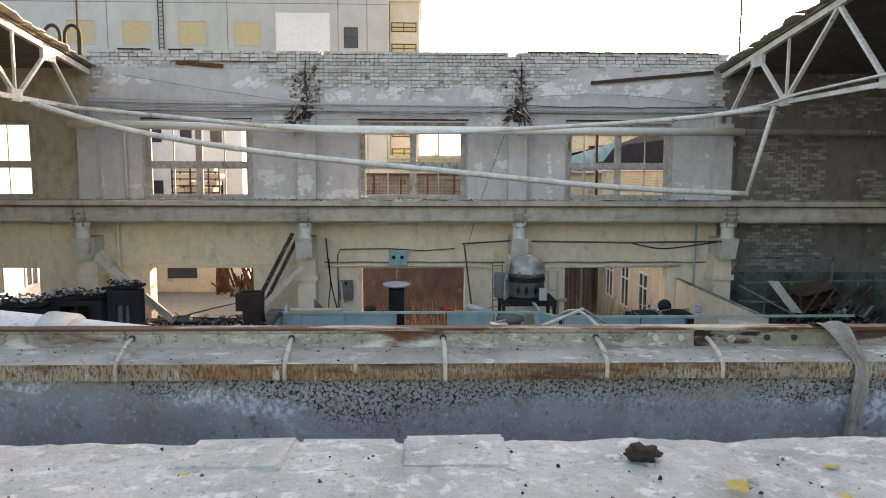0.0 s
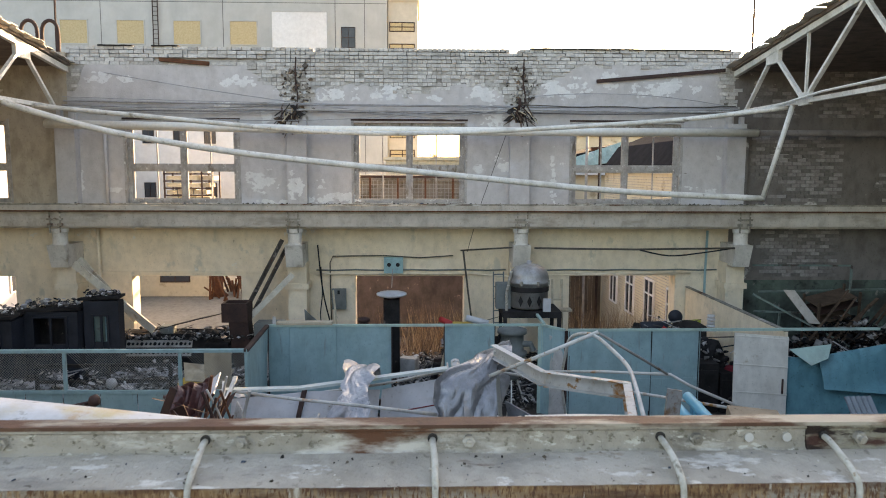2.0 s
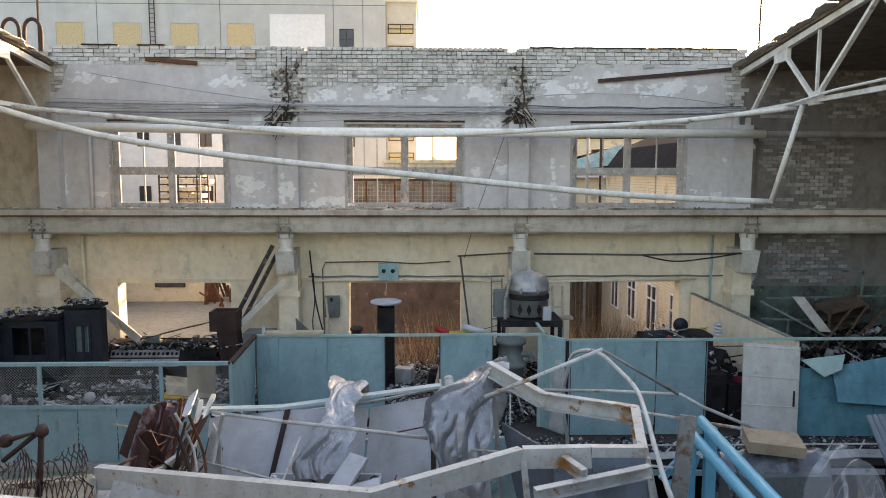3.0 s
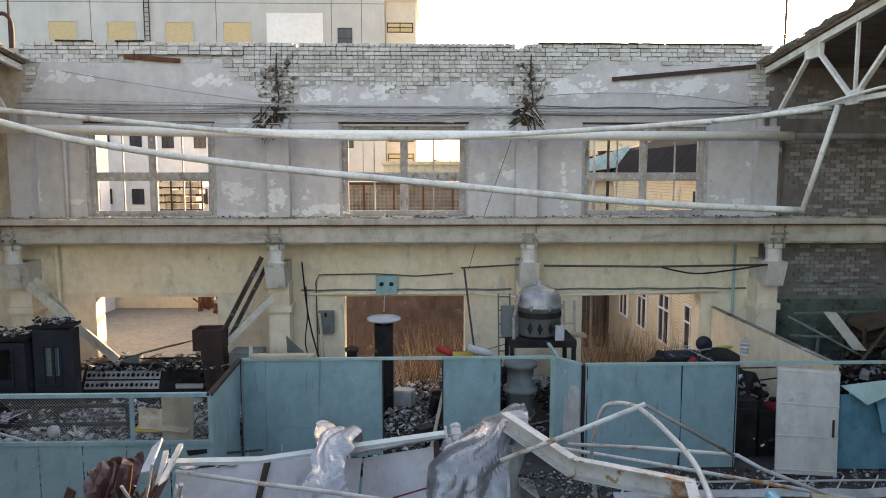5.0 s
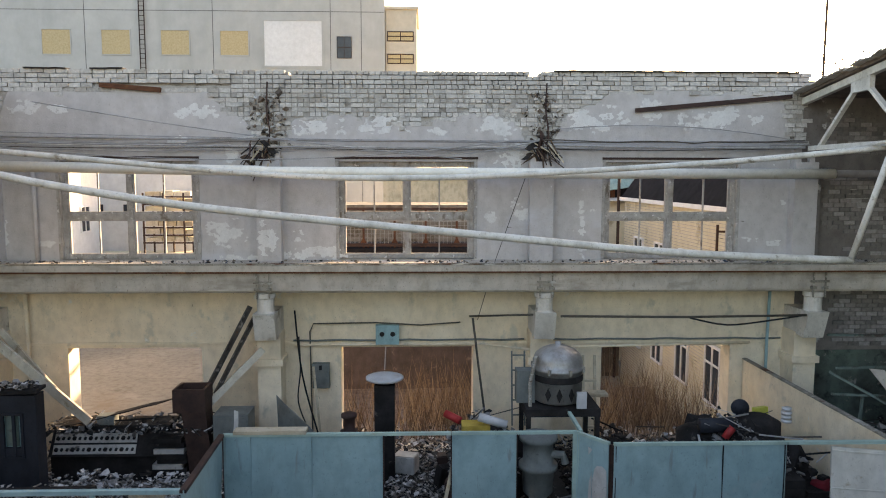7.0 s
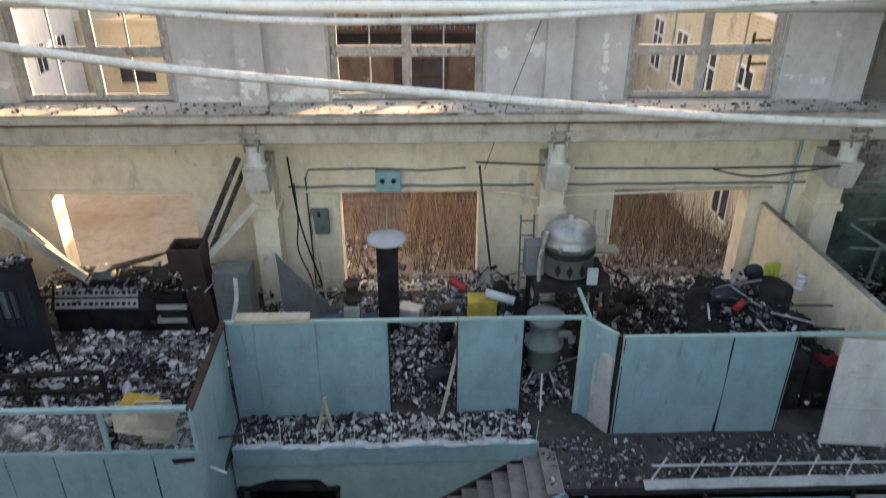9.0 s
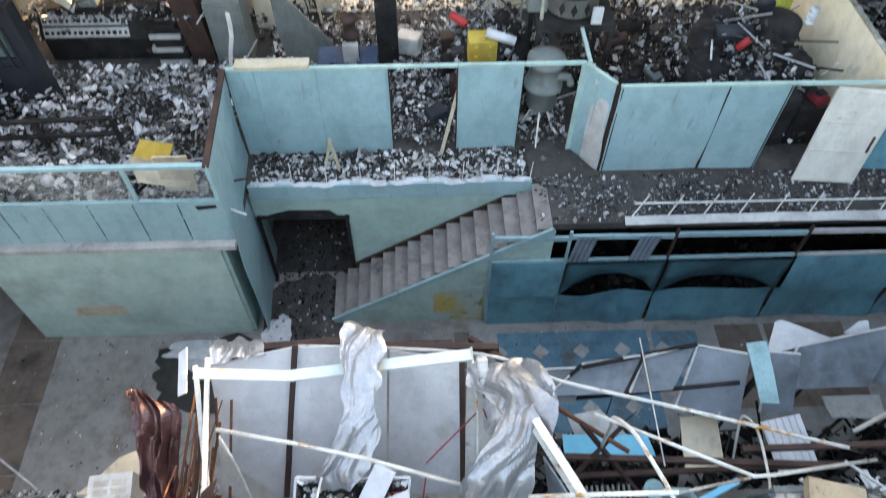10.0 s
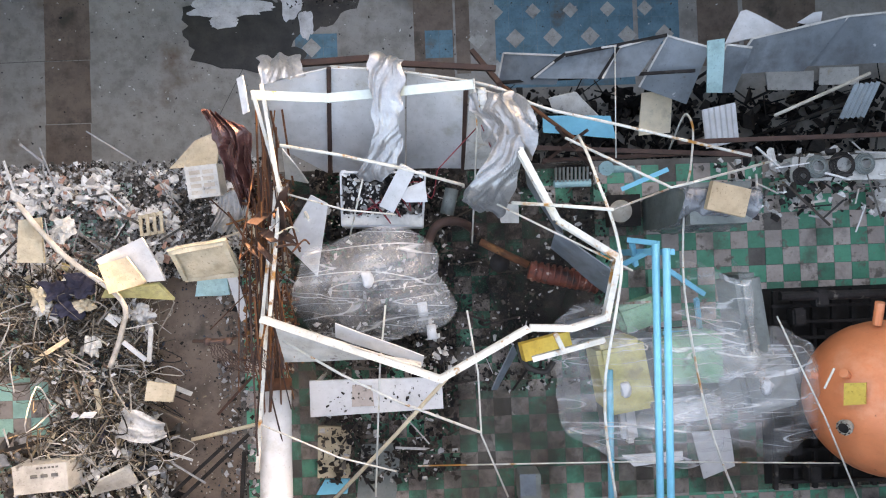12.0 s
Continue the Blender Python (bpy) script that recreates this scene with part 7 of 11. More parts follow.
for k in range(6):
    z = 9.76 + 0.055 * k + r.uniform(-0.02, 0.02)
    y = 19.97 - r.uniform(0, 0.2)
    x0, x1 = r.choice(((-9.8, -3.9), (-9.8, 2.1), (-3.8, 8.0), (2.2, 8.0), (-9.8, 8.0))), 0
    x0, x1 = x0
    bm = B()
    tube(bm, [(x0 + (x1 - x0) * t / 14, y, z - 0.05 * r.random() * math.sin(math.pi * t / 14) - 0.03 * math.sin(math.pi * ((t * (x1 - x0) / 14) % 6) / 6)) for t in range(15)], r.uniform(0.009, 0.016), 5)
    solo("wall_wire", bm, (m_wire, m_conduit, m_pipe)[k % 3], "old cable clipped along the upper wall", "wire", "wall wires")
bm = B()
tube(bm, [(1.75, 19.3, 9.2), (1.1, 19.2, 7.4), (0.75, 19.5, 6.05)], 0.008, 5)
solo("drop_wire", bm, m_cable, "thin black wire hanging down the wall", "wire")


def truss(name, x, label):
    t = thing(name, label, "roof truss", (x, 11, 9.75), "roof trusses")
    made = []

    def top(y):
        return 10.88 + (19.8 - y) * 0.135 if y > 11 else 10.88 + (y - 2.2) * 0.135
    for nm, p, q, w in [("bottom_chord", (x, 19.7, 9.80), (x, 2.3, 9.75), 0.10),
                        ("top_chord", (x, 20.2, top(20.2)), (x, 11.0, top(11.0)), 0.14), ("top_chord", (x, 11.0, top(10.99)), (x, 1.8, top(1.8)), 0.14)]:
        bm = B()
        bar(bm, p, q, 0.12, w)
        made.append(part(nm, bm, m_pipe))
    for ya, yb in ((19.35, 17.95), (16.45, 17.95), (16.45, 14.4), (12.7, 14.4), (12.7, 11.0), (9.3, 11.0), (9.3, 7.6), (5.6, 7.6), (5.6, 4.1), (2.7, 4.1)):
        bm = B()
        bar(bm, (x, ya, 9.8), (x, yb, top(yb) - 0.05), 0.09, 0.07)
        made.append(part("web", bm, m_pipe))
    for y in (16.4, 12.65, 9.3, 5.6):
        bm = B()
        bar(bm, (x, y, 9.8), (x, y, top(y)), 0.06, 0.05)
        made.append(part("web", bm, m_pipe))
        bm = B()
        box(bm, x - 0.05, x + 0.05, y - 0.22, y + 0.22, 9.7, 9.98)
        made.append(part("gusset", bm, m_pipe))
    bm = B()
    box(bm, x - 0.05, x + 0.05, 17.65, 18.25, top(18) - 0.3, top(18) + 0.02)
    made.append(part("gusset", bm, m_pipe))
    bm = B()
    tube(bm, [(x - 0.16, 18.4, 9.70), (x - 0.15, 15.5, 9.90), (x - 0.12, 8.0, 9.98)], 0.03, 7)
    made.append(part("tie_rod", bm, m_pipe))
    hold(t, *made)
    return top


top = truss("roof_truss", 8.07, "pale steel roof truss at the edge of the surviving roof")
truss("roof_truss", -9.87, "pale steel roof truss at the torn edge of the roof")
for nm, x0, x1 in (("ceiling_east", 7.95, EAST), ("ceiling_west", WEST, -9.75)):
    for h, (ya, yb) in enumerate(((20.7, 11.0), (11.0, 1.3))):
        bm = B()
        plate(bm, (x0, ya, top(ya if h == 0 else ya - 0.01) + 0.14), (x1, ya, top(ya if h == 0 else ya - 0.01) + 0.14), (x1, yb, top(yb) + 0.14 if h else top(11.0) + 0.14), (x0, yb, top(yb) + 0.14 if h else top(11.0) + 0.14), 0.10, 12, 8, 0.03)
        solo(nm, bm, m_roof_under, "dark boarded roof over the end bays", "roof", kind="structure")
bm = B()
r = random.Random(8)
for side, e in ((8.0, -1), (-9.8, 1)):
    for k in range(34):
        y = 20.5 - k * 0.29
        z = top(y) + 0.16 + 0.02 * (k % 2)
        n0, n1 = (0.10 + 0.22 * (0.5 + noise.noise(Vector((y * 1.3 - d, side, 2)))) + r.uniform(0, 0.05) for d in (0, 0.3))
        plate(bm, (side + e * n0, y, z + r.uniform(-0.02, 0.03)), (side - e * 0.9, y, z), (side - e * 0.9, y - 0.31, z + 0.04), (side + e * n1, y - 0.31, z + 0.04 + r.uniform(-0.02, 0.03)), 0.022, 2, 1, 0.01)
solo("torn_roof_edge", bm, m_concrete, "ragged edges of the remaining roof slabs", "roofing", kind="stuff")
for x, z1 in ((8.6, 15.5), (-10.2, 13.4)):
    bm = B()
    tube(bm, [(x, 20.3, 11.3), (x + 0.02, 20.3, z1)], 0.03, 6)
    solo("aerial_mast", bm, m_dark_rust, "thin rusty rod standing on the roof", "rod")
for x in (-10.55, -11.1):
    bm = B()
    tube(bm, smooth_line([(x, 20.3, 11.2), (x, 20.3, 11.95), (x + 0.2, 20.3, 12.15), (x + 0.4, 20.3, 11.95), (x + 0.4, 20.3, 11.3)], 4), 0.05, 8)
    solo("vent_pipe", bm, m_dark_rust, "bent rusty vent pipe on the roof", "pipe", "vent pipes", smooth=True)
pl = thing("pendant_lamp", "black conical pendant lamp hanging from the truss", "lamp", (-11.8, 18.5, 8.0))
bm = B()
tube(bm, [(-11.8, 18.5, 8.35), (-11.82, 18.5, 11.15)], 0.012, 5)
a = part("cord", bm, m_cable)
bm = B()
lathe(bm, -11.8, 18.5, [(0.2, 8.05), (0.17, 8.12), (0.06, 8.35), (0.04, 8.45)], 16)
b = part("shade", bm, m_charred, None, "", True)
hold(pl, a, b)


# ---- crane rail and broken south wall ----
rail = thing("crane_rail", "grimy steel crane rail held by hook bolts on a painted girder", "crane rail", (0, 2.5, 7.1))
made = []
bm = B()
box(bm, WEST, EAST, 2.496, 2.563, 7.477, 7.488)
made.append(part("rail_head", bm, m_rail_top))
prof = [(2.504, 7.477), (2.502, 7.468), (2.510, 7.462), (2.509, 7.425), (2.504, 7.410), (2.494, 7.401), (2.47, 7.396), (2.37, 7.374), (2.345, 7.370), (2.345, 7.312), (2.8, 7.311), (2.8, 7.36), (2.6, 7.39), (2.555, 7.477)]
for x0, x1, N, m_ in ((WEST, 0.654, 70, m_rail), (0.657, EAST, 60, m_rail_rusty)):
    bm = B()
    rings = []
    for i in range(N + 1):
        x = x0 + (x1 - x0) * i / N
        rings.append([bm.verts.new((x, y + 0.004 * noise.noise(Vector((x * 3, y * 9, z * 9))), z)) for y, z in prof])
    for a, b in zip(rings, rings[1:]):
        for k in range(len(prof)):
            j = (k + 1) % len(prof)
            bm.faces.new((a[k], b[k], b[j], a[j]))
    bm.faces.new(rings[0][::-1])
    bm.faces.new(rings[-1])
    made.append(part("rail_body", bm, m_))
bm = B()
NX = 420
foot = []
for i in range(NX + 1):
    x = -4.2 + 8.4 * i / NX
    foot.append([bm.verts.new((x, y, 7.378 + (y - 2.335) * 0.17 + 0.0025 * noise.noise(Vector((x * 9, y * 30, 3))) - 0.02 * max(0.0, noise.noise(Vector((x * 2.2, y * 8, 11))) - 0.28))) for y in (2.333, 2.36, 2.40, 2.44, 2.475, 2.495 + 0.004 * noise.noise(Vector((x * 12, 0, 0))))])
for a, b in zip(foot, foot[1:]):
    for k in range(5):
        bm.faces.new((a[k], b[k], b[k + 1], a[k + 1]))
made.append(part("rail_foot", bm, m_rail_foot, None, "pale dusty rail foot", True))
bm = B()
box(bm, WEST, EAST, 2.330, 2.336, 7.311, 7.377)
made.append(part("flange_edge", bm, m_rail_edge))
for x in [-1.78 - 0.66 * k for k in range(12, 0, -1)] + [-1.78, -1.10, -0.447, 0.221, 0.708] + [0.708 + 0.64 * k for k in range(2, 14)]:
    bm = B()
    lean = 0.006 * math.sin(x * 9)
    tube(bm, smooth_line([(x, 2.515, 7.440), (x, 2.478, 7.439), (x + lean, 2.415, 7.420), (x + lean, 2.360, 7.398), (x + lean, 2.330, 7.374), (x + lean, 2.323, 7.345), (x + lean, 2.325, 7.309 - 0.006 * math.sin(x * 23))], 3), [0.0095] * 13 + [0.0088] * 5 + [0.0075], 9)
    made.append(part("hook_bolt", bm, m_hook, None, "", True))
    bm = B()
    tube(bm, [(x, 2.515, 7.444), (x, 2.5035, 7.444)], 0.0145, 12)
    made.append(part("bolt_hole", bm, m_cable, None, "dark hole round the hook"))
    bm = B()
    tube(bm, [(x + 0.105, 2.515, 7.438), (x + 0.105, 2.492, 7.438)], 0.019, 6)
    tube(bm, [(x + 0.105, 2.495, 7.438), (x + 0.105, 2.480, 7.438)], 0.010, 8)
    made.append(part("nut", bm, m_rail))
for x, m_, lab in ((0.484, m_white_dirty, "spare bolt hole plugged with pale mortar"), (0.597, m_white_dirty, "spare bolt hole plugged with pale mortar"), (0.979, m_cable, "empty dark bolt hole"), (1.10, m_cable, "empty dark bolt hole")):
    bm = B()
    tube(bm, [(x, 2.515, 7.440), (x, 2.5032, 7.440)], 0.0135, 12)
    made.append(part("bolt_hole", bm, m_, None, lab))
bm = B()
box(bm, WEST, EAST, 2.36, 2.88, 6.2, 7.310)
made.append(part("girder", bm, m_girder))
hold(rail, *made)
bm = B()
r = random.Random(21)
for _ in range(420):
    x = r.uniform(-4, 4)
    y = r.uniform(2.345, 2.48)
    shard(bm, (x, y, 7.380 + (y - 2.335) * 0.17), 0.003 + 0.013 * r.random() ** 3, r, 0.6)
solo("rail_grit", bm, m_brown_rubble, "grit and flakes on the rail foot", "rubble", kind="stuff")
bm = B()
cloth(bm, [((1.17, 2.62, 7.45), (1.31, 2.62, 7.46)), ((1.20, 2.50, 7.508), (1.32, 2.49, 7.512)), ((1.25, 2.37, 7.415), (1.32, 2.37, 7.42)), ((1.262, 2.310, 7.34), (1.325, 2.310, 7.34)), ((1.235, 2.32, 7.15), (1.32, 2.32, 7.15)), ((1.225, 2.33, 6.9), (1.315, 2.33, 6.9))], 0.02, 4, 6, 5, 2, 0.6)
solo("fabric_strap", bm, m_strap, "grey fabric sling draped over the crane rail", "strap", smooth=True)
dp = thing("white_duct", "white painted rusty duct lying behind the crane rail", "duct", (-4, 3.1, 7.3))
bm = B()
tube(bm, [(-8.5, 3.35, 7.48), (-5.0, 3.2, 7.38), (-2.9, 3.1, 7.28), (-1.6, 3.05, 7.15), (-0.9, 3.05, 7.07)], 0.19, 20)
a = part("pipe", bm, m_duct, None, "", True)
bm = B()
tube(bm, [(-2.45, 3.08, 7.245), (-2.32, 3.08, 7.23)], 0.205, 20)
b = part("collar", bm, m_frame, None, "", True)
hold(dp, a, b)

# ---- wrecked cabin on the tiled upper floor ----
def pipe(name, pts, rr, m_, label, curve=False, cat="pipe", seg=8):
    bm = B()
    tube(bm, smooth_line(pts, 5) if curve else pts, rr, seg)
    return solo(name, bm, m_, label, cat, smooth=True)


bm = B()
for p, q in (((-3.23, 10.15, 5.20), (-2.16, 10.06, 5.25)), ((-2.16, 10.06, 5.25), (-0.11, 10.13, 5.50))):
    bar(bm, p, q, 0.13, 0.035)
solo("roof_strip", bm, m_mint_strip, "pale mint steel strip with yellow stains over the leaning panels", "steel strip")
pipe("roof_pipe", [(-2.14, 10.57, 5.00), (-1.04, 10.40, 5.20), (0.11, 10.10, 5.50), (0.82, 9.78, 5.50), (1.94, 9.51, 5.40), (3.84, 9.05, 5.20)], 0.02112, m_frame, "long white pipe bent across the wreck", True)
pipe("roof_pipe", [(-2.82, 9.39, 5.42), (-2.02, 9.24, 5.36), (-1.24, 9.05, 5.34), (-0.29, 8.76, 5.32)], 0.02244, m_frame, "white rusted pipe over the open cabinet")
pipe("roof_pipe", [(0.30, 8.45, 5.88), (0.9, 8.37, 6.15), (1.50, 8.28, 6.43)], 0.02244, m_frame, "white rust-streaked pipe lying over the hoop")
# white strut coloured grey to hold its backlit shade
pipe("thin_strut", [(1.50, 8.28, 6.42), (2.40, 8.56, 5.86)], 0.015, m_grey_strut, "rusty strut hanging from the hoop, greyed for its backlit side")
pipe("roof_pipe", [(1.08, 9.32, 5.68), (1.75, 8.95, 5.78), (2.44, 8.58, 5.85), (2.69, 8.63, 5.70), (4.21, 8.98, 5.00)], 0.019, m_frame, "thin white pipe kinked over the platform edge")
pipe("bent_hoop", [(1.42, 9.45, 4.40), (1.40, 9.44, 5.0), (1.31, 9.33, 5.54), (1.30, 9.05, 6.0), (1.31, 8.85, 6.22), (1.37, 8.55, 6.35), (1.46, 8.25, 6.39), (1.57, 7.9, 6.31), (1.62, 7.5, 6.24), (1.54, 6.95, 6.18), (1.47, 6.5, 6.08), (1.44, 6.0, 5.88), (1.50, 5.3, 5.6), (1.67, 4.32, 5.30)], 0.021, m_frame, "tall white pipe hoop bent over the wreck", True)
pipe("bent_hoop", [(3.29, 9.43, 3.40), (3.32, 9.81, 3.90), (3.35, 9.88, 4.10), (3.36, 9.60, 4.30), (3.18, 8.95, 4.60), (2.96, 8.42, 4.90), (2.87, 7.11, 5.00), (3.13, 5.29, 5.00), (3.54, 4.10, 4.90)], 0.018, m_frame, "rust-streaked thin hoop at the platform edge", True)
pipe("thin_post", [(-1.46, 7.12, 5.20), (-1.57, 6.25, 5.20), (-1.71, 4.37, 5.00)], 0.01368, m_frame, "thin rusty white rod across the debris")
pipe("thin_post", [(-0.32, 7.01, 5.35), (-0.19, 6.12, 5.20), (-0.17, 5.21, 5.10), (0.20, 4.25, 4.90)], 0.01368, m_frame, "thin bent white rod across the debris")
pipe("thin_post", [(-1.10, 4.67, 4.60), (2.12, 4.59, 4.60), (5.26, 4.43, 4.60)], 0.01152, m_frame, "thin white rod lying across the tiled floor")
pipe("thin_post", [(-3.24, 5.54, 5.30), (-2.19, 5.01, 5.20), (-1.39, 4.78, 5.20)], 0.01368, m_frame, "thin white rod by the white duct")
pipe("roof_pipe", [(-2.84, 6.72, 5.60), (-2.06, 6.23, 5.60), (-1.35, 5.85, 5.60), (-0.21, 5.35, 5.50)], 0.01848, m_frame, "white rust-jointed pipe over the fallen table")
pipe("thin_post", [(-0.12, 10.19, 5.56), (-0.07, 9.55, 5.20), (-0.14, 7.97, 4.20)], 0.01368, m_frame, "thin white post hanging into the cabin")
pipe("thin_post", [(2.22, 10.97, 4.20), (2.11, 9.19, 4.40)], 0.0108, m_frame, "thin rusty post at the platform edge")
pipe("thin_post", [(0.16, 8.48, 5.30), (1.98, 7.48, 5.50)], 0.01368, m_frame, "thin white rod beside the ring beam")
pipe("thin_post", [(4.26, 6.71, 4.90), (4.91, 5.19, 4.90), (5.36, 3.97, 4.90)], 0.01368, m_frame, "thin rusty rod in front of the orange tank")
pipe("thin_post", [(-1.71, 8.89, 5.30), (-1.98, 8.16, 4.60)], 0.01368, m_frame, "short white rod leaning on the cabinet")
pipe("thin_post", [(-2.79, 8.74, 5.10), (-2.01, 8.50, 5.00), (-1.28, 8.41, 4.90)], 0.01368, m_frame, "thin white rod over the cabinet front")
pipe("strip", [(-4.56, 5.11, 4.20), (-3.25, 5.43, 4.60)], 0.03, m_wood, "pale wooden lath lying over the rubble")
pipe("yellow_lath", [(-0.64, 6.05, 5.20), (-1.41, 5.19, 4.80), (-2.37, 4.22, 4.60)], 0.03, m_wood, "yellowish lath leaning across the table")
pipe("dark_brace", [(0.33, 10.42, 4.40), (1.67, 9.30, 4.60)], 0.03, m_rust, "rusty brace at the platform edge")
for a, b, w in (((0.88, 9.42, 4.20), (4.31, 9.19, 4.20), 0.07), ((1.04, 9.24, 4.00), (4.40, 9.28, 4.00), 0.06), ((1.64, 9.60, 4.60), (1.06, 9.21, 3.90), 0.05), ((1.18, 9.66, 4.60), (1.90, 9.10, 3.80), 0.05), ((3.15, 9.43, 4.20), (6.47, 9.44, 4.20), 0.07), ((-2.62, 10.70, 4.75), (-1.58, 10.73, 4.80), 0.09), ((-1.20, 10.63, 4.85), (0.25, 10.47, 5.00), 0.08), ((-0.05, 10.88, 4.50), (0.28, 10.19, 5.20), 0.07)):
    bm = B()
    bar(bm, a, b, w, w)
    solo("rusty_angle", bm, m_dark_rust, "rusty angle iron at the platform edge", "steel bar", "rusty angles")

rb = thing("ring_beam", "white folded-steel ring beam of the collapsed cabin", "frame", (-0.41, 7.81, 2.90))
pts = [(0.44, 9.14, 6.0), (0.91, 8.22, 5.92), (1.70, 7.69, 5.95), (1.52, 6.86, 5.86), (1.02, 6.73, 5.92), (0.47, 6.76, 5.90), (-0.73, 6.12, 5.84), (-3.1, 7.0, 5.68)]
made = []
for a, b in zip(pts, pts[1:]):
    bm = B()
    channel(bm, a, b, 0.07, 0.17, 0.012, 0)
    made.append(part("channel", bm, m_frame))
bm = B()
channel(bm, (0.82, 6.72, 5.90), (0.93, 6.48, 5.88), 0.05, 0.10, 0.01)
made.append(part("cross_piece", bm, m_frame))
bm = B()
channel(bm, (0.50, 6.39, 5.78), (1.46, 6.62, 5.86), 0.06, 0.10, 0.01)
made.append(part("cross_piece", bm, m_frame))
bm = B()
plate(bm, Vector(pts[0]).lerp((0.71, 8.78, 4.60), 0.42), Vector(pts[1]).lerp((1.23, 7.91, 4.60), 0.42), (1.23, 7.91, 4.60), (0.71, 8.78, 4.60), 0.02, 4, 4, 0.03)
made.append(part("panel", bm, m_grey_sheet))
bm = B()
plate(bm, Vector(pts[1]).lerp((1.05, 7.84, 4.40), 0.38), Vector(pts[2]).lerp((1.89, 7.11, 4.40), 0.38), (1.89, 7.11, 4.40), (1.05, 7.84, 4.40), 0.02, 4, 4, 0.03)
made.append(part("panel", bm, m_grey_sheet))
bm = B()
plate(bm, pts[4], pts[3], (1.62, 6.79, 4.60), (1.19, 6.73, 4.60), 0.02, 4, 4, 0.03)
made.append(part("panel", bm, m_grey_sheet))
for p, q in ((pts[3], (1.96, 6.64, 2.90)), (pts[5], (0.76, 6.39, 2.90)), (pts[6], (-0.59, 5.76, 2.90)), (pts[2], (2.34, 7.51, 2.90)), (pts[7], (-3.38, 6.85, 2.90)), (pts[0], (0.74, 9.55, 2.90))):
    bm = B()
    bar(bm, p, q, 0.05, 0.05)
    made.append(part("leg", bm, m_frame))
hold(rb, *made)

# leaning wall of the cabin, three sheets
lw = thing("leaning_wall", "three white steel wall sheets leaning out over the corridor", "wall panels", (-1.80, 9.92, 4.00))
made = []
for k, (a, b, c, d) in enumerate((((-3.06, 9.58, 4.00), (-2.42, 9.23, 3.60), (-2.19, 10.53, 5.05), (-3.14, 10.36, 5.00)), ((-2.33, 9.22, 3.60), (-1.16, 9.23, 3.60), (-1.07, 10.43, 5.10), (-2.14, 10.54, 5.05)), ((-1.13, 9.23, 3.60), (-0.24, 9.21, 3.60), (-0.19, 10.16, 5.35), (-1.04, 10.43, 5.10)), ((-0.19, 9.20, 3.70), (0.53, 9.20, 3.70), (0.42, 9.96, 5.30), (-0.16, 10.15, 5.35)))):
    bm = B()
    plate(bm, a, b, c, d, 0.03, 6, 6, 0.05, 0.8, k)
    made.append(part("sheet", bm, m_white if k < 3 else m_white_dirty))
for a, b in (((-2.15, 10.53, 5.10), (-2.37, 9.22, 3.65)), ((-0.22, 10.15, 5.40), (-0.21, 9.19, 3.65))):
    bm = B()
    bar(bm, a, b, 0.06, 0.05)
    made.append(part("joint_strip", bm, m_dark_rust))
hold(lw, *made)

for a, b, c, d, m_, lab in (
    ((-2.91, 6.98, 5.75), (-0.98, 6.30, 5.70), (-0.99, 6.38, 5.30), (-2.93, 6.36, 5.00), m_white_dirty, "soiled white sheet hanging under the ring beam"),
    ((-2.12, 6.93, 5.62), (-0.94, 6.43, 5.58), (-0.97, 6.28, 5.46), (-2.14, 6.73, 5.50), m_white, "white cover strip on the ring beam"),
    ((-2.53, 8.76, 4.70), (-2.31, 8.63, 4.50), (-2.58, 7.53, 4.00), (-3.05, 8.08, 4.30), m_white, "white triangular sheet standing on edge"),
    ((-2.81, 9.37, 5.30), (-2.68, 9.16, 5.20), (-2.62, 8.96, 4.40), (-2.94, 9.03, 4.50), m_white_dirty, "dirty white flap on the leaning wall"),
    ((-1.28, 8.76, 4.75), (-0.84, 8.90, 4.80), (-0.81, 8.59, 4.75), (-1.13, 8.60, 4.70), m_white, "white scrap of sheet on the cabinet"),
    ((-3.42, 10.36, 5.30), (-3.31, 10.38, 5.40), (-3.28, 9.92, 5.20), (-3.36, 9.88, 5.20), m_white, "narrow white slat standing at the corner"),
    ((-3.93, 7.64, 4.30), (-3.77, 7.63, 4.30), (-3.64, 6.96, 4.10), (-3.77, 6.89, 4.10), m_white, "white slat lying across the rubble"),
    ((3.40, 4.74, 3.60), (4.06, 4.73, 3.50), (4.17, 4.09, 3.40), (3.60, 3.93, 3.50), m_white, "white sheet fallen on the tiles"),
    ((2.01, 4.64, 4.40), (2.95, 4.66, 4.40), (2.96, 4.52, 4.40), (2.19, 4.46, 4.40), m_white, "white lamp tray hanging on the rod"),
    ((6.74, 8.84, 3.40), (6.96, 8.83, 3.40), (7.13, 8.16, 3.20), (6.91, 8.22, 3.20), m_white_dirty, "white panel with scorched spots by the tanks"),
    ((0.26, 8.54, 4.40), (0.58, 8.53, 4.40), (0.59, 8.25, 4.30), (0.31, 8.26, 4.30), m_white_dirty, "small white lid under the foil"),
    ((0.08, 5.68, 4.20), (0.41, 6.40, 4.60), (0.47, 6.26, 4.40), (0.18, 5.64, 4.00), m_grey_sheet, "narrow grey sheet leaning on the beam"),
):
    bm = B()
    plate(bm, a, b, c, d, 0.02, 4, 4, 0.03, 1.5, len(lab))
    solo("loose_sheet", bm, m_, lab, "metal sheet")

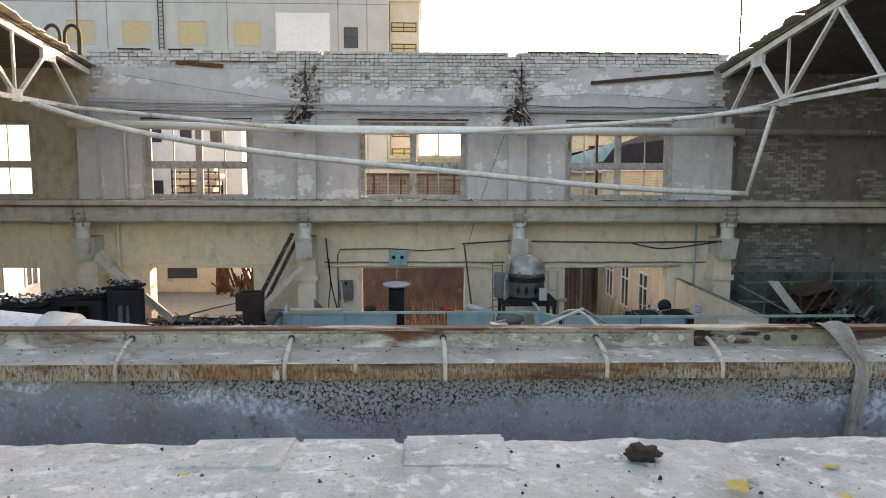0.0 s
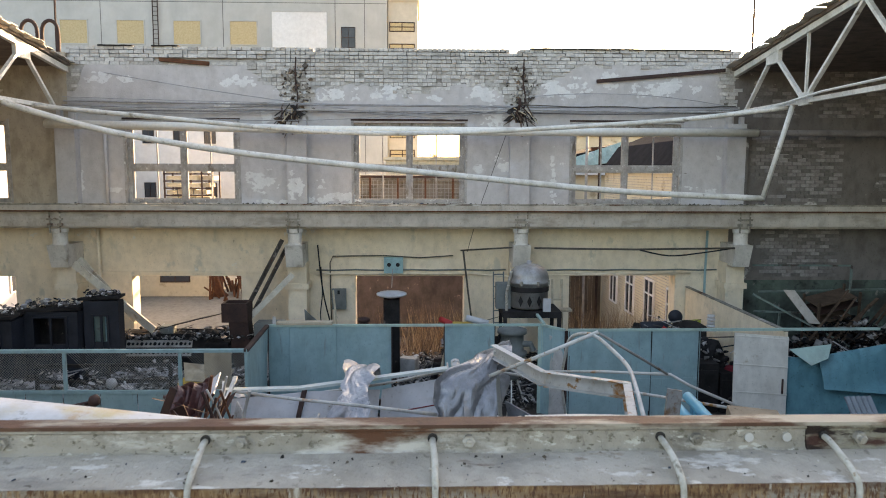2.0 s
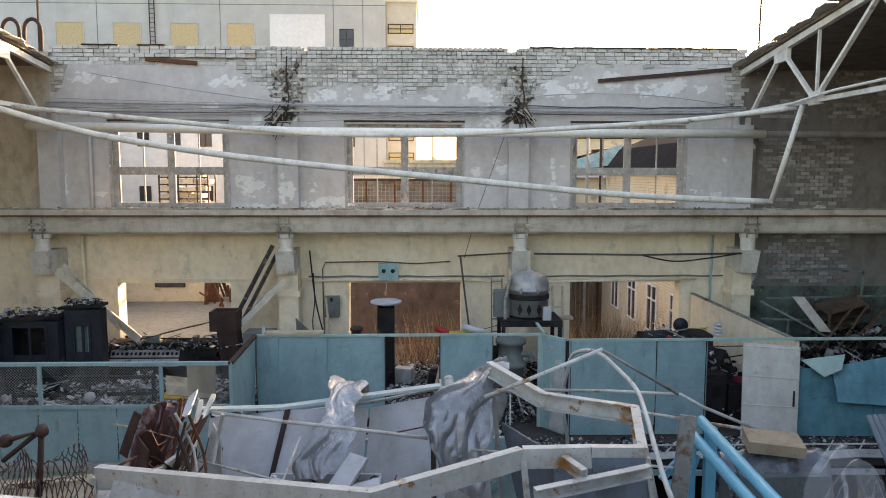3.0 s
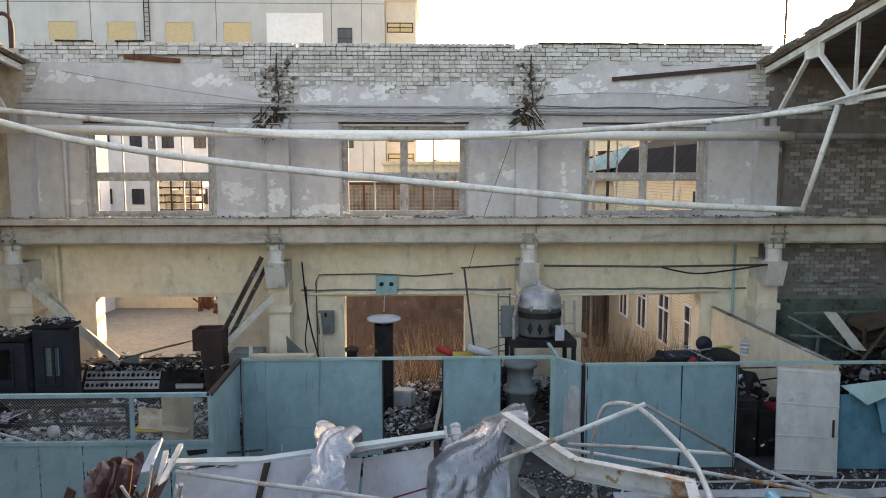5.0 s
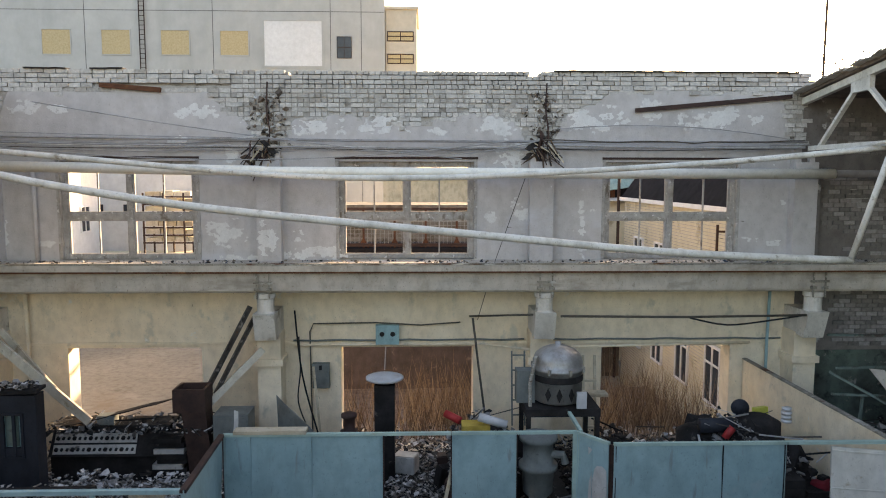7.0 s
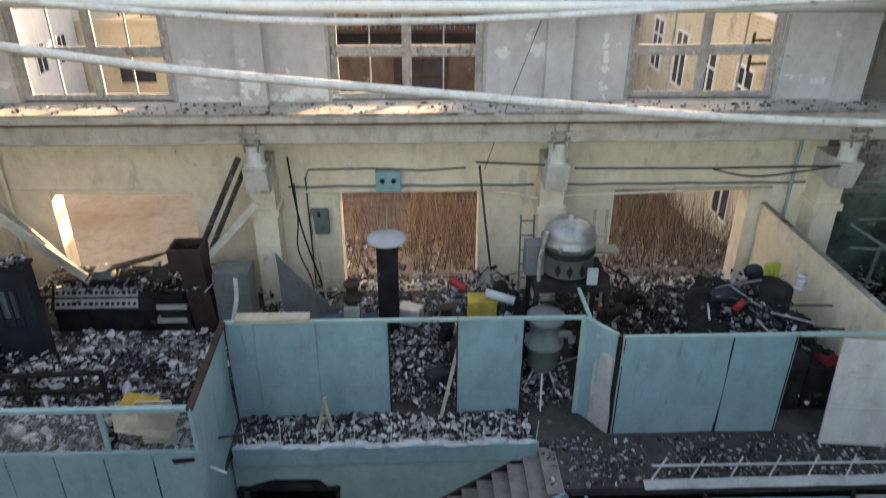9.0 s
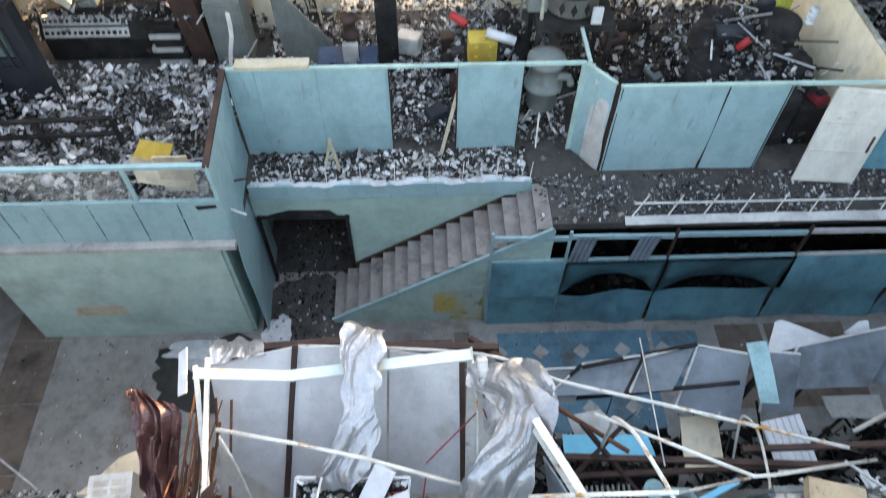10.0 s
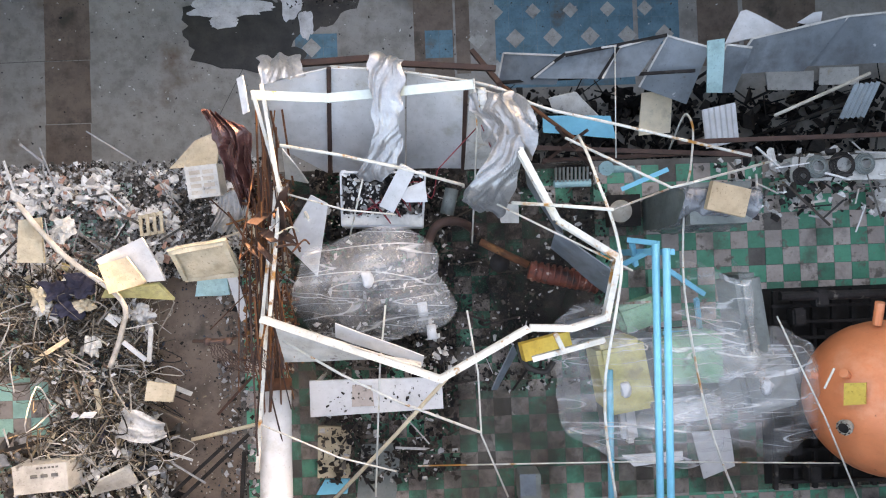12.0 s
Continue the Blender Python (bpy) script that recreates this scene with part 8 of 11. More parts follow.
# open cabinet full of ash
cab = thing("ash_cabinet", "white cabinet tipped on its back, full of ash and wire", "cabinet", (-1.60, 8.84, 2.90))
made = []
A, Bq, C, D = (Vector(v) for v in ((-2.14, 8.31, 4.25), (-0.90, 8.26, 4.25), (-0.83, 9.03, 4.80), (-2.07, 9.07, 4.80)))
dn = Vector((0, 0, -0.62))
for p, q in ((A, Bq), (Bq, C), (C, D), (D, A)):
    bm = B()
    plate(bm, p, q, q + dn, p + dn, 0.03)
    made.append(part("side", bm, m_white))
bm = B()
plate(bm, A + dn * 0.25, Bq + dn * 0.25, C + dn * 0.25, D + dn * 0.25, 0.03)
made.append(part("floor", bm, m_charred))
bm = B()
bar(bm, A.lerp(D, 0.12), Bq.lerp(C, 0.12), 0.16, 0.02)
made.append(part("front_strip", bm, m_white_dirty))
hold(cab, *made)
bm = B()
r = random.Random(41)
for _ in range(420):
    u, v = r.random(), r.uniform(0.16, 1)
    shard(bm, (A.lerp(Bq, u)).lerp(D.lerp(C, u), v) + dn * 0.18 + Vector((0, 0, r.uniform(0, 0.1))), r.uniform(0.03, 0.12), r, 0.5)
solo("cabinet_ash", bm, m_pale_rubble, "ash and plaster flakes inside the cabinet", "rubble", kind="stuff")
wires = [smooth_line([a, a + Vector((0.3, 0.1, 0.1)), a + Vector((0.5, -0.15, 0.05)), a + Vector((0.2 + 0.1 * k, 0.25, 0.15))], 5) for k, a in ((k, A.lerp(C, 0.2 + 0.12 * k)) for k in range(5))]
wires += [[(-0.65, 9.00, 5.30), (-0.07, 9.59, 5.20)], [(-0.01, 9.62, 5.20), (0.14, 9.35, 4.90)]]
for w in wires:
    bm = B()
    tube(bm, w, 0.009, 5)
    solo("red_wire", bm, m_dark_red, "loose dark red wire over the cabinet", "wire", "red wires")
bm = B()
box(bm, -0.12, 0.12, -0.38, 0.38, -0.025, 0.025, Matrix.Translation((-1.25, 8.80, 4.80)) @ Euler((0.52, 0.1, -0.5)).to_matrix().to_4x4())
solo("white_tray", bm, m_white, "white lamp tray lying on the cabinet", "lamp tray")

# foil and plastic sheets
bm = B()
crumple(bm, [((-1.54, 10.72, 5.25), (-1.06, 10.60, 5.25)), ((-1.55, 10.58, 5.46), (-1.08, 10.45, 5.48)), ((-1.56, 10.2, 5.50), (-1.10, 10.0, 5.49)), ((-1.52, 9.69, 5.38), (-1.18, 9.65, 5.36)), ((-1.60, 9.36, 5.22), (-1.13, 9.36, 5.16)), ((-1.80, 9.05, 4.98), (-1.33, 9.0, 4.92)), ((-1.80, 8.93, 4.80), (-1.45, 8.9, 4.80))], 0.075, 3.0)
solo("foil_sheet", bm, m_silver, "crumpled silver foil sheet hung over the roof pipe", "foil")
bm = B()
crumple(bm, [((-0.22, 10.02, 5.42), (0.40, 9.98, 5.70)), ((-0.16, 9.80, 5.44), (0.55, 9.80, 5.90)), ((0.02, 9.55, 5.60), (0.64, 9.52, 6.04)), ((0.12, 9.32, 5.72), (0.64, 9.22, 6.02)), ((0.20, 9.15, 5.70), (0.58, 9.00, 5.86))], 0.075, 11.0)
solo("foil_sheet", bm, m_grey_foil, "grey film sheet humped over the end of the ring beam", "foil")
bm = B()
crumple(bm, [((0.14, 9.34, 5.86), (0.56, 9.36, 5.98)), ((-0.04, 8.98, 5.86), (0.46, 9.02, 5.86)), ((-0.33, 8.66, 5.74), (0.42, 8.74, 5.60)), ((-0.30, 8.52, 5.45), (0.36, 8.50, 5.2)), ((-0.14, 8.42, 5.0), (0.24, 8.34, 4.75))], 0.07, 17.0, 12, 30)
solo("foil_sheet", bm, m_grey_foil, "grey film sheet draped from the roof pipe", "foil")
lag = thing("lagged_pipe", "short white lagged pipe end hanging by the roof pipe", "pipe", (0.02, 9.87, 5.3))
bm = B()
tube(bm, [(-0.02, 10.03, 5.63), (0.02, 9.72, 5.39)], 0.058, 16)
made = [part("lagging", bm, m_white_dirty, None, "", True)]
for f in (0.1, 0.36, 0.62, 0.88):
    bm = B()
    p, q = Vector((-0.02, 10.03, 5.63)), Vector((0.02, 9.72, 5.39))
    tube(bm, [p.lerp(q, f - 0.025), p.lerp(q, f + 0.025)], 0.064, 16)
    made.append(part("band", bm, m_frame))
bm = B()
tube(bm, [(0.021, 9.712, 5.384), (0.024, 9.69, 5.365)], 0.04, 12)
made.append(part("open_end", bm, m_charred))
hold(lag, *made)
bm = B()
cloth(bm, [((0.02, 9.85, 5.30), (0.36, 9.95, 5.50)), ((-0.02, 9.49, 5.10), (0.70, 9.71, 5.50)), ((0.15, 9.31, 4.90), (0.47, 9.41, 5.00))], 0.08, 3.0, 10, 8, 12)
solo("film_sheet", bm, m_plastic_grey, "smoky plastic film caught on the pipes", "film", smooth=True)
for cx, cy, z, rx, ry, turn, fold, peak, seed, lab in (
    (-1.68, 7.32, 4.65, 1.2, 0.85, 1.1, 0.13, 0.45, 20, "clear plastic film hung over the machines"),
    (2.55, 5.85, 4.35, 1.45, 1.4, 1.2, 0.15, 0.5, 23, "large clear plastic film over the covered machine"),
    (4.45, 5.45, 4.1, 0.9, 1.0, 2.0, 0.13, 0.45, 26, "crumpled film by the orange tank"),
    (3.35, 4.95, 3.95, 1.0, 0.55, 0.3, 0.10, 0.2, 29, "trailing end of clear film on the floor")):
    bm = B()
    film(bm, cx, cy, z, rx, ry, turn, fold, peak, seed)
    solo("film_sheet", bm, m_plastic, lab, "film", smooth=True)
bm = B()
crumple(bm, [((3.05, 7.6, 4.2), (3.25, 5.6, 4.2)), ((3.18, 7.5, 5.1), (3.33, 5.7, 4.9)), ((3.42, 7.3, 5.75), (3.55, 6.0, 5.5)), ((3.65, 7.4, 5.2), (3.9, 5.7, 5.0)), ((3.85, 7.6, 4.3), (4.4, 5.5, 4.3))], 0.11, 33.0, 10, 40)
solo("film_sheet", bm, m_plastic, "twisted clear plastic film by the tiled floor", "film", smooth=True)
bm = B()
cloth(bm, [((-4.02, 8.81, 4.30), (-3.60, 8.96, 4.40)), ((-4.10, 8.47, 4.20), (-3.58, 8.49, 4.20)), ((-4.29, 8.27, 3.90), (-3.84, 8.28, 3.90))], 0.10, 3.0, 12, 8, 34)
solo("film_sheet", bm, m_plastic_grey, "dark film hanging off the corner", "film", smooth=True)
for a, m_ in (((-1.70, 7.49, 5.20), m_white), ((1.98, 5.73, 4.90), m_white), ((4.20, 5.62, 4.60), m_white)):
    bm = B()
    lump(bm, a, 0.09, 0.12, 0.06, 3, 0.4)
    solo("wrapped_lump", bm, m_, "white wrapped lump on the film", "lump", smooth=True)

# rusty corner of the cabin
r = random.Random(51)
rc = thing("rusty_corner", "bundle of rusted angles and white posts at the cabin corner", "steel frame", (-3.58, 7.93, 2.90))
made = []
for k in range(110):
    t = r.uniform(0, 0.9)
    a = Vector((-3.19, 10.04, 5.30)).lerp(Vector((-3.19, 5.76, 5.20)), t) + Vector((r.gauss(0.02, 0.12), 0, r.uniform(-0.7, 0.05)))
    b = a + Vector((r.uniform(-0.1, 0.12) if k % 7 else r.uniform(-0.4, 0.4), -r.uniform(0.5, 2.0), r.uniform(-0.5, 0.2)))
    bm = B()
    bar(bm, a, b, r.uniform(0.010, 0.032), r.uniform(0.008, 0.02), r.uniform(-60, 60))
    made.append(part("angle", bm, (m_rust, m_dark_rust, m_rust, m_dark_rust, m_bright_rust)[k % 5]))
for a, b in (((-3.20, 10.19, 5.30), (-2.88, 8.85, 5.20)), ((-3.06, 10.26, 5.35), (-2.87, 8.76, 5.30)), ((-2.86, 8.84, 5.25), (-3.04, 7.04, 5.40)), ((-2.94, 8.85, 5.20), (-3.36, 4.83, 5.10)), ((-3.01, 8.29, 5.25), (-3.20, 6.73, 5.30))):
    bm = B()
    bar(bm, a, b, 0.05, 0.04)
    made.append(part("post", bm, m_frame))
for k in range(9):
    p = Vector((-3.05 + 0.07 * k + r.uniform(-0.08, 0.08), 8.3 + r.uniform(-0.4, 0.3), 5.2))
    lean = r.uniform(-0.25, 0.3)
    bm = B()
    tube(bm, smooth_line([p, p + Vector((lean * 0.3, 0.05, 0.25)), p + Vector((lean, r.uniform(-0.15, 0.15), r.uniform(0.4, 0.8)))], 4), r.uniform(0.012, 0.022), 6)
    made.append(part("bent_rod", bm, (m_dark_rust, m_rust, m_frame)[k % 3]))
hold(rc, *made)
heap("rust_scrap", m_rust_rubble, (-3.75, -3.0, 6.0, 9.2, 3.0), 2600, (0.02, 0.12), lambda x, y: 1.7 - 1.5 * abs(x + 3.4), "rusted flakes and broken steel round the cabin corner", seed=98, flat=0.3, sticks=14)
r = random.Random(53)
for k in range(8):
    c0 = Vector((-2.91, 8.30, 5.44)) + Vector((r.uniform(-0.3, 0.3), r.uniform(-0.5, 0.4), r.uniform(-0.35, 0.25)))
    u = Vector((r.uniform(-0.25, 0.25), r.uniform(-0.2, 0.2), r.uniform(0.1, 0.3)))
    v = Vector((r.uniform(0.04, 0.12), r.uniform(-0.15, 0.15), r.uniform(-0.08, 0.08)))
    bm = B()
    plate(bm, c0 - u - v, c0 - u + v, c0 + u + v * 0.6, c0 + u - v, 0.01, 4, 6, 0.04, 2.0, k)
    solo("torn_rust_sheet", bm, m_dark_rust, "torn rusty sheet twisted into the cabin corner", "metal sheet", "torn rusty sheets")
c00, c10, c01, c11 = (Vector(v) for v in ((-3.56, 6.30, 5.67), (-2.85, 6.40, 5.73), (-3.77, 6.70, 5.95), (-3.01, 6.70, 6.05)))
bm = B()
for a in range(26):
    for s in (-1, 1):
        run = []
        for j in range(13):
            w = j / 12
            u = (a - 4) / 18 + s * 0.24 * (w - 0.5) + 0.03 * noise.noise(Vector((a * 1.7, w * 4, s)))
            if 0 <= u <= 1:
                q = c00.lerp(c10, u).lerp(c01.lerp(c11, u), w)
                run.append(q + Vector((0, 0.15 * noise.noise(Vector((u * 3, w * 3, 5))), 0.12 * noise.noise(Vector((u * 4, w * 4, 1))))))
        if len(run) > 2:
            tube(bm, run, 0.0045, 4)
solo("rusty_net", bm, m_dark_rust, "rusted wire netting slung beside the cabin corner", "netting", kind="stuff")
kb = thing("knobbed_bar", "rusty bent bar with two round knobs", "steel bar", (-3.57, 6.80, 5.83))
made = []
bm = B()
tube(bm, [(-3.91, 6.80, 5.96), (-3.70, 6.80, 6.08), (-3.41, 6.80, 6.16), (-3.46, 6.80, 5.61)], 0.026, 8)
made.append(part("bar", bm, m_dark_rust, None, "", True))
bm = B()
tube(bm, [(-3.73, 6.80, 5.91), (-3.46, 6.82, 6.13)], 0.02, 8)
made.append(part("bar", bm, m_dark_rust, None, "", True))
for c0 in ((-3.70, 6.80, 6.08), (-3.41, 6.80, 6.16)):
    bm = B()
    lump(bm, c0, 0.055, 0.055, 0.055, 3, 0.25, 2)
    made.append(part("knob", bm, m_dark_rust, None, "", True))
hold(kb, *made)
bm = B()
cloth(bm, [((-3.98, 10.02, 5.2), (-3.62, 9.86, 5.3)), ((-3.8, 9.6, 5.25), (-3.2, 9.55, 5.55)), ((-3.78, 9.2, 4.8), (-3.36, 9.25, 4.9)), ((-3.7, 8.8, 4.5), (-3.4, 8.85, 4.55)), ((-3.66, 8.6, 4.2), (-3.42, 8.62, 4.2))], 0.13, 3.4, 6, 4, 77, 0.6)
bmesh.ops.triangulate(bm, faces=bm.faces[:])
solo("crumpled_brown_sheet", bm, m_maroon, "crumpled maroon sheet hanging at the cabin corner", "sheet")
pipe("white_duct", [(-3.15, 5.91, 4.70), (-3.15, 5.19, 4.80), (-3.09, 3.55, 5.20), (-3.09, 3.13, 5.30)], 0.23, m_white, "thick white duct lying towards the crane rail", cat="duct", seg=20)
pipe("duct_mouth", [(-3.16, 6.05, 4.66), (-3.15, 5.88, 4.70)], 0.245, m_rust, "rusted collar at the mouth of the duct", cat="collar", seg=20)

# fallen table and boards
tb = thing("fallen_table", "white laboratory table top strewn with dirt", "table", (-1.74, 5.51, 3.60))
bm = B()
plate(bm, (-2.75, 5.36, 4.10), (-0.68, 5.41, 4.10), (-0.69, 5.90, 4.15), (-2.74, 5.93, 4.15), 0.05)
a = part("table_top", bm, m_white)
made = [a]
for p in ((-2.67, 5.42, 4.05), (-0.76, 5.46, 4.05), (-2.65, 5.86, 4.05), (-0.78, 5.83, 4.05)):
    bm = B()
    bar(bm, p, (p[0], p[1], 2.9), 0.05, 0.05)
    made.append(part("leg", bm, m_frame))
hold(tb, *made)
for a, b, c, d, m_, lab in (((-2.86, 4.07, 2.95), (-2.31, 4.05, 2.95), (-2.25, 4.92, 2.96), (-2.82, 4.95, 2.96), m_wood, "brown planked crate lid"), ((-2.89, 3.79, 2.96), (-2.36, 3.79, 2.96), (-2.31, 4.04, 2.96), (-2.74, 4.04, 2.96), m_cyan, "turquoise lid"), ((-2.20, 3.69, 2.95), (-1.54, 3.63, 2.95), (-1.41, 4.59, 2.95), (-2.09, 4.62, 2.95), m_grey_box, "dark grey board")):
    bm = B()
    plate(bm, a, b, c, d, 0.1, 3, 3, 0.02)
    solo("loose_board", bm, m_, lab + " on the floor", "board")
sc = thing("small_cabinet", "small dark grey steel cabinet standing on the tiles", "cabinet", (0.76, 3.77, 2.90))
bm = B()
casing(bm, 0.36, 0.5, 0.5, Matrix.Translation((0.73, 3.85, 3.15)), 0.02)
a = part("case", bm, m_grey_box)
bm = B()
box(bm, -0.13, 0.13, -0.18, 0.18, 0.0, 0.02, Matrix.Translation((0.69, 3.93, 3.40)))
b = part("lid", bm, m_grey_sheet)
hold(sc, a, b)

bm = B()
r = random.Random(57)
for _ in range(170):
    x, y = r.uniform(-2.7, -0.72), r.uniform(5.42, 5.88)
    if noise.noise(Vector((x * 2.5, y * 2.5, 4))) > -0.15:
        shard(bm, (x, y, 4.165), 0.01 + 0.06 * r.random() ** 2, r, 0.4)
solo("table_dirt", bm, m_soot_rubble, "dark crumbs scattered over the table top", "rubble", kind="stuff")
bm = B()
plate(bm, (-2.1, 5.5, 4.163), (-1.75, 5.5, 4.163), (-1.78, 5.82, 4.168), (-2.08, 5.84, 4.168), 0.006)
solo("paper_sheet", bm, m_pink_tile, "pinkish soiled sheet of paper on the table", "paper")

# machine parts in the middle
rd = thing("red_duct", "dark red ribbed duct lying on the tiles", "duct", (1.31, 7.37, 4.10))
bm = B()
tube(bm, [(0.72, 7.52, 4.30), (1.05, 7.42, 4.30), (1.79, 7.26, 4.25)], 0.14, 16)
made = [part("shell", bm, m_red_hose, None, "", True)]
for k in range(11):
    c = Vector((0.79, 7.50, 4.30)).lerp(Vector((1.76, 7.27, 4.25)), k / 10)
    d = (Vector((1.76, 7.27, 4.25)) - Vector((0.79, 7.50, 4.30))).normalized() * 0.015
    bm = B()
    tube(bm, [c - d, c + d], 0.165, 16)
    made.append(part("ring", bm, m_red_hose, None, "", True))
for u in (0.15, 0.85):
    c = Vector((0.79, 7.50, 4.30)).lerp(Vector((1.76, 7.27, 4.25)), u)
    bm = B()
    bar(bm, c - Vector((0, 0, 0.12)), (c.x, c.y, 2.88), 0.08, 0.06)
    made.append(part("stand", bm, m_charred))
hold(rd, *made)
pipe("rusty_pipe", [(0.00, 7.99, 4.00), (0.74, 7.59, 4.10)], 0.06, m_rust, "rusty pipe leading to the red duct")
pipe("dark_drum", [(0.37, 7.64, 3.30), (0.31, 7.65, 3.90)], 0.16, m_charred, "black open pipe end on the tiles", seg=16)
pipe("elbow_pipe", [(-0.89, 7.69, 4.00), (-0.75, 8.17, 4.20), (-0.53, 8.32, 4.20), (-0.25, 8.29, 4.00), (-0.05, 8.17, 3.60)], 0.07, m_dark_rust, "brown elbow pipe beside the cabinet", True)
pipe("grey_cylinder", [(-0.41, 8.85, 3.90), (-0.51, 8.45, 3.90)], 0.11, m_grey_box, "grey gas cylinder among the wires", seg=14)
pipe("white_bottle", [(-0.95, 7.11, 4.70), (-0.93, 6.90, 4.70)], 0.07, m_white, "white plastic bottle standing in the wreck", seg=12)
pipe("white_bottle", [(-0.83, 6.76, 4.60), (-0.81, 6.55, 4.60)], 0.07, m_white, "white plastic bottle standing in the wreck", seg=12)
bm = B()
r = random.Random(61)
for _ in range(60):
    u = r.random()
    shard(bm, Vector((-0.98, 6.86, 4.20)).lerp(Vector((-0.61, 6.15, 4.20)), u) + Vector((r.uniform(-0.15, 0.15), 0, r.uniform(-0.3, 0.3))), r.uniform(0.06, 0.22), r, 0.8)
solo("pump_block", bm, m_pale_rubble, "broken pale pump block with fittings", "machine part")
yc = thing("yellow_machine", "yellow machine cover with a black hose", "machine", (1.02, 6.25, 3.40))
bm = B()
box(bm, -0.36, 0.36, -0.13, 0.13, -0.12, 0.12, Matrix.Translation((0.81, 6.43, 5.00)) @ Euler((0, 0.1, 0.2)).to_matrix().to_4x4())
a = part("cover", bm, m_yellow)
bm = B()
tube(bm, smooth_line([(0.54, 6.57, 4.90), (0.48, 6.31, 4.80), (0.59, 6.09, 4.70), (0.84, 6.01, 4.70), (0.97, 6.16, 4.70)], 5), 0.045, 8)
b = part("hose", bm, m_cable)
hold(yc, a, b)
heap("wreck_floor_dirt", m_soot_rubble, (-1.2, 2.3, 5.4, 9.2, 2.88), 4200, (0.015, 0.11), lambda x, y: 0.05 + 0.12 * noise.noise(Vector((x, y, 2))), "charred crumbs over the green tiles", seed=71, sticks=30)
heap("wreck_floor_dirt", m_soot_rubble, (-2.8, -0.4, 4.0, 9.3, 2.88), 5200, (0.02, 0.15), 0.3, "burnt scraps under the collapsed cabin", seed=72, sticks=40)

# blue pipes and frame
for a, b in (((2.23, 7.83, 5.75), (2.23, 3.41, 5.45)), ((2.34, 7.77, 5.85), (2.36, 3.42, 5.50)), ((1.88, 5.95, 4.40), (1.85, 3.76, 4.30))):
    bm = B()
    tube(bm, [a, b], 0.052, 14)
    solo("cyan_pipe", bm, m_cyan, "bright cyan painted pipe lying over the wreck", "pipe", "cyan pipes", smooth=True)
cf = thing("cyan_rack", "bent cyan steel frame below the cyan pipes", "frame", (2.85, 7.69, 3.50))
made = []
for a, b in (((2.02, 7.91, 5.20), (2.32, 7.84, 5.60)), ((1.99, 7.55, 4.90), (2.31, 7.78, 5.50)), ((2.07, 7.87, 5.20), (2.23, 7.54, 4.80)), ((2.61, 7.48, 5.00), (3.38, 7.05, 4.40)), ((3.30, 6.97, 4.30), (3.61, 6.35, 3.60)), ((2.81, 6.45, 4.20), (3.63, 6.39, 3.80)), ((2.23, 8.72, 4.20), (2.91, 8.99, 4.40))):
    bm = B()
    bar(bm, a, b, 0.07, 0.06)
    made.append(part("bar", bm, m_cyan))
for x, y, z1 in ((2.23, 7.74, 5.72), (2.42, 7.72, 5.80)):
    bm = B()
    bar(bm, (x, y, 2.88), (x, y, z1), 0.10, 0.08)
    made.append(part("post", bm, m_cyan))
hold(cf, *made)
bx = thing("tan_carton", "flat tan carton lying on a wrapped machine", "carton", (3.79, 8.52, 4.40))
bm = B()
box(bm, -0.28, 0.28, -0.2, 0.2, -0.06, 0.06, Matrix.Translation((3.4, 8.43, 5.36)) @ Euler((0.05, 0.04, -0.25)).to_matrix().to_4x4())
a = part("box", bm, m_carton)
hold(bx, a)
bm = B()
cloth(bm, [((2.85, 8.75, 4.6), (3.9, 8.68, 4.7)), ((2.82, 8.62, 5.2), (3.92, 8.55, 5.24)), ((2.82, 8.3, 5.18), (3.92, 8.22, 5.18)), ((2.85, 8.08, 4.6), (3.92, 8.05, 4.6)), ((2.85, 8.04, 3.4), (3.95, 8.0, 3.4))], 0.07, 4.0, 12, 6, 31)
solo("wrapped_machine", bm, m_dark_film, "dark grey film wrapped over a tall machine", "film", smooth=True)
bm = B()
box(bm, 2.95, 3.85, 8.1, 8.7, 2.9, 5.12)
solo("machine_cabinet", bm, m_grey_box, "grey machine cabinet under the film", "cabinet")

# pump set and disc
ps = thing("pump_set", "pale green pump manifold with rows of valves", "pump", (1.65, 9.04, 3.20))
made = []
bm = B()
tube(bm, [(1.23, 8.87, 3.90), (1.82, 8.87, 3.90)], 0.06, 10)
made.append(part("manifold", bm, m_box_teal))
for k in range(9):
    bm = B()
    p = Vector((1.25, 8.90, 3.95)).lerp(Vector((1.76, 8.90, 3.95)), k / 8)
    tube(bm, [p, p + Vector((0, 0.22, 0.05))], 0.018, 6)
    made.append(part("valve", bm, m_grey_box))
bm = B()
tube(bm, [(2.01, 9.11, 3.70), (2.57, 9.09, 3.70), (2.69, 8.89, 3.60)], 0.06, 10)
made.append(part("elbow", bm, m_box_teal))
bm = B()
tube(bm, [(2.16, 9.13, 3.60), (2.10, 9.10, 3.85)], 0.12, 14)
made.append(part("flange", bm, m_box_teal))
hold(ps, *made)
pipe("grey_disc", [(2.48, 8.44, 3.20), (2.45, 8.43, 3.30)], 0.19, m_concrete, "round grey lid on a dark base", seg=20)
bm = B()
box(bm, -0.27, 0.27, -0.27, 0.27, 0, 0.28, Matrix.Translation((2.56, 8.45, 2.90)))
solo("disc_base", bm, m_charred, "dark square base under the grey lid", "base")
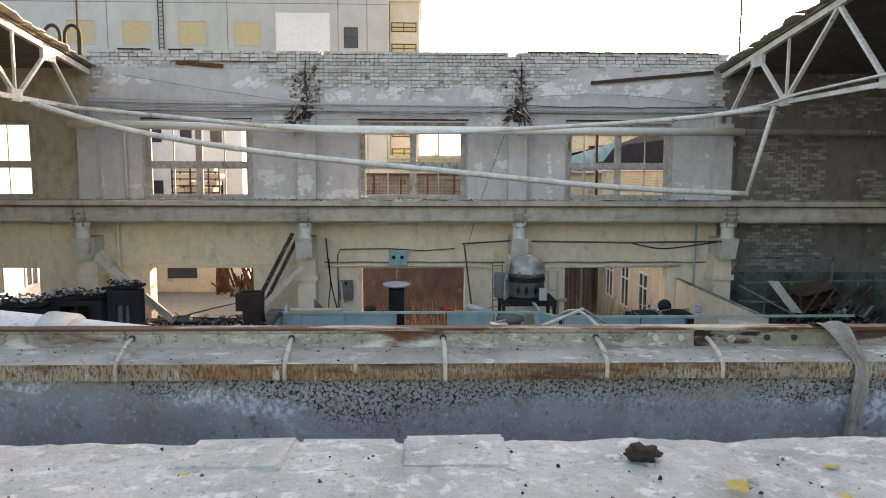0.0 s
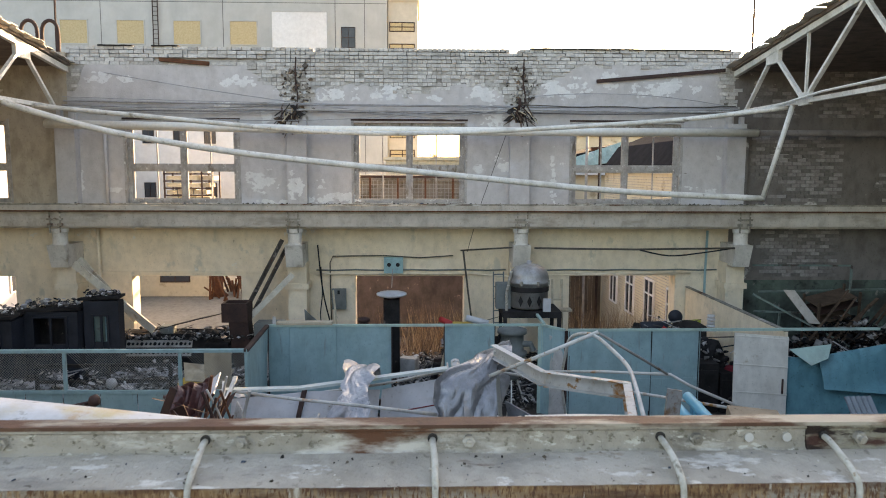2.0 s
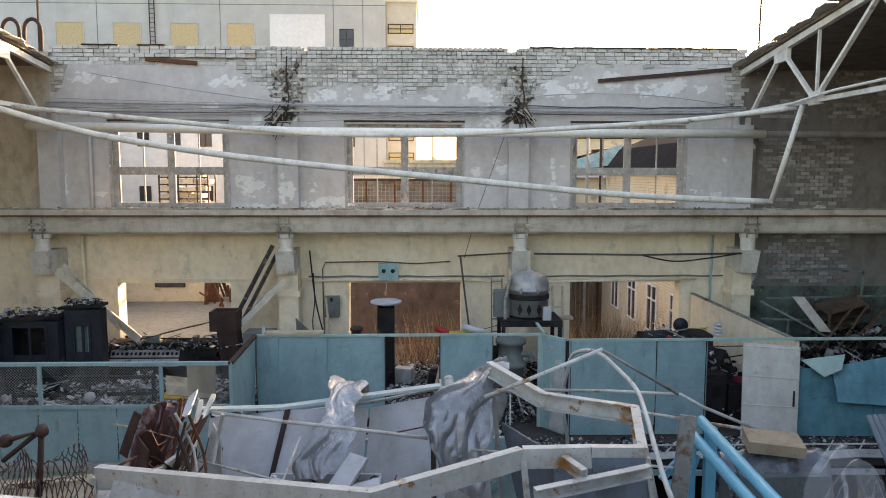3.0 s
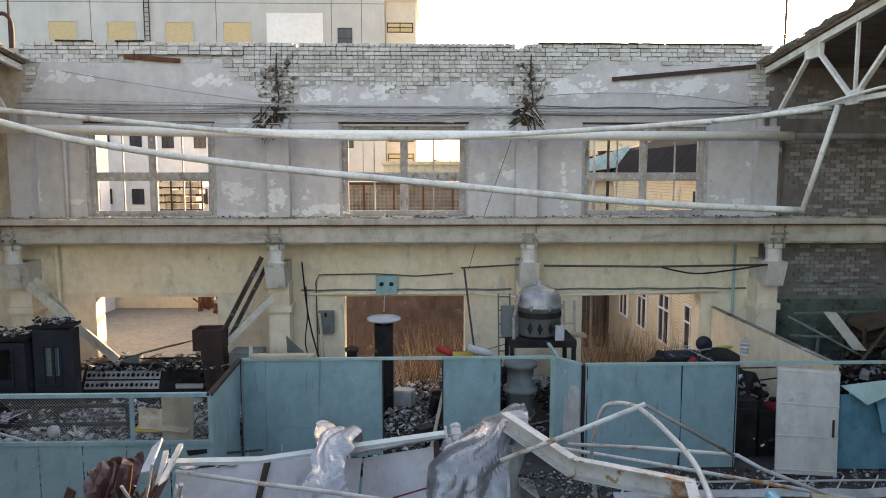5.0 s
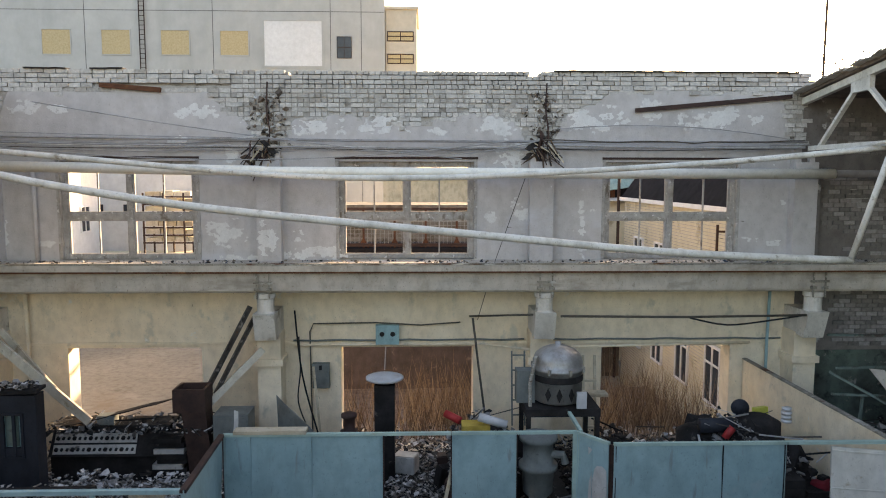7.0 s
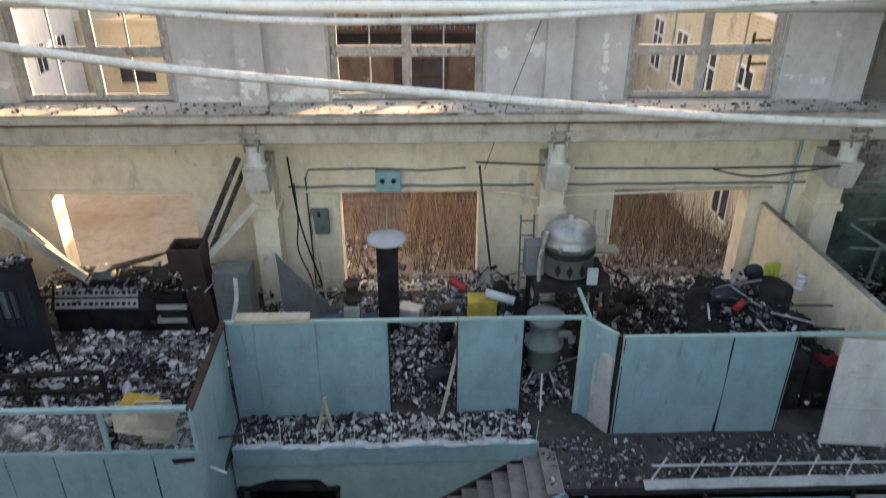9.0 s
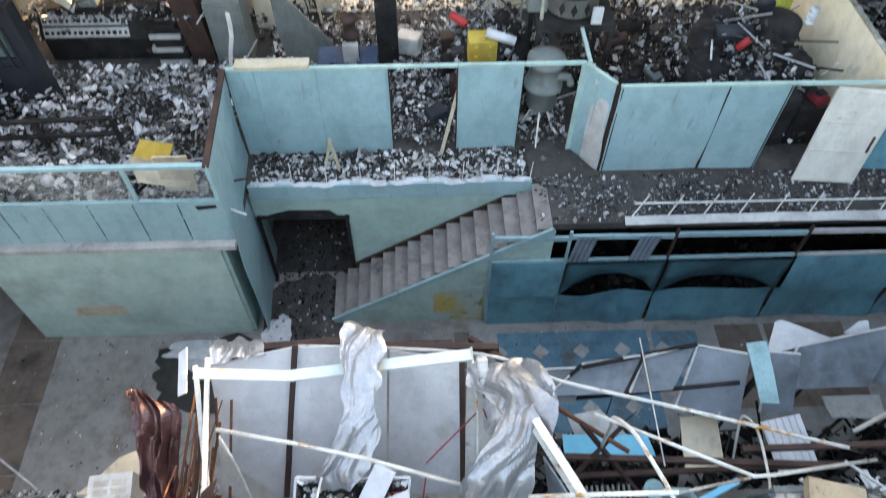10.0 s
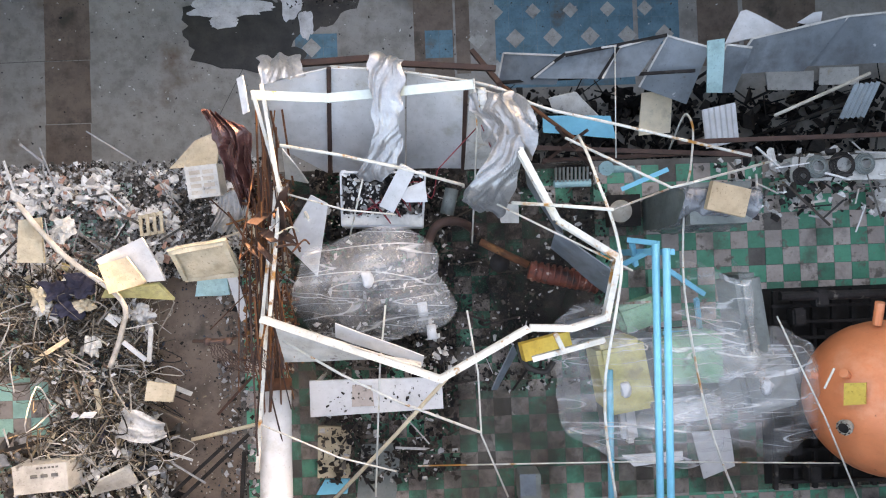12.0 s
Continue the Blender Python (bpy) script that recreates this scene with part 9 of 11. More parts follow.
# bench with coils
bn = thing("coil_bench", "grey bench carrying cable coils", "bench", (6.42, 9.15, 2.90))
made = []
bm = B()
plate(bm, (5.15, 8.79, 3.75), (6.73, 8.77, 3.75), (6.75, 9.20, 3.75), (5.17, 9.18, 3.75), 0.08)
made.append(part("bench_top", bm, m_white_dirty))
for p in ((5.23, 8.83, 3.70), (6.69, 8.81, 3.70), (6.71, 9.17, 3.70), (5.24, 9.16, 3.70)):
    bm = B()
    bar(bm, p, (p[0], p[1], 2.9), 0.06, 0.06)
    made.append(part("leg", bm, m_frame))
hold(bn, *made)
for k, (c, rr) in enumerate((((5.53, 9.01, 3.85), 0.17), ((5.95, 9.02, 3.85), 0.2), ((6.32, 9.03, 3.85), 0.16), ((5.27, 8.86, 3.86), 0.13))):
    bm = B()
    for t in range(3):
        tube(bm, [(c[0] + (rr - 0.03 * t) * math.cos(i * 0.42), c[1] + (rr - 0.03 * t) * math.sin(i * 0.42), c[2] + 0.03 * t) for i in range(16)], 0.022, 6)
    solo("cable_coil", bm, m_charred if k % 2 else m_grey_box, "coil of dark cable on the bench", "coil", "cable coils")
heap("bench_scrap", m_pale_rubble, (4.0, 7.5, 8.2, 9.3, 2.9), 420, (0.05, 0.25), 0.85, "fittings and scrap by the bench", seed=81, flat=0.6, sticks=30)

# orange vessel
ov = thing("orange_tank", "large orange domed pressure tank with fittings", "tank", (7.24, 5.01, 2.90))
cx, cy, cz = (6.33, 5.28, 4.15)
made = []
bm = B()
prof = [(0.02, -1.22)] + [(1.22 * math.sin(a), -1.22 * math.cos(a)) for a in (math.pi / 2 * k / 12 for k in range(1, 13))] + [(1.22, 0.9), (1.22, 2.6)]
rings = [[bm.verts.new((cx + h, cy + q * math.cos(2 * math.pi * k / 40), cz + q * math.sin(2 * math.pi * k / 40))) for k in range(40)] for q, h in prof]
for a, b in zip(rings, rings[1:]):
    for k in range(40):
        bm.faces.new((a[k], a[(k + 1) % 40], b[(k + 1) % 40], b[k]))
bm.faces.new(rings[-1])
bm.faces.new(rings[0][::-1])
bmesh.ops.recalc_face_normals(bm, faces=bm.faces)
made.append(part("shell", bm, m_orange, None, "", True))
for ex, ey, ez, rr in ((-0.9, 0.46, 0.55, 0.05), (-0.95, -0.22, 0.59, 0.085), (-1.2, 0.42, 0.05, 0.055)):
    bm = B()
    n = Vector((ex, ey, ez)).normalized()
    c = Vector((cx, cy, cz))
    tube(bm, [c + n * 1.15, c + n * 1.32], rr, 14)
    tube(bm, [c + n * 1.30, c + n * 1.35], rr * 1.35, 14)
    made.append(part("nozzle", bm, m_rail if ey < 0 else m_orange))
    if ey < 0:
        bm = B()
        tube(bm, [c + n * 1.345, c + n * 1.358], rr * 0.9, 14)
        made.append(part("bore", bm, m_charred))
        for k in range(8):
            s_, u_ = frame_of(n)
            p = c + n * 1.35 + (s_ * math.cos(k * 0.785) + u_ * math.sin(k * 0.785)) * rr * 1.13
            bm = B()
            tube(bm, [p, p + n * 0.02], 0.012, 6)
            made.append(part("bolt", bm, m_dark_rust))
bm = B()
tube(bm, [(cx - 0.3, cy + 1.2, cz + 0.3), (cx - 0.3, cy + 1.55, cz + 0.4)], 0.07, 12)
made.append(part("nozzle", bm, m_orange))
bm = B()
plate(bm, (5.23, 5.35, 4.84), (5.42, 5.41, 5.07), (5.44, 5.72, 5.07), (5.25, 5.68, 4.84), 0.03)
made.append(part("plate", bm, m_yellow, None, "yellow square plate"))
bm = B()
tube(bm, [(5.03, 5.93, 4.98), (4.94, 5.62, 4.86)], 0.016, 8)
made.append(part("lever", bm, m_pipe))
for hx in (0.02, 1.4):
    bm = B()
    tube(bm, [(cx + hx, cy + 1.222 * math.cos(k * math.pi / 20), cz + 1.222 * math.sin(k * math.pi / 20)) for k in range(41)], 0.012, 6)
    made.append(part("weld_seam", bm, m_orange))
for x in (cx - 0.5, cx + 1.2):
    bm = B()
    box(bm, x, x + 0.2, cy - 1.0, cy + 1.0, 2.9, 3.35)
    made.append(part("saddle", bm, m_charred))
hold(ov, *made)
gf = thing("dark_grating", "black steel skid of pipes and grating by the tank", "skid", (5.99, 6.48, 2.90))
made = []
for k in range(12):
    bm = B()
    bar(bm, Vector((4.95, 6.72, 3.30)) + Vector((0.03 * (k % 3), -0.27 * k, 0)), Vector((6.93, 6.70, 3.30)) + Vector((0.2, -0.27 * k, 0)), 0.05, 0.07)
    made.append(part("bar", bm, m_charred))
for k in range(7):
    bm = B()
    bar(bm, Vector((5.06, 6.97, 3.20)) + Vector((0.34 * k, 0, 0)), Vector((4.94, 3.6, 3.20)) + Vector((0.34 * k, 0, 0)), 0.07, 0.08)
    made.append(part("bearer", bm, m_charred))
bm = B()
tube(bm, [(5.01, 6.90, 3.50), (6.81, 6.88, 3.50)], 0.08, 10)
made.append(part("pipe", bm, m_charred))
# thin black sheet laid under the whole grating
bm = B()
plate(bm, (4.9, 3.6, 2.9), (7.4, 3.6, 2.9), (7.4, 7.0, 2.9), (4.9, 7.0, 2.9), 0.012)
made.append(part("drip_tray", bm, m_black_fill))
for x, y in ((5.3, 6.55), (5.7, 6.85), (5.15, 4.4), (5.45, 3.95)):
    bm = B()
    casing(bm, 0.22, 0.3, 0.25, Matrix.Translation((x, y, 3.45)), 0.03)
    made.append(part("junction_box", bm, m_charred))
hold(gf, *made)
cm = thing("covered_machine", "machine with green, yellow and white covers under clear film", "machine", (3.26, 5.70, 2.90))
made = []
for nm, c0, sx, sy, sz, rz, m_ in (("base", (3.24, 5.66, 3.25), 2.6, 1.4, 0.7, 0.1, m_grey_box), ("cover", (2.14, 5.82, 3.95), 0.75, 1.1, 0.9, 0.15, m_machine_yellow), ("cover", (3.26, 6.05, 3.90), 0.9, 0.8, 0.8, 0.0, m_machine_green), ("cover", (2.57, 6.73, 3.70), 0.8, 0.45, 0.5, 0.3, m_machine_green), ("cover", (3.26, 5.20, 3.80), 1.0, 0.4, 0.5, 0.1, m_white), ("column", (4.15, 6.64, 4.00), 0.4, 1.4, 0.9, 0.12, m_grey_box), ("column", (2.31, 4.99, 3.70), 0.25, 0.7, 0.3, 0.1, m_white), ("base", (4.71, 5.43, 3.40), 0.9, 0.8, 0.6, 0.2, m_grey_box)):
    bm = B()
    casing(bm, sx, sy, sz, Matrix.Translation(c0) @ Euler((0, 0, rz)).to_matrix().to_4x4(), 0.08)
    made.append(part(nm, bm, m_))
hold(cm, *made)

# left rubble on the upper floor
heap("rubble_bed", m_char_rubble, (-9.5, -3.4, 7.6, 9.6, 2.88), 17000, (0.012, 0.10), lambda x, y: 0.45 + 0.35 * noise.noise(Vector((x * 0.9, y * 0.9, 1))) - 0.35 * max(0, y - 9.2), "white plaster and charred flakes spilt at the platform edge", seed=91, sticks=60)
def west_pile(x, y):
    edge = 0.3 * noise.noise(Vector((x * 1.5, y * 1.5, 4)))
    if x > -5.45 + edge or (x < -7.2 + edge and 4.7 < y < 6.05 + edge):
        return -1
    return 0.15 + 0.45 * max(0, 1 - ((x + 6.5) / 1.6) ** 2) + 0.3 * noise.noise(Vector((x, y, 4)))


heap("rubble_bed", m_brown_rubble, (-9.5, -5.0, 3.8, 7.8, 2.89), 12000, (0.015, 0.16), west_pile, "brown tangled rubble heap on the tiles", seed=92, sticks=40)
heap("heap_scraps", m_flake_rubble, (-9.0, -5.2, 4.0, 7.7, 3.0), 330, (0.08, 0.3), lambda x, y: west_pile(x, y) * 1.3 if west_pile(x, y) > 0 else -1, "torn white scraps lying on the brown heap", seed=97, flat=0.12)
heap("heap_scraps", m_beige_rubble, (-9.2, -5.3, 4.0, 7.9, 2.95), 900, (0.03, 0.22), lambda x, y: west_pile(x, y) * 1.25 if west_pile(x, y) > 0 else -1, "beige and brown scraps of board on the heap", seed=99, flat=0.15, sticks=20)
heap("edge_flakes", m_white_flakes, (-9.3, -3.7, 7.7, 9.4, 3.0), 7500, (0.03, 0.24), lambda x, y: 0.36 + 0.35 * noise.noise(Vector((x * 0.9, y * 0.9, 1))), "larger white plaster flakes at the platform edge", seed=100, flat=0.14, cluster=0.0)
heap("aisle_dirt", m_brown_rubble, (-5.8, -3.6, 3.8, 7.6, 2.885), 1500, (0.008, 0.06), 0.01, "trodden dirt in the aisle", seed=93)
heap("corner_dirt", m_char_rubble, (-4.5, -3.3, 3.8, 7.6, 2.885), 900, (0.02, 0.14), 0.08, "charred crumbs below the cabin corner", seed=94)
bm = B()
r = random.Random(95)
for _ in range(560):
    x, y = r.gauss(-6.6, 0.95), r.uniform(4.4, 7.7)
    if x > -5.4 or (x < -7.2 and y < 6.0):
        continue
    p = Vector((x, y, 3.35 + r.uniform(0, 0.4)))
    tube(bm, smooth_line([p] + [p + Vector((r.uniform(-0.6, 0.6), r.uniform(-0.5, 0.5), r.uniform(-0.25, 0.2))) for _ in range(3)], 4), r.uniform(0.004, 0.012), 5)
solo("wire_tangle", bm, m_tangle, "tangle of stripped cables and stalks on the heap", "cables", kind="stuff")
aisle = B()
box(aisle, -5.75, -4.15, 3.3, 7.75, 2.86, 2.884)
solo("aisle_floor", aisle, m_brown_floor, "bare brownish floor strip between the heaps", "floor", kind="structure")
for a, b, c, d, m_, lab in (
    ((-4.51, 7.58, 4.50), (-3.61, 7.63, 4.55), (-3.66, 8.16, 5.20), (-4.48, 8.03, 5.20), m_tan, "tan upholstered board with a rim"),
    ((-5.64, 7.53, 4.20), (-4.87, 7.58, 4.20), (-5.14, 8.24, 4.40), (-5.89, 7.93, 4.30), m_white, "white folded sheet on the heap"),
    ((-5.69, 7.40, 4.30), (-5.11, 7.55, 4.35), (-5.38, 7.95, 4.40), (-5.83, 7.84, 4.35), m_tan, "tan cushion on the heap"),
    ((-5.96, 7.35, 4.00), (-4.82, 7.28, 4.00), (-5.00, 7.50, 4.20), (-5.77, 7.53, 4.20), m_machine_yellow, "dull yellow-green strip of sheet"),
    ((-4.49, 7.30, 4.05), (-3.94, 7.32, 4.05), (-3.96, 7.61, 4.15), (-4.41, 7.56, 4.15), m_box_teal, "turquoise box face under the board"),
    ((-7.19, 7.93, 4.10), (-6.76, 7.91, 4.10), (-6.75, 8.61, 4.20), (-7.07, 8.58, 4.20), m_wood, "brown crate side among the rubble"),
    ((-5.02, 9.38, 3.50), (-4.23, 9.44, 3.50), (-4.13, 9.99, 3.55), (-4.57, 9.82, 3.55), m_tan, "cream foam block at the platform edge"),
    ((-6.42, 4.13, 3.60), (-5.64, 4.35, 3.60), (-5.69, 4.68, 3.80), (-6.18, 4.44, 3.80), m_white_dirty, "torn white sheet on the heap"),
    ((-5.37, 5.69, 3.90), (-4.95, 5.64, 3.90), (-4.88, 5.91, 3.90), (-5.32, 5.99, 3.90), m_tan, "pale yellow switch panel"),
):
    bm = B()
    plate(bm, a, b, c, d, 0.05, 4, 4, 0.06, 2.0, len(lab))
    board = solo("debris_board", bm, m_, lab, "board")
    if "rim" in lab:
        a, b, c, d = (Vector(v) for v in (a, b, c, d))
        mid = (a + b + c + d) / 4
        up = (b - a).cross(d - a).normalized() * 0.045
        for p, q in ((a, b), (b, c), (c, d), (d, a)):
            bm = B()
            bar(bm, p.lerp(mid, 0.12) + up, q.lerp(mid, 0.12) + up, 0.07, 0.03)
            hold(board, part("rim", bm, m_wood))
bm = B()
cloth(bm, [((-5.97, 5.08, 3.72), (-5.85, 5.50, 3.72)), ((-5.63, 5.04, 3.86), (-5.55, 5.55, 3.90)), ((-5.38, 4.99, 3.84), (-5.30, 5.40, 3.86)), ((-5.14, 5.05, 3.66), (-5.20, 5.30, 3.66))], 0.09, 3.0, 6, 5, 61)
solo("torn_sack", bm, m_sack, "crumpled pale plastic sack on the heap", "sack", smooth=True)
for k, (c0, sx, sy, sz, m_, lab) in enumerate((((-6.75, 7.46, 3.80), 0.24, 0.15, 0.12, m_navy, "dark blue rag on the heap"), ((-6.37, 7.54, 3.85), 0.2, 0.2, 0.13, m_navy, "dark blue rag on the heap"), ((-6.59, 7.18, 3.75), 0.26, 0.14, 0.1, m_navy, "dark blue rag on the heap"), ((-7.00, 7.38, 3.80), 0.14, 0.2, 0.1, m_tan, "lump of yellow foam"), ((-6.32, 7.22, 3.80), 0.12, 0.1, 0.1, m_tan, "lump of yellow foam"), ((-5.45, 7.05, 3.75), 0.17, 0.13, 0.12, m_sack, "crumpled scrap of plastic"), ((-6.99, 7.18, 3.80), 0.12, 0.1, 0.1, m_white_dirty, "lump of white plaster"), ((-6.23, 6.57, 3.75), 0.1, 0.17, 0.1, m_white_dirty, "lump of white plaster"), ((-6.53, 8.44, 4.00), 0.16, 0.16, 0.12, m_white_dirty, "lump of white plaster"), ((-6.21, 5.12, 3.50), 0.1, 0.16, 0.14, m_navy, "dark blue rag on the heap"))):
    bm = B()
    lump(bm, c0, sx, sy, sz, k + 3, 0.9, 3)
    solo("rag" if "rag" in lab else "scrap_lump", bm, m_, lab, "debris", "lumps on the heap")
pl = thing("slatted_crate", "small wooden slatted crate in the rubble", "crate", (-5.28, 8.45, 3.60))
made = []
for k in range(4):
    bm = B()
    bar(bm, Vector((-5.45, 8.29, 3.62)).lerp(Vector((-5.12, 8.34, 3.62)), k / 3), Vector((-5.44, 8.62, 3.70)).lerp(Vector((-5.11, 8.68, 3.70)), k / 3), 0.05, 0.025)
    made.append(part("slat", bm, m_wood))
for a, b in (((-5.47, 8.59, 3.66), (-5.11, 8.65, 3.66)), ((-5.47, 8.31, 3.59), (-5.11, 8.35, 3.59))):
    bm = B()
    bar(bm, a, b, 0.05, 0.05)
    made.append(part("rail", bm, m_wood))
hold(pl, *made)
for a, b, m_ in (((-5.65, 6.63, 4.00), (-5.34, 6.32, 3.90), m_white), ((-5.24, 6.83, 3.90), (-5.33, 6.28, 3.80), m_white_dirty), ((-5.24, 5.99, 3.80), (-4.74, 5.70, 3.60), m_white_dirty), ((-6.18, 5.87, 3.80), (-6.20, 5.38, 3.60), m_wood), ((-7.14, 6.36, 3.80), (-6.60, 6.69, 3.80), m_wood), ((-6.73, 4.26, 3.50), (-5.81, 4.74, 3.60), m_white_dirty)):
    bm = B()
    bar(bm, a, b, 0.07, 0.03)
    solo("broken_lath", bm, m_, "pale broken lath on the heap", "lath", "broken laths")
hs = thing("white_housing", "white louvred appliance housing on the rubble edge", "appliance", (-4.42, 9.15, 3.50))
bm = B()
P0 = Matrix.Translation((-4.18, 9.06, 4.30)) @ Euler((0.1, 0, 0.08)).to_matrix().to_4x4()
box(bm, -0.24, 0.24, -0.24, 0.24, -0.2, 0.2, P0)
made = [part("case", bm, m_white_dirty)]
for i in range(2):
    for j in range(4):
        bm = B()
        box(bm, -0.18 + 0.2 * i, -0.02 + 0.2 * i, -0.19 + 0.1 * j, -0.13 + 0.1 * j, 0.2, 0.206, P0)
        made.append(part("vent", bm, m_concrete))
hold(hs, *made)
gb = thing("grey_instrument", "grey instrument box with three knobs and worn marking", "instrument", (-7.24, 4.38, 3.30))
P0 = Matrix.Translation((-6.98, 4.56, 3.80)) @ Euler((0, 0, 0.06)).to_matrix().to_4x4()
bm = B()
box(bm, -0.42, 0.42, -0.22, 0.22, -0.25, 0.22, P0)
made = [part("case", bm, m_white_dirty)]
for k in range(3):
    bm = B()
    box(bm, -0.14 + 0.16 * k, -0.04 + 0.16 * k, 0.02, 0.07, 0.22, 0.24, P0)
    made.append(part("knob", bm, m_label))
bm = B()
for k in range(6):
    box(bm, -0.05 + 0.06 * k, -0.01 + 0.06 * k, 0.15, 0.18, 0.22, 0.224, P0)
made.append(part("marking", bm, m_label))
bm = B()
box(bm, -0.4, 0.4, -0.235, -0.22, -0.2, 0.12, P0)
made.append(part("front", bm, m_charred))
hold(gb, *made)
bm = B()
tube(bm, smooth_line([(-7.05, 8.83, 4.30), (-6.39, 8.03, 4.30), (-5.57, 7.30, 4.20), (-5.67, 6.77, 4.00), (-5.95, 6.22, 3.80)], 5), 0.042, 8)
solo("bent_pipe", bm, m_concrete, "dusty bent pipe over the rubble", "pipe", smooth=True)
for a, b in (((-5.26, 3.98, 3.30), (-4.35, 4.76, 3.30)), ((-5.08, 3.91, 3.30), (-3.90, 4.96, 3.40)), ((-4.05, 3.89, 3.40), (-3.98, 4.68, 3.40)), ((-7.83, 4.90, 3.60), (-6.84, 5.13, 3.60)), ((-7.36, 4.67, 3.50), (-6.71, 5.10, 3.50))):
    bm = B()
    bar(bm, a, b, 0.06, 0.05)
    solo("dark_bar", bm, m_charred, "charred steel bar lying in the rubble", "steel bar", "charred bars")
heap("shelf_scrap", m_char_rubble, (-8.0, -5.2, 3.6, 5.0, 2.9), 600, (0.06, 0.3), 0.5, "charred machine scrap by the grey instrument", seed=96, flat=0.7, sticks=30)

# toppled facade sheets along the platform edge
ft = thing("toppled_front", "grey-blue facade sheets toppled outwards into the corridor", "facade", (4.38, 11.54, 1.00))
made = []
for k, (a, b, c, d) in enumerate((
    ((0.56, 10.91, 2.20), (1.58, 10.78, 2.60), (1.70, 11.20, 2.90), (0.67, 11.42, 2.40)),
    ((1.18, 10.91, 2.60), (2.27, 10.78, 2.90), (2.57, 11.32, 3.00), (1.70, 11.25, 2.90)),
    ((2.33, 10.78, 2.90), (2.97, 10.81, 2.90), (3.47, 11.49, 3.00), (2.62, 11.29, 3.00)),
    ((3.06, 10.68, 2.60), (3.91, 10.35, 2.60), (4.12, 11.18, 3.20), (3.47, 11.46, 3.00)),
    ((4.28, 10.54, 2.60), (4.79, 10.52, 2.60), (4.85, 11.16, 3.20), (4.42, 11.22, 3.20)),
    ((4.66, 10.86, 2.70), (5.99, 10.87, 2.70), (6.67, 11.71, 3.00), (4.91, 11.34, 3.10)),
    ((6.05, 10.96, 2.60), (7.92, 10.99, 2.60), (7.68, 11.78, 3.00), (6.67, 11.71, 3.00)))):
    bm = B()
    plate(bm, a, b, c, d, 0.012, 9, 7, 0.07, 1.3, k)
    made.append(part("sheet", bm, m_front_sheet))
    bm = B()
    for p, q in ((d, c), (a, d)):
        bar(bm, Vector(p) + Vector((0, 0, 0.03)), Vector(q) + Vector((0, 0, 0.03)), 0.035, 0.02)
    made.append(part("bent_edge", bm, m_white_dirty, None, "bare pale bent edge"))
for a, b in (((0.55, 10.92, 2.30), (3.94, 10.85, 3.00)), ((1.69, 11.20, 2.95), (3.45, 11.47, 3.05)), ((2.27, 10.78, 2.90), (2.60, 11.28, 3.05)), ((1.15, 10.92, 2.50), (1.69, 11.23, 2.95))):
    bm = B()
    bar(bm, a, b, 0.05, 0.05)
    made.append(part("edge_bar", bm, m_charred))
hold(ft, *made)
for a, b, c, d, m_, lab in (
    ((4.48, 11.30, 3.00), (5.61, 11.49, 3.00), (4.92, 11.90, 2.90), (4.82, 11.88, 2.90), m_white, "torn white sheet corner"),
    ((4.00, 10.39, 3.30), (4.27, 10.38, 3.30), (4.26, 11.25, 3.50), (3.97, 11.22, 3.50), m_box_teal, "narrow pale turquoise panel standing askew"),
    ((5.82, 11.67, 2.90), (6.22, 11.56, 2.90), (6.22, 11.82, 3.00), (6.07, 11.81, 3.00), m_white, "white torn scrap of sheet"),
    ((5.76, 10.71, 1.90), (6.63, 10.68, 1.90), (6.59, 11.03, 2.00), (5.67, 11.03, 2.00), m_white_dirty, "stained white panel in the gap"),
    ((6.74, 10.78, 1.90), (7.51, 10.76, 1.90), (7.46, 11.08, 2.00), (6.70, 11.08, 2.00), m_white_dirty, "stained pale panel in the gap"),
    ((1.25, 9.88, 2.90), (2.53, 9.73, 2.90), (2.42, 10.11, 3.00), (1.24, 10.15, 3.00), m_cyan, "blue sheet lying at the edge"),
    ((3.21, 9.91, 2.00), (3.80, 9.95, 2.00), (3.81, 10.70, 2.20), (3.23, 10.67, 2.20), m_plaster_low, "tipped pale cabinet in the gap"),
    ((1.51, 10.27, 2.60), (2.32, 10.20, 2.60), (1.89, 10.57, 2.80), (1.39, 10.49, 2.80), m_white_dirty, "dirty white cover at the edge"),
):
    bm = B()
    plate(bm, a, b, c, d, 0.03, 5, 5, 0.06, 1.4, len(lab))
    sheet = solo("fallen_sheet", bm, m_, lab, "panel")
    mid = (Vector(a) + Vector(b) + Vector(c) + Vector(d)) / 4
    bm = B()
    bar(bm, mid - Vector((0, 0, 0.05)), (mid.x, mid.y, 2.87 if mid.y < 9.3 else 0.0), 0.04, 0.04)
    hold(sheet, part("prop", bm, m_charred))
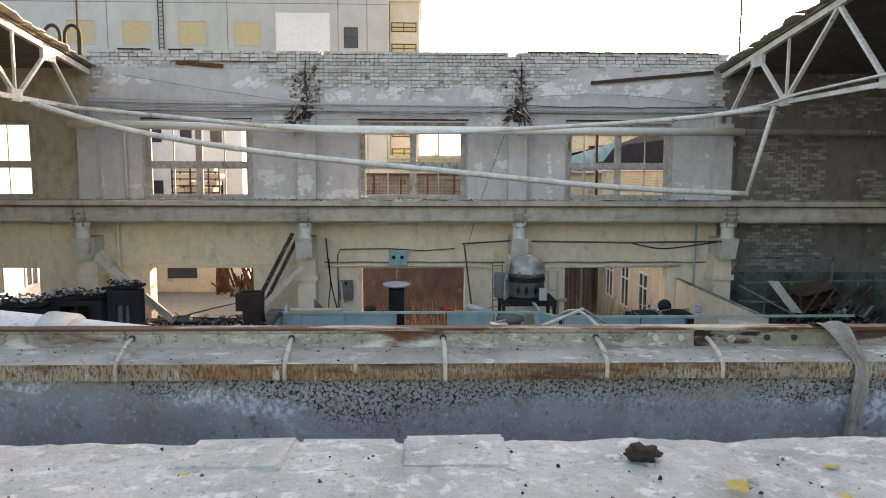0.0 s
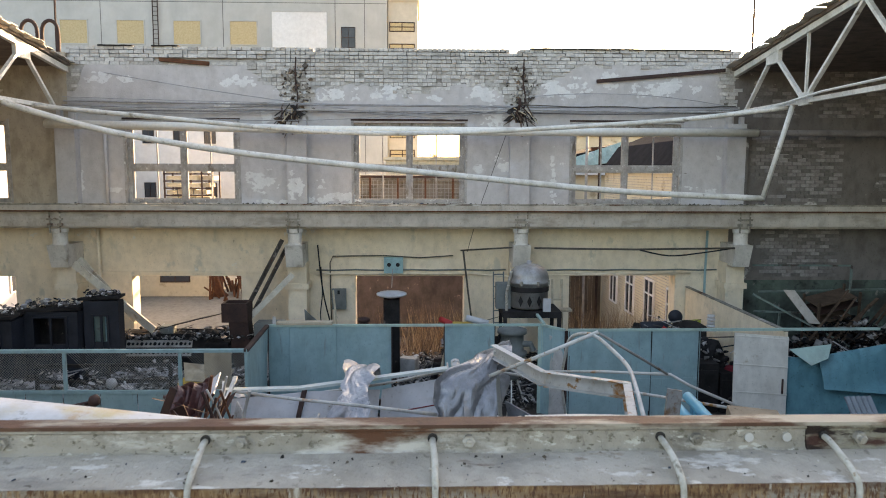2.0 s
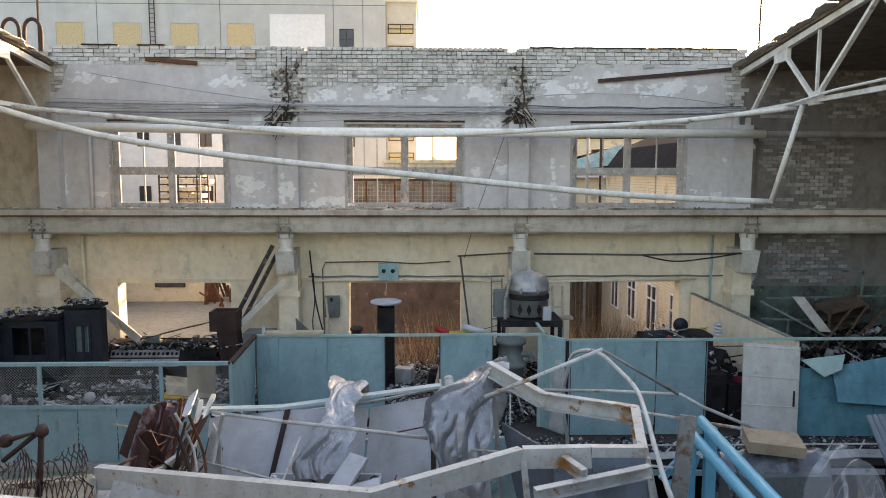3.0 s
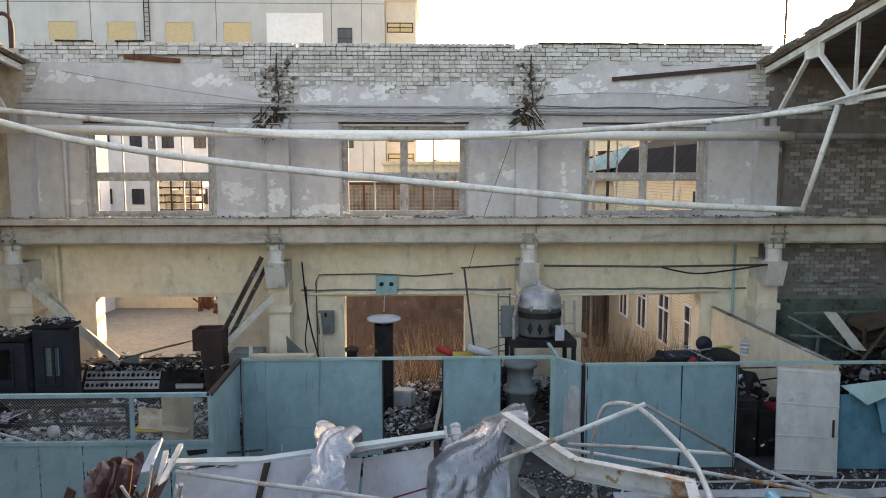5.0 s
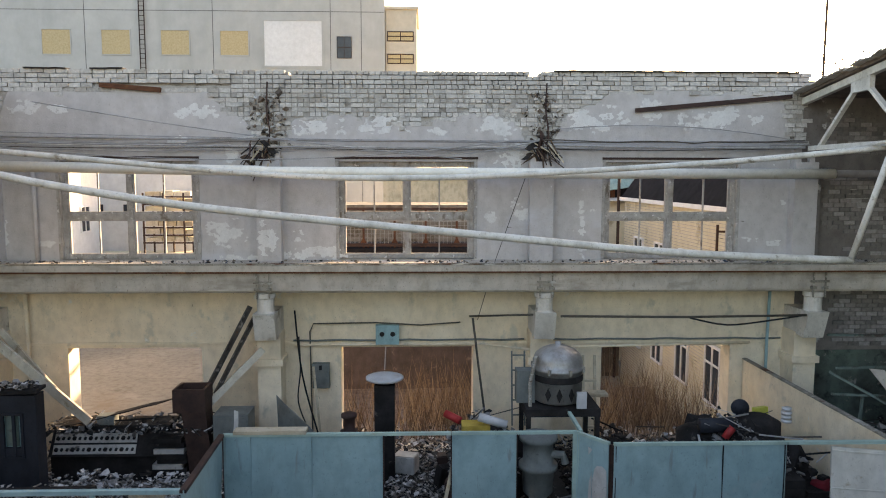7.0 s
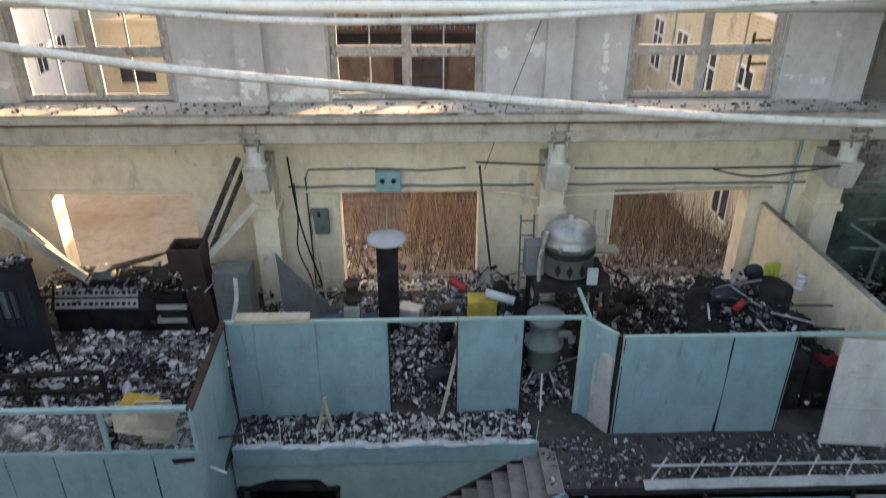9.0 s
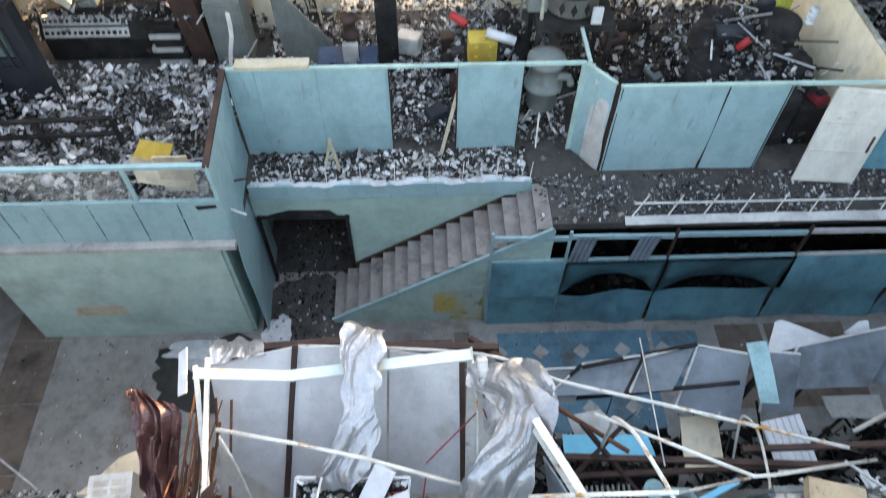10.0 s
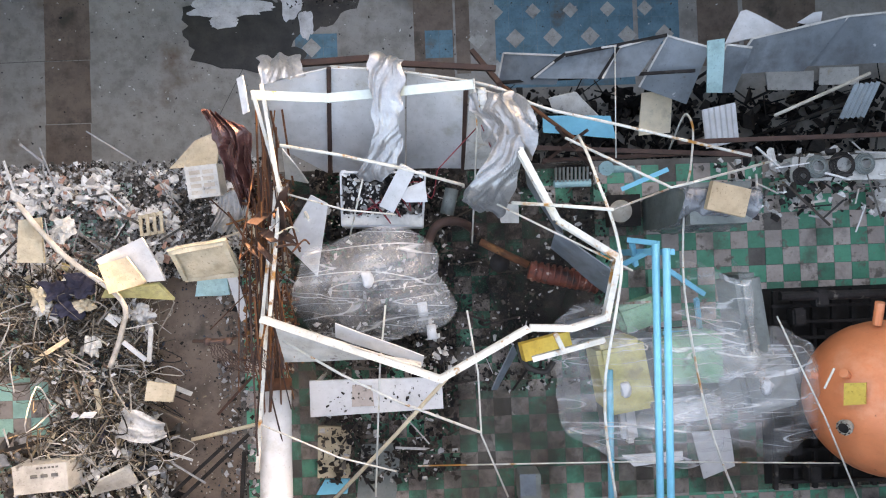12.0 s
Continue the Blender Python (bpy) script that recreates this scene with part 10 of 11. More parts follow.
for c0, wd in (((3.87, 10.03, 3.40), 0.62),):
    bm = B()
    m0 = Matrix.Translation(c0) @ Euler((0.25, 0.1, 0.2)).to_matrix().to_4x4()
    corrugated(bm, m0 @ Vector((0, 0.05, 0)), m0 @ Vector((wd, 0.05, 0)), m0 @ Vector((wd, -0.62, 0)), m0 @ Vector((0, -0.62, 0)), int(wd / 0.09), 0.03)
    sheet = solo("corrugated_sheet", bm, m_white, "white corrugated sheet fallen at the edge", "metal sheet", "corrugated sheets")
    mid = m0 @ Vector((wd / 2, -0.3, 0))
    bm = B()
    bar(bm, mid - Vector((0, 0, 0.05)), (mid.x, mid.y, 2.87 if mid.y < 9.3 else 0.0), 0.04, 0.04)
    hold(sheet, part("prop", bm, m_charred))
bm = B()
corrugated(bm, (5.43, 10.03, 5.1), (5.83, 10.06, 5.1), (5.93, 9.66, 4.52), (5.52, 9.64, 4.52), 5, 0.04)
sheet = solo("corrugated_sheet", bm, m_front_sheet, "grey corrugated sheet standing askew over the gap", "metal sheet", "corrugated sheets")
bm = B()
bar(bm, (5.7, 9.9, 4.75), (5.75, 9.95, 0.0), 0.05, 0.05)
hold(sheet, part("prop", bm, m_charred))
bm = B()
plate(bm, (1.74, 7.0, 4.9), (1.88, 7.0, 4.9), (2.02, 7.08, 6.13), (1.88, 7.08, 6.15), 0.03, 2, 4, 0.02)
solo("upright_cover", bm, m_grey_strut, "narrow grimy steel cover standing by the ring beam", "metal sheet")
pipe("fallen_rod", [(5.20, 9.98, 3.20), (6.71, 10.59, 3.50)], 0.03, m_concrete, "grey pole lying over the gap")
# blackened shards paint the shade of the deep gap
heap("gap_scrap", m_black_scrap, (0.6, 9.0, 9.4, 11.2, 0.0), 900, (0.08, 0.45), lambda x, y: 0.4 + 0.6 * noise.noise(Vector((x, y, 5))), "black scrap shards that carry the dark of the gap below the platform", seed=101, flat=0.7, sticks=120)
bm = B()
crumple(bm, [((-3.25, 10.84, 4.70), (-2.62, 10.89, 4.70)), ((-3.17, 10.59, 5.00), (-2.55, 10.62, 4.95)), ((-3.12, 10.36, 5.08), (-2.49, 10.45, 5.08))], 0.10, 41.0)
solo("foil_sheet", bm, m_silver, "crumpled silver foil on the corridor side", "foil")


# ---- yard and buildings beyond the wall ----
def facade(name, label, x0, x1, y, z1, depth, material, windows, winmat, category="building", roof=None):
    """A house whose front faces the hall, with windows (xa, xb, za, zb, material)."""
    h = thing(name, label, category, ((x0 + x1) / 2, y, 0))
    made = []
    bm = B()
    box(bm, x0, x1, y, y + depth, 0, z1)
    made.append(part("wall", bm, material))
    bm = B()
    box(bm, x0 - 0.2, x1 + 0.2, y - 0.2, y + depth, z1, z1 + 0.25)
    made.append(part("roof", bm, roof or material))
    for xa, xb, za, zb, wm in windows:
        w = new("window")
        bm = B()
        box(bm, xa, xb, y - 0.02, y + 0.1, za, zb)
        pane = part("pane", bm, wm or winmat, w)
        bm = B()
        t = 0.035 * (xb - xa)
        for q in ((xa - t, xa, za - t, zb + t), (xb, xb + t, za - t, zb + t)):
            box(bm, q[0], q[1], y - 0.07, y + 0.05, q[2], q[3])
        for q in ((xa, xb, za - t, za), (xa, xb, zb, zb + t)):
            box(bm, q[0], q[1], y - 0.07, y + 0.05, q[2], q[3])
        if wm is not m_white_paint and not (wm is m_osb and x1 - x0 > 20):
            c = (xa + xb) / 2
            box(bm, c - t / 2, c + t / 2, y - 0.06, y - 0.025, za, zb)
            c = (za + zb) / 2
            box(bm, xa, xb, y - 0.055, y - 0.022, c - t / 2, c + t / 2)
        part("frame", bm, m_tower if wm is m_white_paint or x1 - x0 > 20 and wm is m_osb else m_dark_rust, w)
        made.append(w)
    hold(h, *made)
    return h


wins = []
for k in range(4):
    xa = -37.1 + k * 5.7
    wins.append((xa, xa + 2.7, 21.0, 23.3, m_osb))
    wins.append((xa, xa + 2.9, 15.2, 17.6, None))
    wins.append((xa, xa + 2.9, 12.0, 13.8, None))
wins += [(-14.35, -11.45, 15.2, 17.6, m_osb), (-14.25, -11.5, 12.0, 13.8, None), (-15.75, -10.15, 20.0, 24.3, m_white_paint)]
wins += [(-8.65, -7.3, z, z + 2.0, None) for z in (20.8, 15.8, 11.0)]
facade("apartment_tower", "tall pale rendered block with boarded windows", -60, -4.0, 76, 40, 14, m_tower, wins, m_dark_glass)
wins = [(-3.7, -1.25, 22.6 - k * 2.18, 23.4 - k * 2.18, m_osb) for k in range(9)]
facade("stair_tower", "narrow tan stair tower with small boarded windows", -3.95, -0.87, 76.5, 25.6, 10, m_tower_tan, wins, m_osb)
bm = B()
for x in (-27.7, -27.2):
    bar(bm, (x, 75.8, 8), (x, 75.8, 40), 0.08, 0.08)
for k in range(70):
    bar(bm, (-27.7, 75.8, 8 + k * 0.45), (-27.2, 75.8, 8 + k * 0.45), 0.05, 0.05)
solo("fire_ladder", bm, m_dark_rust, "dark fire ladder up the tall block", "ladder")

bm = B()
for x in (-33.0, -20.7, -9.3, -6.3):
    box(bm, x - 0.03, x + 0.03, 75.985, 76.01, 0, 40)
for z in (14.3, 19.0, 25.2):
    box(bm, -60, -4.05, 75.988, 76.01, z - 0.03, z + 0.03)
solo("panel_joints", bm, m_label, "dark joints between the wall panels of the tall block", "joints", kind="stuff")

# buff brick building beside the yard, its windows facing the yard
bb = thing("brick_building", "buff brick building with white windows beside the yard", "building", (12, 28, 0))
made = []
bm = B()
box(bm, 8.55, 15.0, 20.8, 35.5, 0, 8.15)
made.append(part("wall", bm, m_yard_brick))
bm = B()
box(bm, 8.35, 15.2, 20.8, 35.7, 8.15, 8.3)
made.append(part("cornice", bm, m_white_paint))
bm = B()
vs = [(8.4, 8.3), (15.2, 8.3), (15.2, 9.5), (12.8, 10.9), (9.2, 9.4)]
f = bm.faces.new([bm.verts.new((x, 20.9, z)) for x, z in vs])
ex = bmesh.ops.extrude_face_region(bm, geom=[f])
for v in ex["geom"]:
    if isinstance(v, bmesh.types.BMVert):
        v.co.y += 14.7
bmesh.ops.recalc_face_normals(bm, faces=bm.faces)
made.append(part("roof", bm, m_roof_black))
for y in (22.3, 24.9, 27.5, 30.1, 32.7):
    for z0 in (2.2, 4.9):
        w = new("window")
        bm = B()
        box(bm, 8.5, 8.6, y, y + 1.05, z0, z0 + 1.75)
        part("pane", bm, m_dark_glass, w)
        bm = B()
        for q in ((y - 0.06, y), (y + 1.05, y + 1.11), (y + 0.5, y + 0.56)):
            box(bm, 8.46, 8.56, q[0], q[1], z0 - 0.06, z0 + 1.81)
        for q in ((z0 - 0.06, z0), (z0 + 1.75, z0 + 1.81), (z0 + 1.2, z0 + 1.25)):
            box(bm, 8.45, 8.555, y, y + 1.05, q[0], q[1])
        part("frame", bm, m_white_paint, w)
        made.append(w)
hold(bb, *made)
bm = B()
for k in range(70):
    z = 0.4 + k * 0.11
    box(bm, 8.535, 8.55, 20.8, 35.5, z, z + 0.018)
solo("brick_courses", bm, m_mortar, "mortar lines of the buff brick wall", "wall joints", kind="stuff")
bm = B()
for z in (7.0, 7.6):
    bar(bm, (8.1, 24.5, z), (8.55, 24.5, z), 0.06, 0.06)
bar(bm, (8.1, 24.5, 6.8), (8.1, 24.5, 7.8), 0.06, 0.06)
solo("wall_bracket", bm, m_dark_rust, "rusty bracket on the brick building", "bracket")
facade("brown_shed", "low brown brick shed with gates behind dry reeds", -6.5, 3.6, 31.5, 6.2, 7, mat("brown_brick", (0.072, 0.058, 0.056), (0.125, 0.10, 0.096), 1.5, 0.9, spots=[((0.3, 0.24, 0.2), 3.0, 0.68, 0.04)]), [(-1.4, 0.4, 4.4, 5.6, None)], m_dark_glass, roof=m_roof_black)
fn = thing("roof_fence", "rusty mesh fence on the shed roof", "fence", (-1.5, 31.6, 6.45))
made = []
for k in range(9):
    bm = B()
    x = -6.3 + k * 1.2
    bar(bm, (x, 31.7, 6.4), (x, 31.7, 7.95), 0.08, 0.08)
    bar(bm, (x - 0.2, 31.7, 6.4), (x, 31.7, 6.8), 0.05, 0.05)
    bar(bm, (x + 0.2, 31.7, 6.4), (x, 31.7, 6.8), 0.05, 0.05)
    made.append(part("post", bm, m_rust))
bm = B()
for k in range(60):
    bar(bm, (-6.3 + k * 0.163, 31.72, 6.6), (-6.3 + k * 0.163, 31.72, 7.8), 0.014, 0.014)
for k in range(8):
    bar(bm, (-6.3, 31.73, 6.65 + k * 0.16), (3.4, 31.73, 6.65 + k * 0.16), 0.014, 0.014)
made.append(part("mesh", bm, m_wire))
bm = B()
bar(bm, (-6.4, 31.6, 7.95), (3.5, 31.6, 7.95), 0.1, 0.1)
bar(bm, (-6.4, 31.6, 6.55), (3.5, 31.6, 6.55), 0.1, 0.12)
made.append(part("rail", bm, m_dark_rust))
hold(fn, *made)
facade("roof_hut", "low grimy brick hut behind the roof fence", -6.3, 3.4, 34.2, 7.75, 3, mat("grimy_buff_brick", (0.17, 0.155, 0.13), (0.27, 0.245, 0.205), 1.5, 0.9, spots=[((0.10, 0.085, 0.06), 2.5, 0.58, 0.06)]), [], m_dark_glass)
facade("yellow_shed", "sunlit ochre shed across the yard", -3.3, 6.5, 58, 9.05, 6, mat("ochre_wall", (0.50, 0.44, 0.32), (0.60, 0.54, 0.41), 0.5, 0.9), [], m_dark_glass)
# hidden block, added only to shade the yard ground
facade("yard_sun_blocker", "unseen tall block added to keep the sun off the yard", 7.0, 24, 58, 11.0, 6, m_yard_brick, [], m_dark_glass, roof=m_roof_black)
facade("white_building", "white painted office building with small windows", -44, -13.6, 52, 13.2, 8, m_white_paint, [(-41.6 + k * 2.15, -40.85 + k * 2.15, z, z + 1.0, None) for k in range(13) for z in (6.3, 10.1)], m_dark_glass)
wing = thing("white_wing", "white rendered wing with grey windows beside the yard", "building", (-24, 36, 0))
made = []
bm = B()
box(bm, -30.0, -19.4, 25.5, 46.8, 0, 12.5)
made.append(part("wall", bm, m_white_paint))
bm = B()
box(bm, -30.3, -19.15, 25.3, 47.0, 12.5, 12.75)
made.append(part("roof", bm, m_roof_black))
for y in (28.0, 30.8, 33.6, 36.4, 39.2, 42.0, 44.4):
    for z0 in (2.6, 6.1):
        if z0 > 5 and y < 38:
            continue
        w = new("window")
        bm = B()
        box(bm, -19.42, -19.37, y, y + 0.95, z0, z0 + 1.35)
        part("pane", bm, m_dark_glass, w)
        bm = B()
        for q in ((y - 0.08, y), (y + 0.95, y + 1.03), (y + 0.44, y + 0.5)):
            box(bm, -19.39, -19.33, q[0], q[1], z0 - 0.08, z0 + 1.43)
        for q in ((z0 - 0.08, z0), (z0 + 1.35, z0 + 1.43)):
            box(bm, -19.385, -19.335, y, y + 0.95, q[0], q[1])
        part("frame", bm, m_white_paint, w)
        made.append(w)
hold(wing, *made)
rk = thing("rack_shed", "open rack of pale boards on dark bearers on the gatehouse roof", "rack", (-15.5, 48, 4.45))
made = []
for x in (-17.1, -15.9, -14.7, -14.0):
    for y in (47.4, 49.0):
        bm = B()
        bar(bm, (x, y, 4.45), (x, y, 8.2), 0.09, 0.09)
        made.append(part("post", bm, m_dark_rust))
r = random.Random(141)
for k in range(7):
    z = 5.2 + k * 0.46
    bm = B()
    bar(bm, (-17.15, 47.35, z), (-13.95, 47.35, z), 0.06, 0.09)
    made.append(part("bearer", bm, m_dark_rust))
    x = -17.05
    while x < -14.4:
        w = r.uniform(0.6, 1.2)
        bm = B()
        box(bm, x, min(x + w, -14.0), 47.6, 48.8, z + 0.06, z + r.uniform(0.28, 0.4))
        made.append(part("stacked_board", bm, (m_yard_brick, m_wood, m_pale_wood)[int(r.random() * 3)]))
        x += w + 0.06
hold(rk, *made)
# planks added to close a bright gap behind reeds and boxes
fc = thing("plank_backdrop", "dark plank screen added as a backdrop behind the reeds", "fence", (6, 36.2, 0))
for k in range(34):
    bm = B()
    x = 1.2 + k * 0.22
    box(bm, x, x + 0.2, 36.2, 36.25, 0, 3.6 + 0.25 * math.sin(k * 1.7))
    hold(fc, part("plank", bm, m_fence))
facade("gate_wall", "pale brick gatehouse with one dark window", -26, -14.2, 47, 4.2, 3, m_yard_brick, [(-17.4, -15.6, 1.0, 1.9, None)], m_dark_glass)
bm = B()
r = random.Random(111)
for _ in range(60):
    x, y = r.uniform(-14.0, -8.5), r.uniform(45, 49)
    bar(bm, (x, y, 0), (x + r.uniform(-1, 1), y + r.uniform(-0.5, 0.5), r.uniform(0.4, 2.6)), 0.12, 0.1)
solo("scrap_fence", bm, m_rust, "rusty scrap and gate posts at the end of the yard", "scrap", kind="stuff")
bm = B()
box(bm, -14.1, -13.4, 46.8, 47.0, 0, 2.6)
solo("rusty_gate", bm, m_rust, "rust-brown gate leaf by the gatehouse", "gate")
facade("dark_roofed_hall", "long buff brick hall under a steep black roof", 6.6, 24, 39, 8.0, 12, m_yard_brick, [], m_dark_glass, roof=m_roof_black)
bm = B()
vs = [(6.4, 8.25), (24.2, 8.25), (24.2, 10.9), (13.1, 10.1), (12.2, 10.0), (10.6, 9.7), (8.8, 9.35), (7.7, 9.1), (6.4, 8.9)]
f = bm.faces.new([bm.verts.new((x, 38.8, z)) for x, z in vs])
ex = bmesh.ops.extrude_face_region(bm, geom=[f])
for v in ex["geom"]:
    if isinstance(v, bmesh.types.BMVert):
        v.co.y += 12.2
bmesh.ops.recalc_face_normals(bm, faces=bm.faces)
solo("black_roof", bm, m_roof_black, "black felted roof block over the buff hall", "roof")
bm = B()
plate(bm, (7.0, 38.3, 8.30), (9.75, 38.3, 8.72), (10.2, 38.6, 9.78), (7.0, 38.6, 8.72), 0.04, 8, 3, 0.02)
solo("turquoise_roof", bm, m_teal_roof, "small faded turquoise sheet roof on the felted roof", "roof")
bm = B()
plate(bm, (6.4, 38.55, 8.02), (24, 38.55, 8.10), (24, 38.9, 8.27), (6.4, 38.9, 8.18), 0.03, 30, 2, 0.05)
solo("roof_flashing", bm, m_white_paint, "pale metal flashing along the eaves of the hall", "flashing")
for x, m_ in ((7.74, m_wire), (8.4, m_dark_rust)):
    bm = B()
    tube(bm, [(x, 36, 0), (x, 36, 12.5)], 0.07, 8)
    solo("yard_post", bm, m_, "dark steel lamp post without its lamp in the yard", "post")
cr = thing("lattice_jib", "short rusty lattice jib on a brown stub on the hall roof", "lattice jib", (8.8, 38.8, 8.2))
bm = B()
box(bm, 8.62, 8.95, 38.65, 38.95, 8.2, 9.5)
made = [part("stub", bm, m_rust)]
for z in (9.28, 9.46):
    bm = B()
    bar(bm, (8.7, 38.6, z), (10.6, 38.6, z + 0.08), 0.05, 0.05)
    made.append(part("chord", bm, m_dark_rust))
for k in range(9):
    bm = B()
    bar(bm, (8.75 + k * 0.2, 38.6, 9.28 + 0.01 * k), (8.95 + k * 0.2, 38.6, 9.46 + 0.01 * k), 0.03, 0.03)
    made.append(part("brace", bm, m_dark_rust))
hold(cr, *made)
# reeds and litter outside the middle and right openings
bm = B()
vs = []
nx, ny = 40, 30
grid = [[bm.verts.new((-4.5 + 13.0 * i / nx, 20.6 + 11.0 * j / ny, 0.9 + 1.93 * max(0, 1 - j / ny * 1.6) + 0.18 * noise.noise(Vector((i * 0.4, j * 0.4, 0))))) for j in range(ny + 1)] for i in range(nx + 1)]
for i in range(nx):
    for j in range(ny):
        bm.faces.new((grid[i][j], grid[i + 1][j], grid[i + 1][j + 1], grid[i][j + 1]))
solo("litter_bank", bm, m_litter, "bank of brown leaf litter outside the wall", "ground", kind="structure")
bm = B()
r = random.Random(112)
for _ in range(5200):
    x, y = r.uniform(-4.3, 8.3), 21.0 + 9.5 * r.random()
    if x < -0.9 and r.random() < 0.75:
        continue
    if r.random() > 0.25 + 0.75 * (0.5 + 0.5 * noise.noise(Vector((x * 0.6, y * 0.6, 0)))):
        continue
    h = r.uniform(0.5, 2.1)
    b0 = Vector((x, y, 1.0 + 1.75 * max(0, 1 - (y - 20.6) / 11 * 1.6)))
    t0 = b0 + Vector((r.uniform(-0.4, 0.4) * h, r.uniform(-0.4, 0.4) * h, h))
    w = Vector((r.uniform(0.006, 0.014), 0, 0))
    vs = [bm.verts.new(p) for p in (b0 - w, b0 + w, t0)]
    bm.faces.new(vs)
solo("dry_reeds", bm, m_reed, "dry brown reeds and brambles outside the openings", "reeds", kind="stuff")
bm = B()
r = random.Random(113)
for _ in range(900):
    y = 20.65 + 5 * r.random() ** 1.5
    shard(bm, (r.uniform(-4.0, 8.0), y, 0.95 + 1.93 * max(0, 1 - (y - 20.6) / 11 * 1.6)), r.uniform(0.04, 0.2), r, 0.4)
solo("yard_litter", bm, m_brown_rubble, "scattered plaster bits among the reeds", "rubble", kind="stuff")


def tree(name, x, y, z, h, crown, label, seed, leaf=0.07):
    t = thing(name, label, "tree", (x, y, z))
    r = random.Random(seed)
    bm = B()
    tube(bm, [(x, y, z), (x + 0.1, y, z + h * 0.4), (x - 0.05, y, z + h * 0.85)], [0.22, 0.16, 0.05], 8)
    tips = []
    for k in range(16):
        a, b = r.uniform(0, 6.28), r.uniform(0.3, 0.8)
        s = Vector((x, y, z + h * b))
        e = s + Vector((math.cos(a), math.sin(a), r.uniform(0.4, 1.1))) * crown * r.uniform(0.5, 1.0)
        m = s.lerp(e, 0.5) + Vector((0, 0, 0.2))
        tube(bm, [s, m, e], [0.07, 0.045, 0.015], 6)
        tips += [m, e, m.lerp(e, 0.5)]
    trunk = part("trunk", bm, m_dark_rust)
    bm = B()
    for _ in range(2600):
        c = r.choice(tips) + Vector((r.gauss(0, 0.4), r.gauss(0, 0.4), r.gauss(0, 0.35)))
        d = Vector((r.uniform(-1, 1), r.uniform(-1, 1), r.uniform(-1, 1))) * leaf
        e = Vector((r.uniform(-1, 1), r.uniform(-1, 1), r.uniform(-1, 1))) * leaf
        bm.faces.new([bm.verts.new(c + v) for v in (-d, e, d, -e)])
    leaves = part("crown", bm, m_reed)
    hold(t, trunk, leaves)


tree("bare_tree", 25.5, 44, 0, 17.5, 3.2, "thin autumn tree with sparse brown leaves", 5)
for k, (x, y) in enumerate(((4, 150), (9, 155), (0, 152), (-4, 158), (13, 152))):
    tree("far_tree", x, y, 0, 11.5, 3.6, "distant bare tree beyond the yard", 20 + k, 0.13)


# ---- pieces: bricks, tiles, slabs ----
def brick_mesh(name, l, w, h, seed):
    r = random.Random(seed)
    bm = B()
    vs = box(bm, -l / 2, l / 2, -w / 2, w / 2, -h / 2, h / 2)
    for v in vs:
        v.co += Vector((r.uniform(-1, 1) * 0.008, r.uniform(-1, 1) * 0.008, r.uniform(-1, 1) * 0.006))
    bmesh.ops.bevel(bm, geom=bm.edges[:], offset=0.008, segments=1, affect="EDGES")
    return mesh_of(name, bm)


brick_full = [brick_mesh("brick", 0.245, 0.12, 0.086, k) for k in range(4)]
brick_half = [brick_mesh("brick", 0.118, 0.12, 0.086, 20 + k) for k in range(3)]
for me in brick_full + brick_half:
    me.materials.append(m_brick)
top_wall = thing("brick_parapet", "bare white brick courses at the broken wall top", "brickwork", (0, 20.2, 10.2), kind="structure")
rest = B()
r = random.Random(121)


def brick_limit(x):
    """Height of the broken brickwork at x."""
    return 11.45 + 0.05 * noise.noise(Vector((x * 0.5, 1, 0))) + 0.10 * noise.noise(Vector((x * 2.2, 4, 0))) * (1.0 if -4.5 < x < 2.5 else 0.4)


z, row = 9.72, 0
while z < 11.5:
    x = BAYS[0] + (0.13 if row % 2 else 0.0)
    half_row = row % 3 == 2
    while x < BAYS[3]:
        mid_bay = -4.6 < x < 2.7
        l = 0.118 if (half_row and mid_bay) or r.random() < (0.6 if mid_bay else 0.12) else 0.245
        c = x + l / 2
        limit = brick_limit(c)
        if z > plaster_edge(c) - 0.05 and z < limit and (r.random() > 0.05 or z > 11.0) and not (-7.5 < c < -4.6 and 11.06 < z < 11.17):
            out = r.uniform(-0.009, 0.008) - (0.04 if r.random() < 0.06 else 0) + (0.06 if r.random() < 0.05 and z < 11 else 0)
            place = Matrix.Translation((c, 20.1 + out, z)) @ Euler((r.gauss(0, 0.012), r.gauss(0, 0.012), r.gauss(0, 0.02))).to_matrix().to_4x4()
            if -3.9 < c < 2.35 and z > 10.75:
                ob = new("brick", r.choice(brick_full if l > 0.2 else brick_half))
                ob.matrix_world = place
                hold(top_wall, ob)
            else:
                rest_vs = box(rest, -l / 2 + 0.002, l / 2 - 0.002, -0.06, 0.3 if z > 10.9 else 0.06, -0.043, 0.043, place)
                for v in rest_vs:
                    v.co += Vector((r.uniform(-1, 1), r.uniform(-1, 1), r.uniform(-1, 1))) * 0.006
        x += l + 0.012
    z += 0.1
    row += 1
core = B()
x = BAYS[0]
while x < BAYS[3] - 0.1:
    c = x + 0.125
    e = brick_limit(c)
    box(core, x, x + 0.25, 20.12, 20.40, 11.1, 9.72 + 0.1 * math.floor((e - 9.72) / 0.1) + 0.02)
    x += 0.25
hold(top_wall, tagged(part("brickwork_rest", rest, m_brick_rest), kind="stuff"), part("core", core, m_mortar))
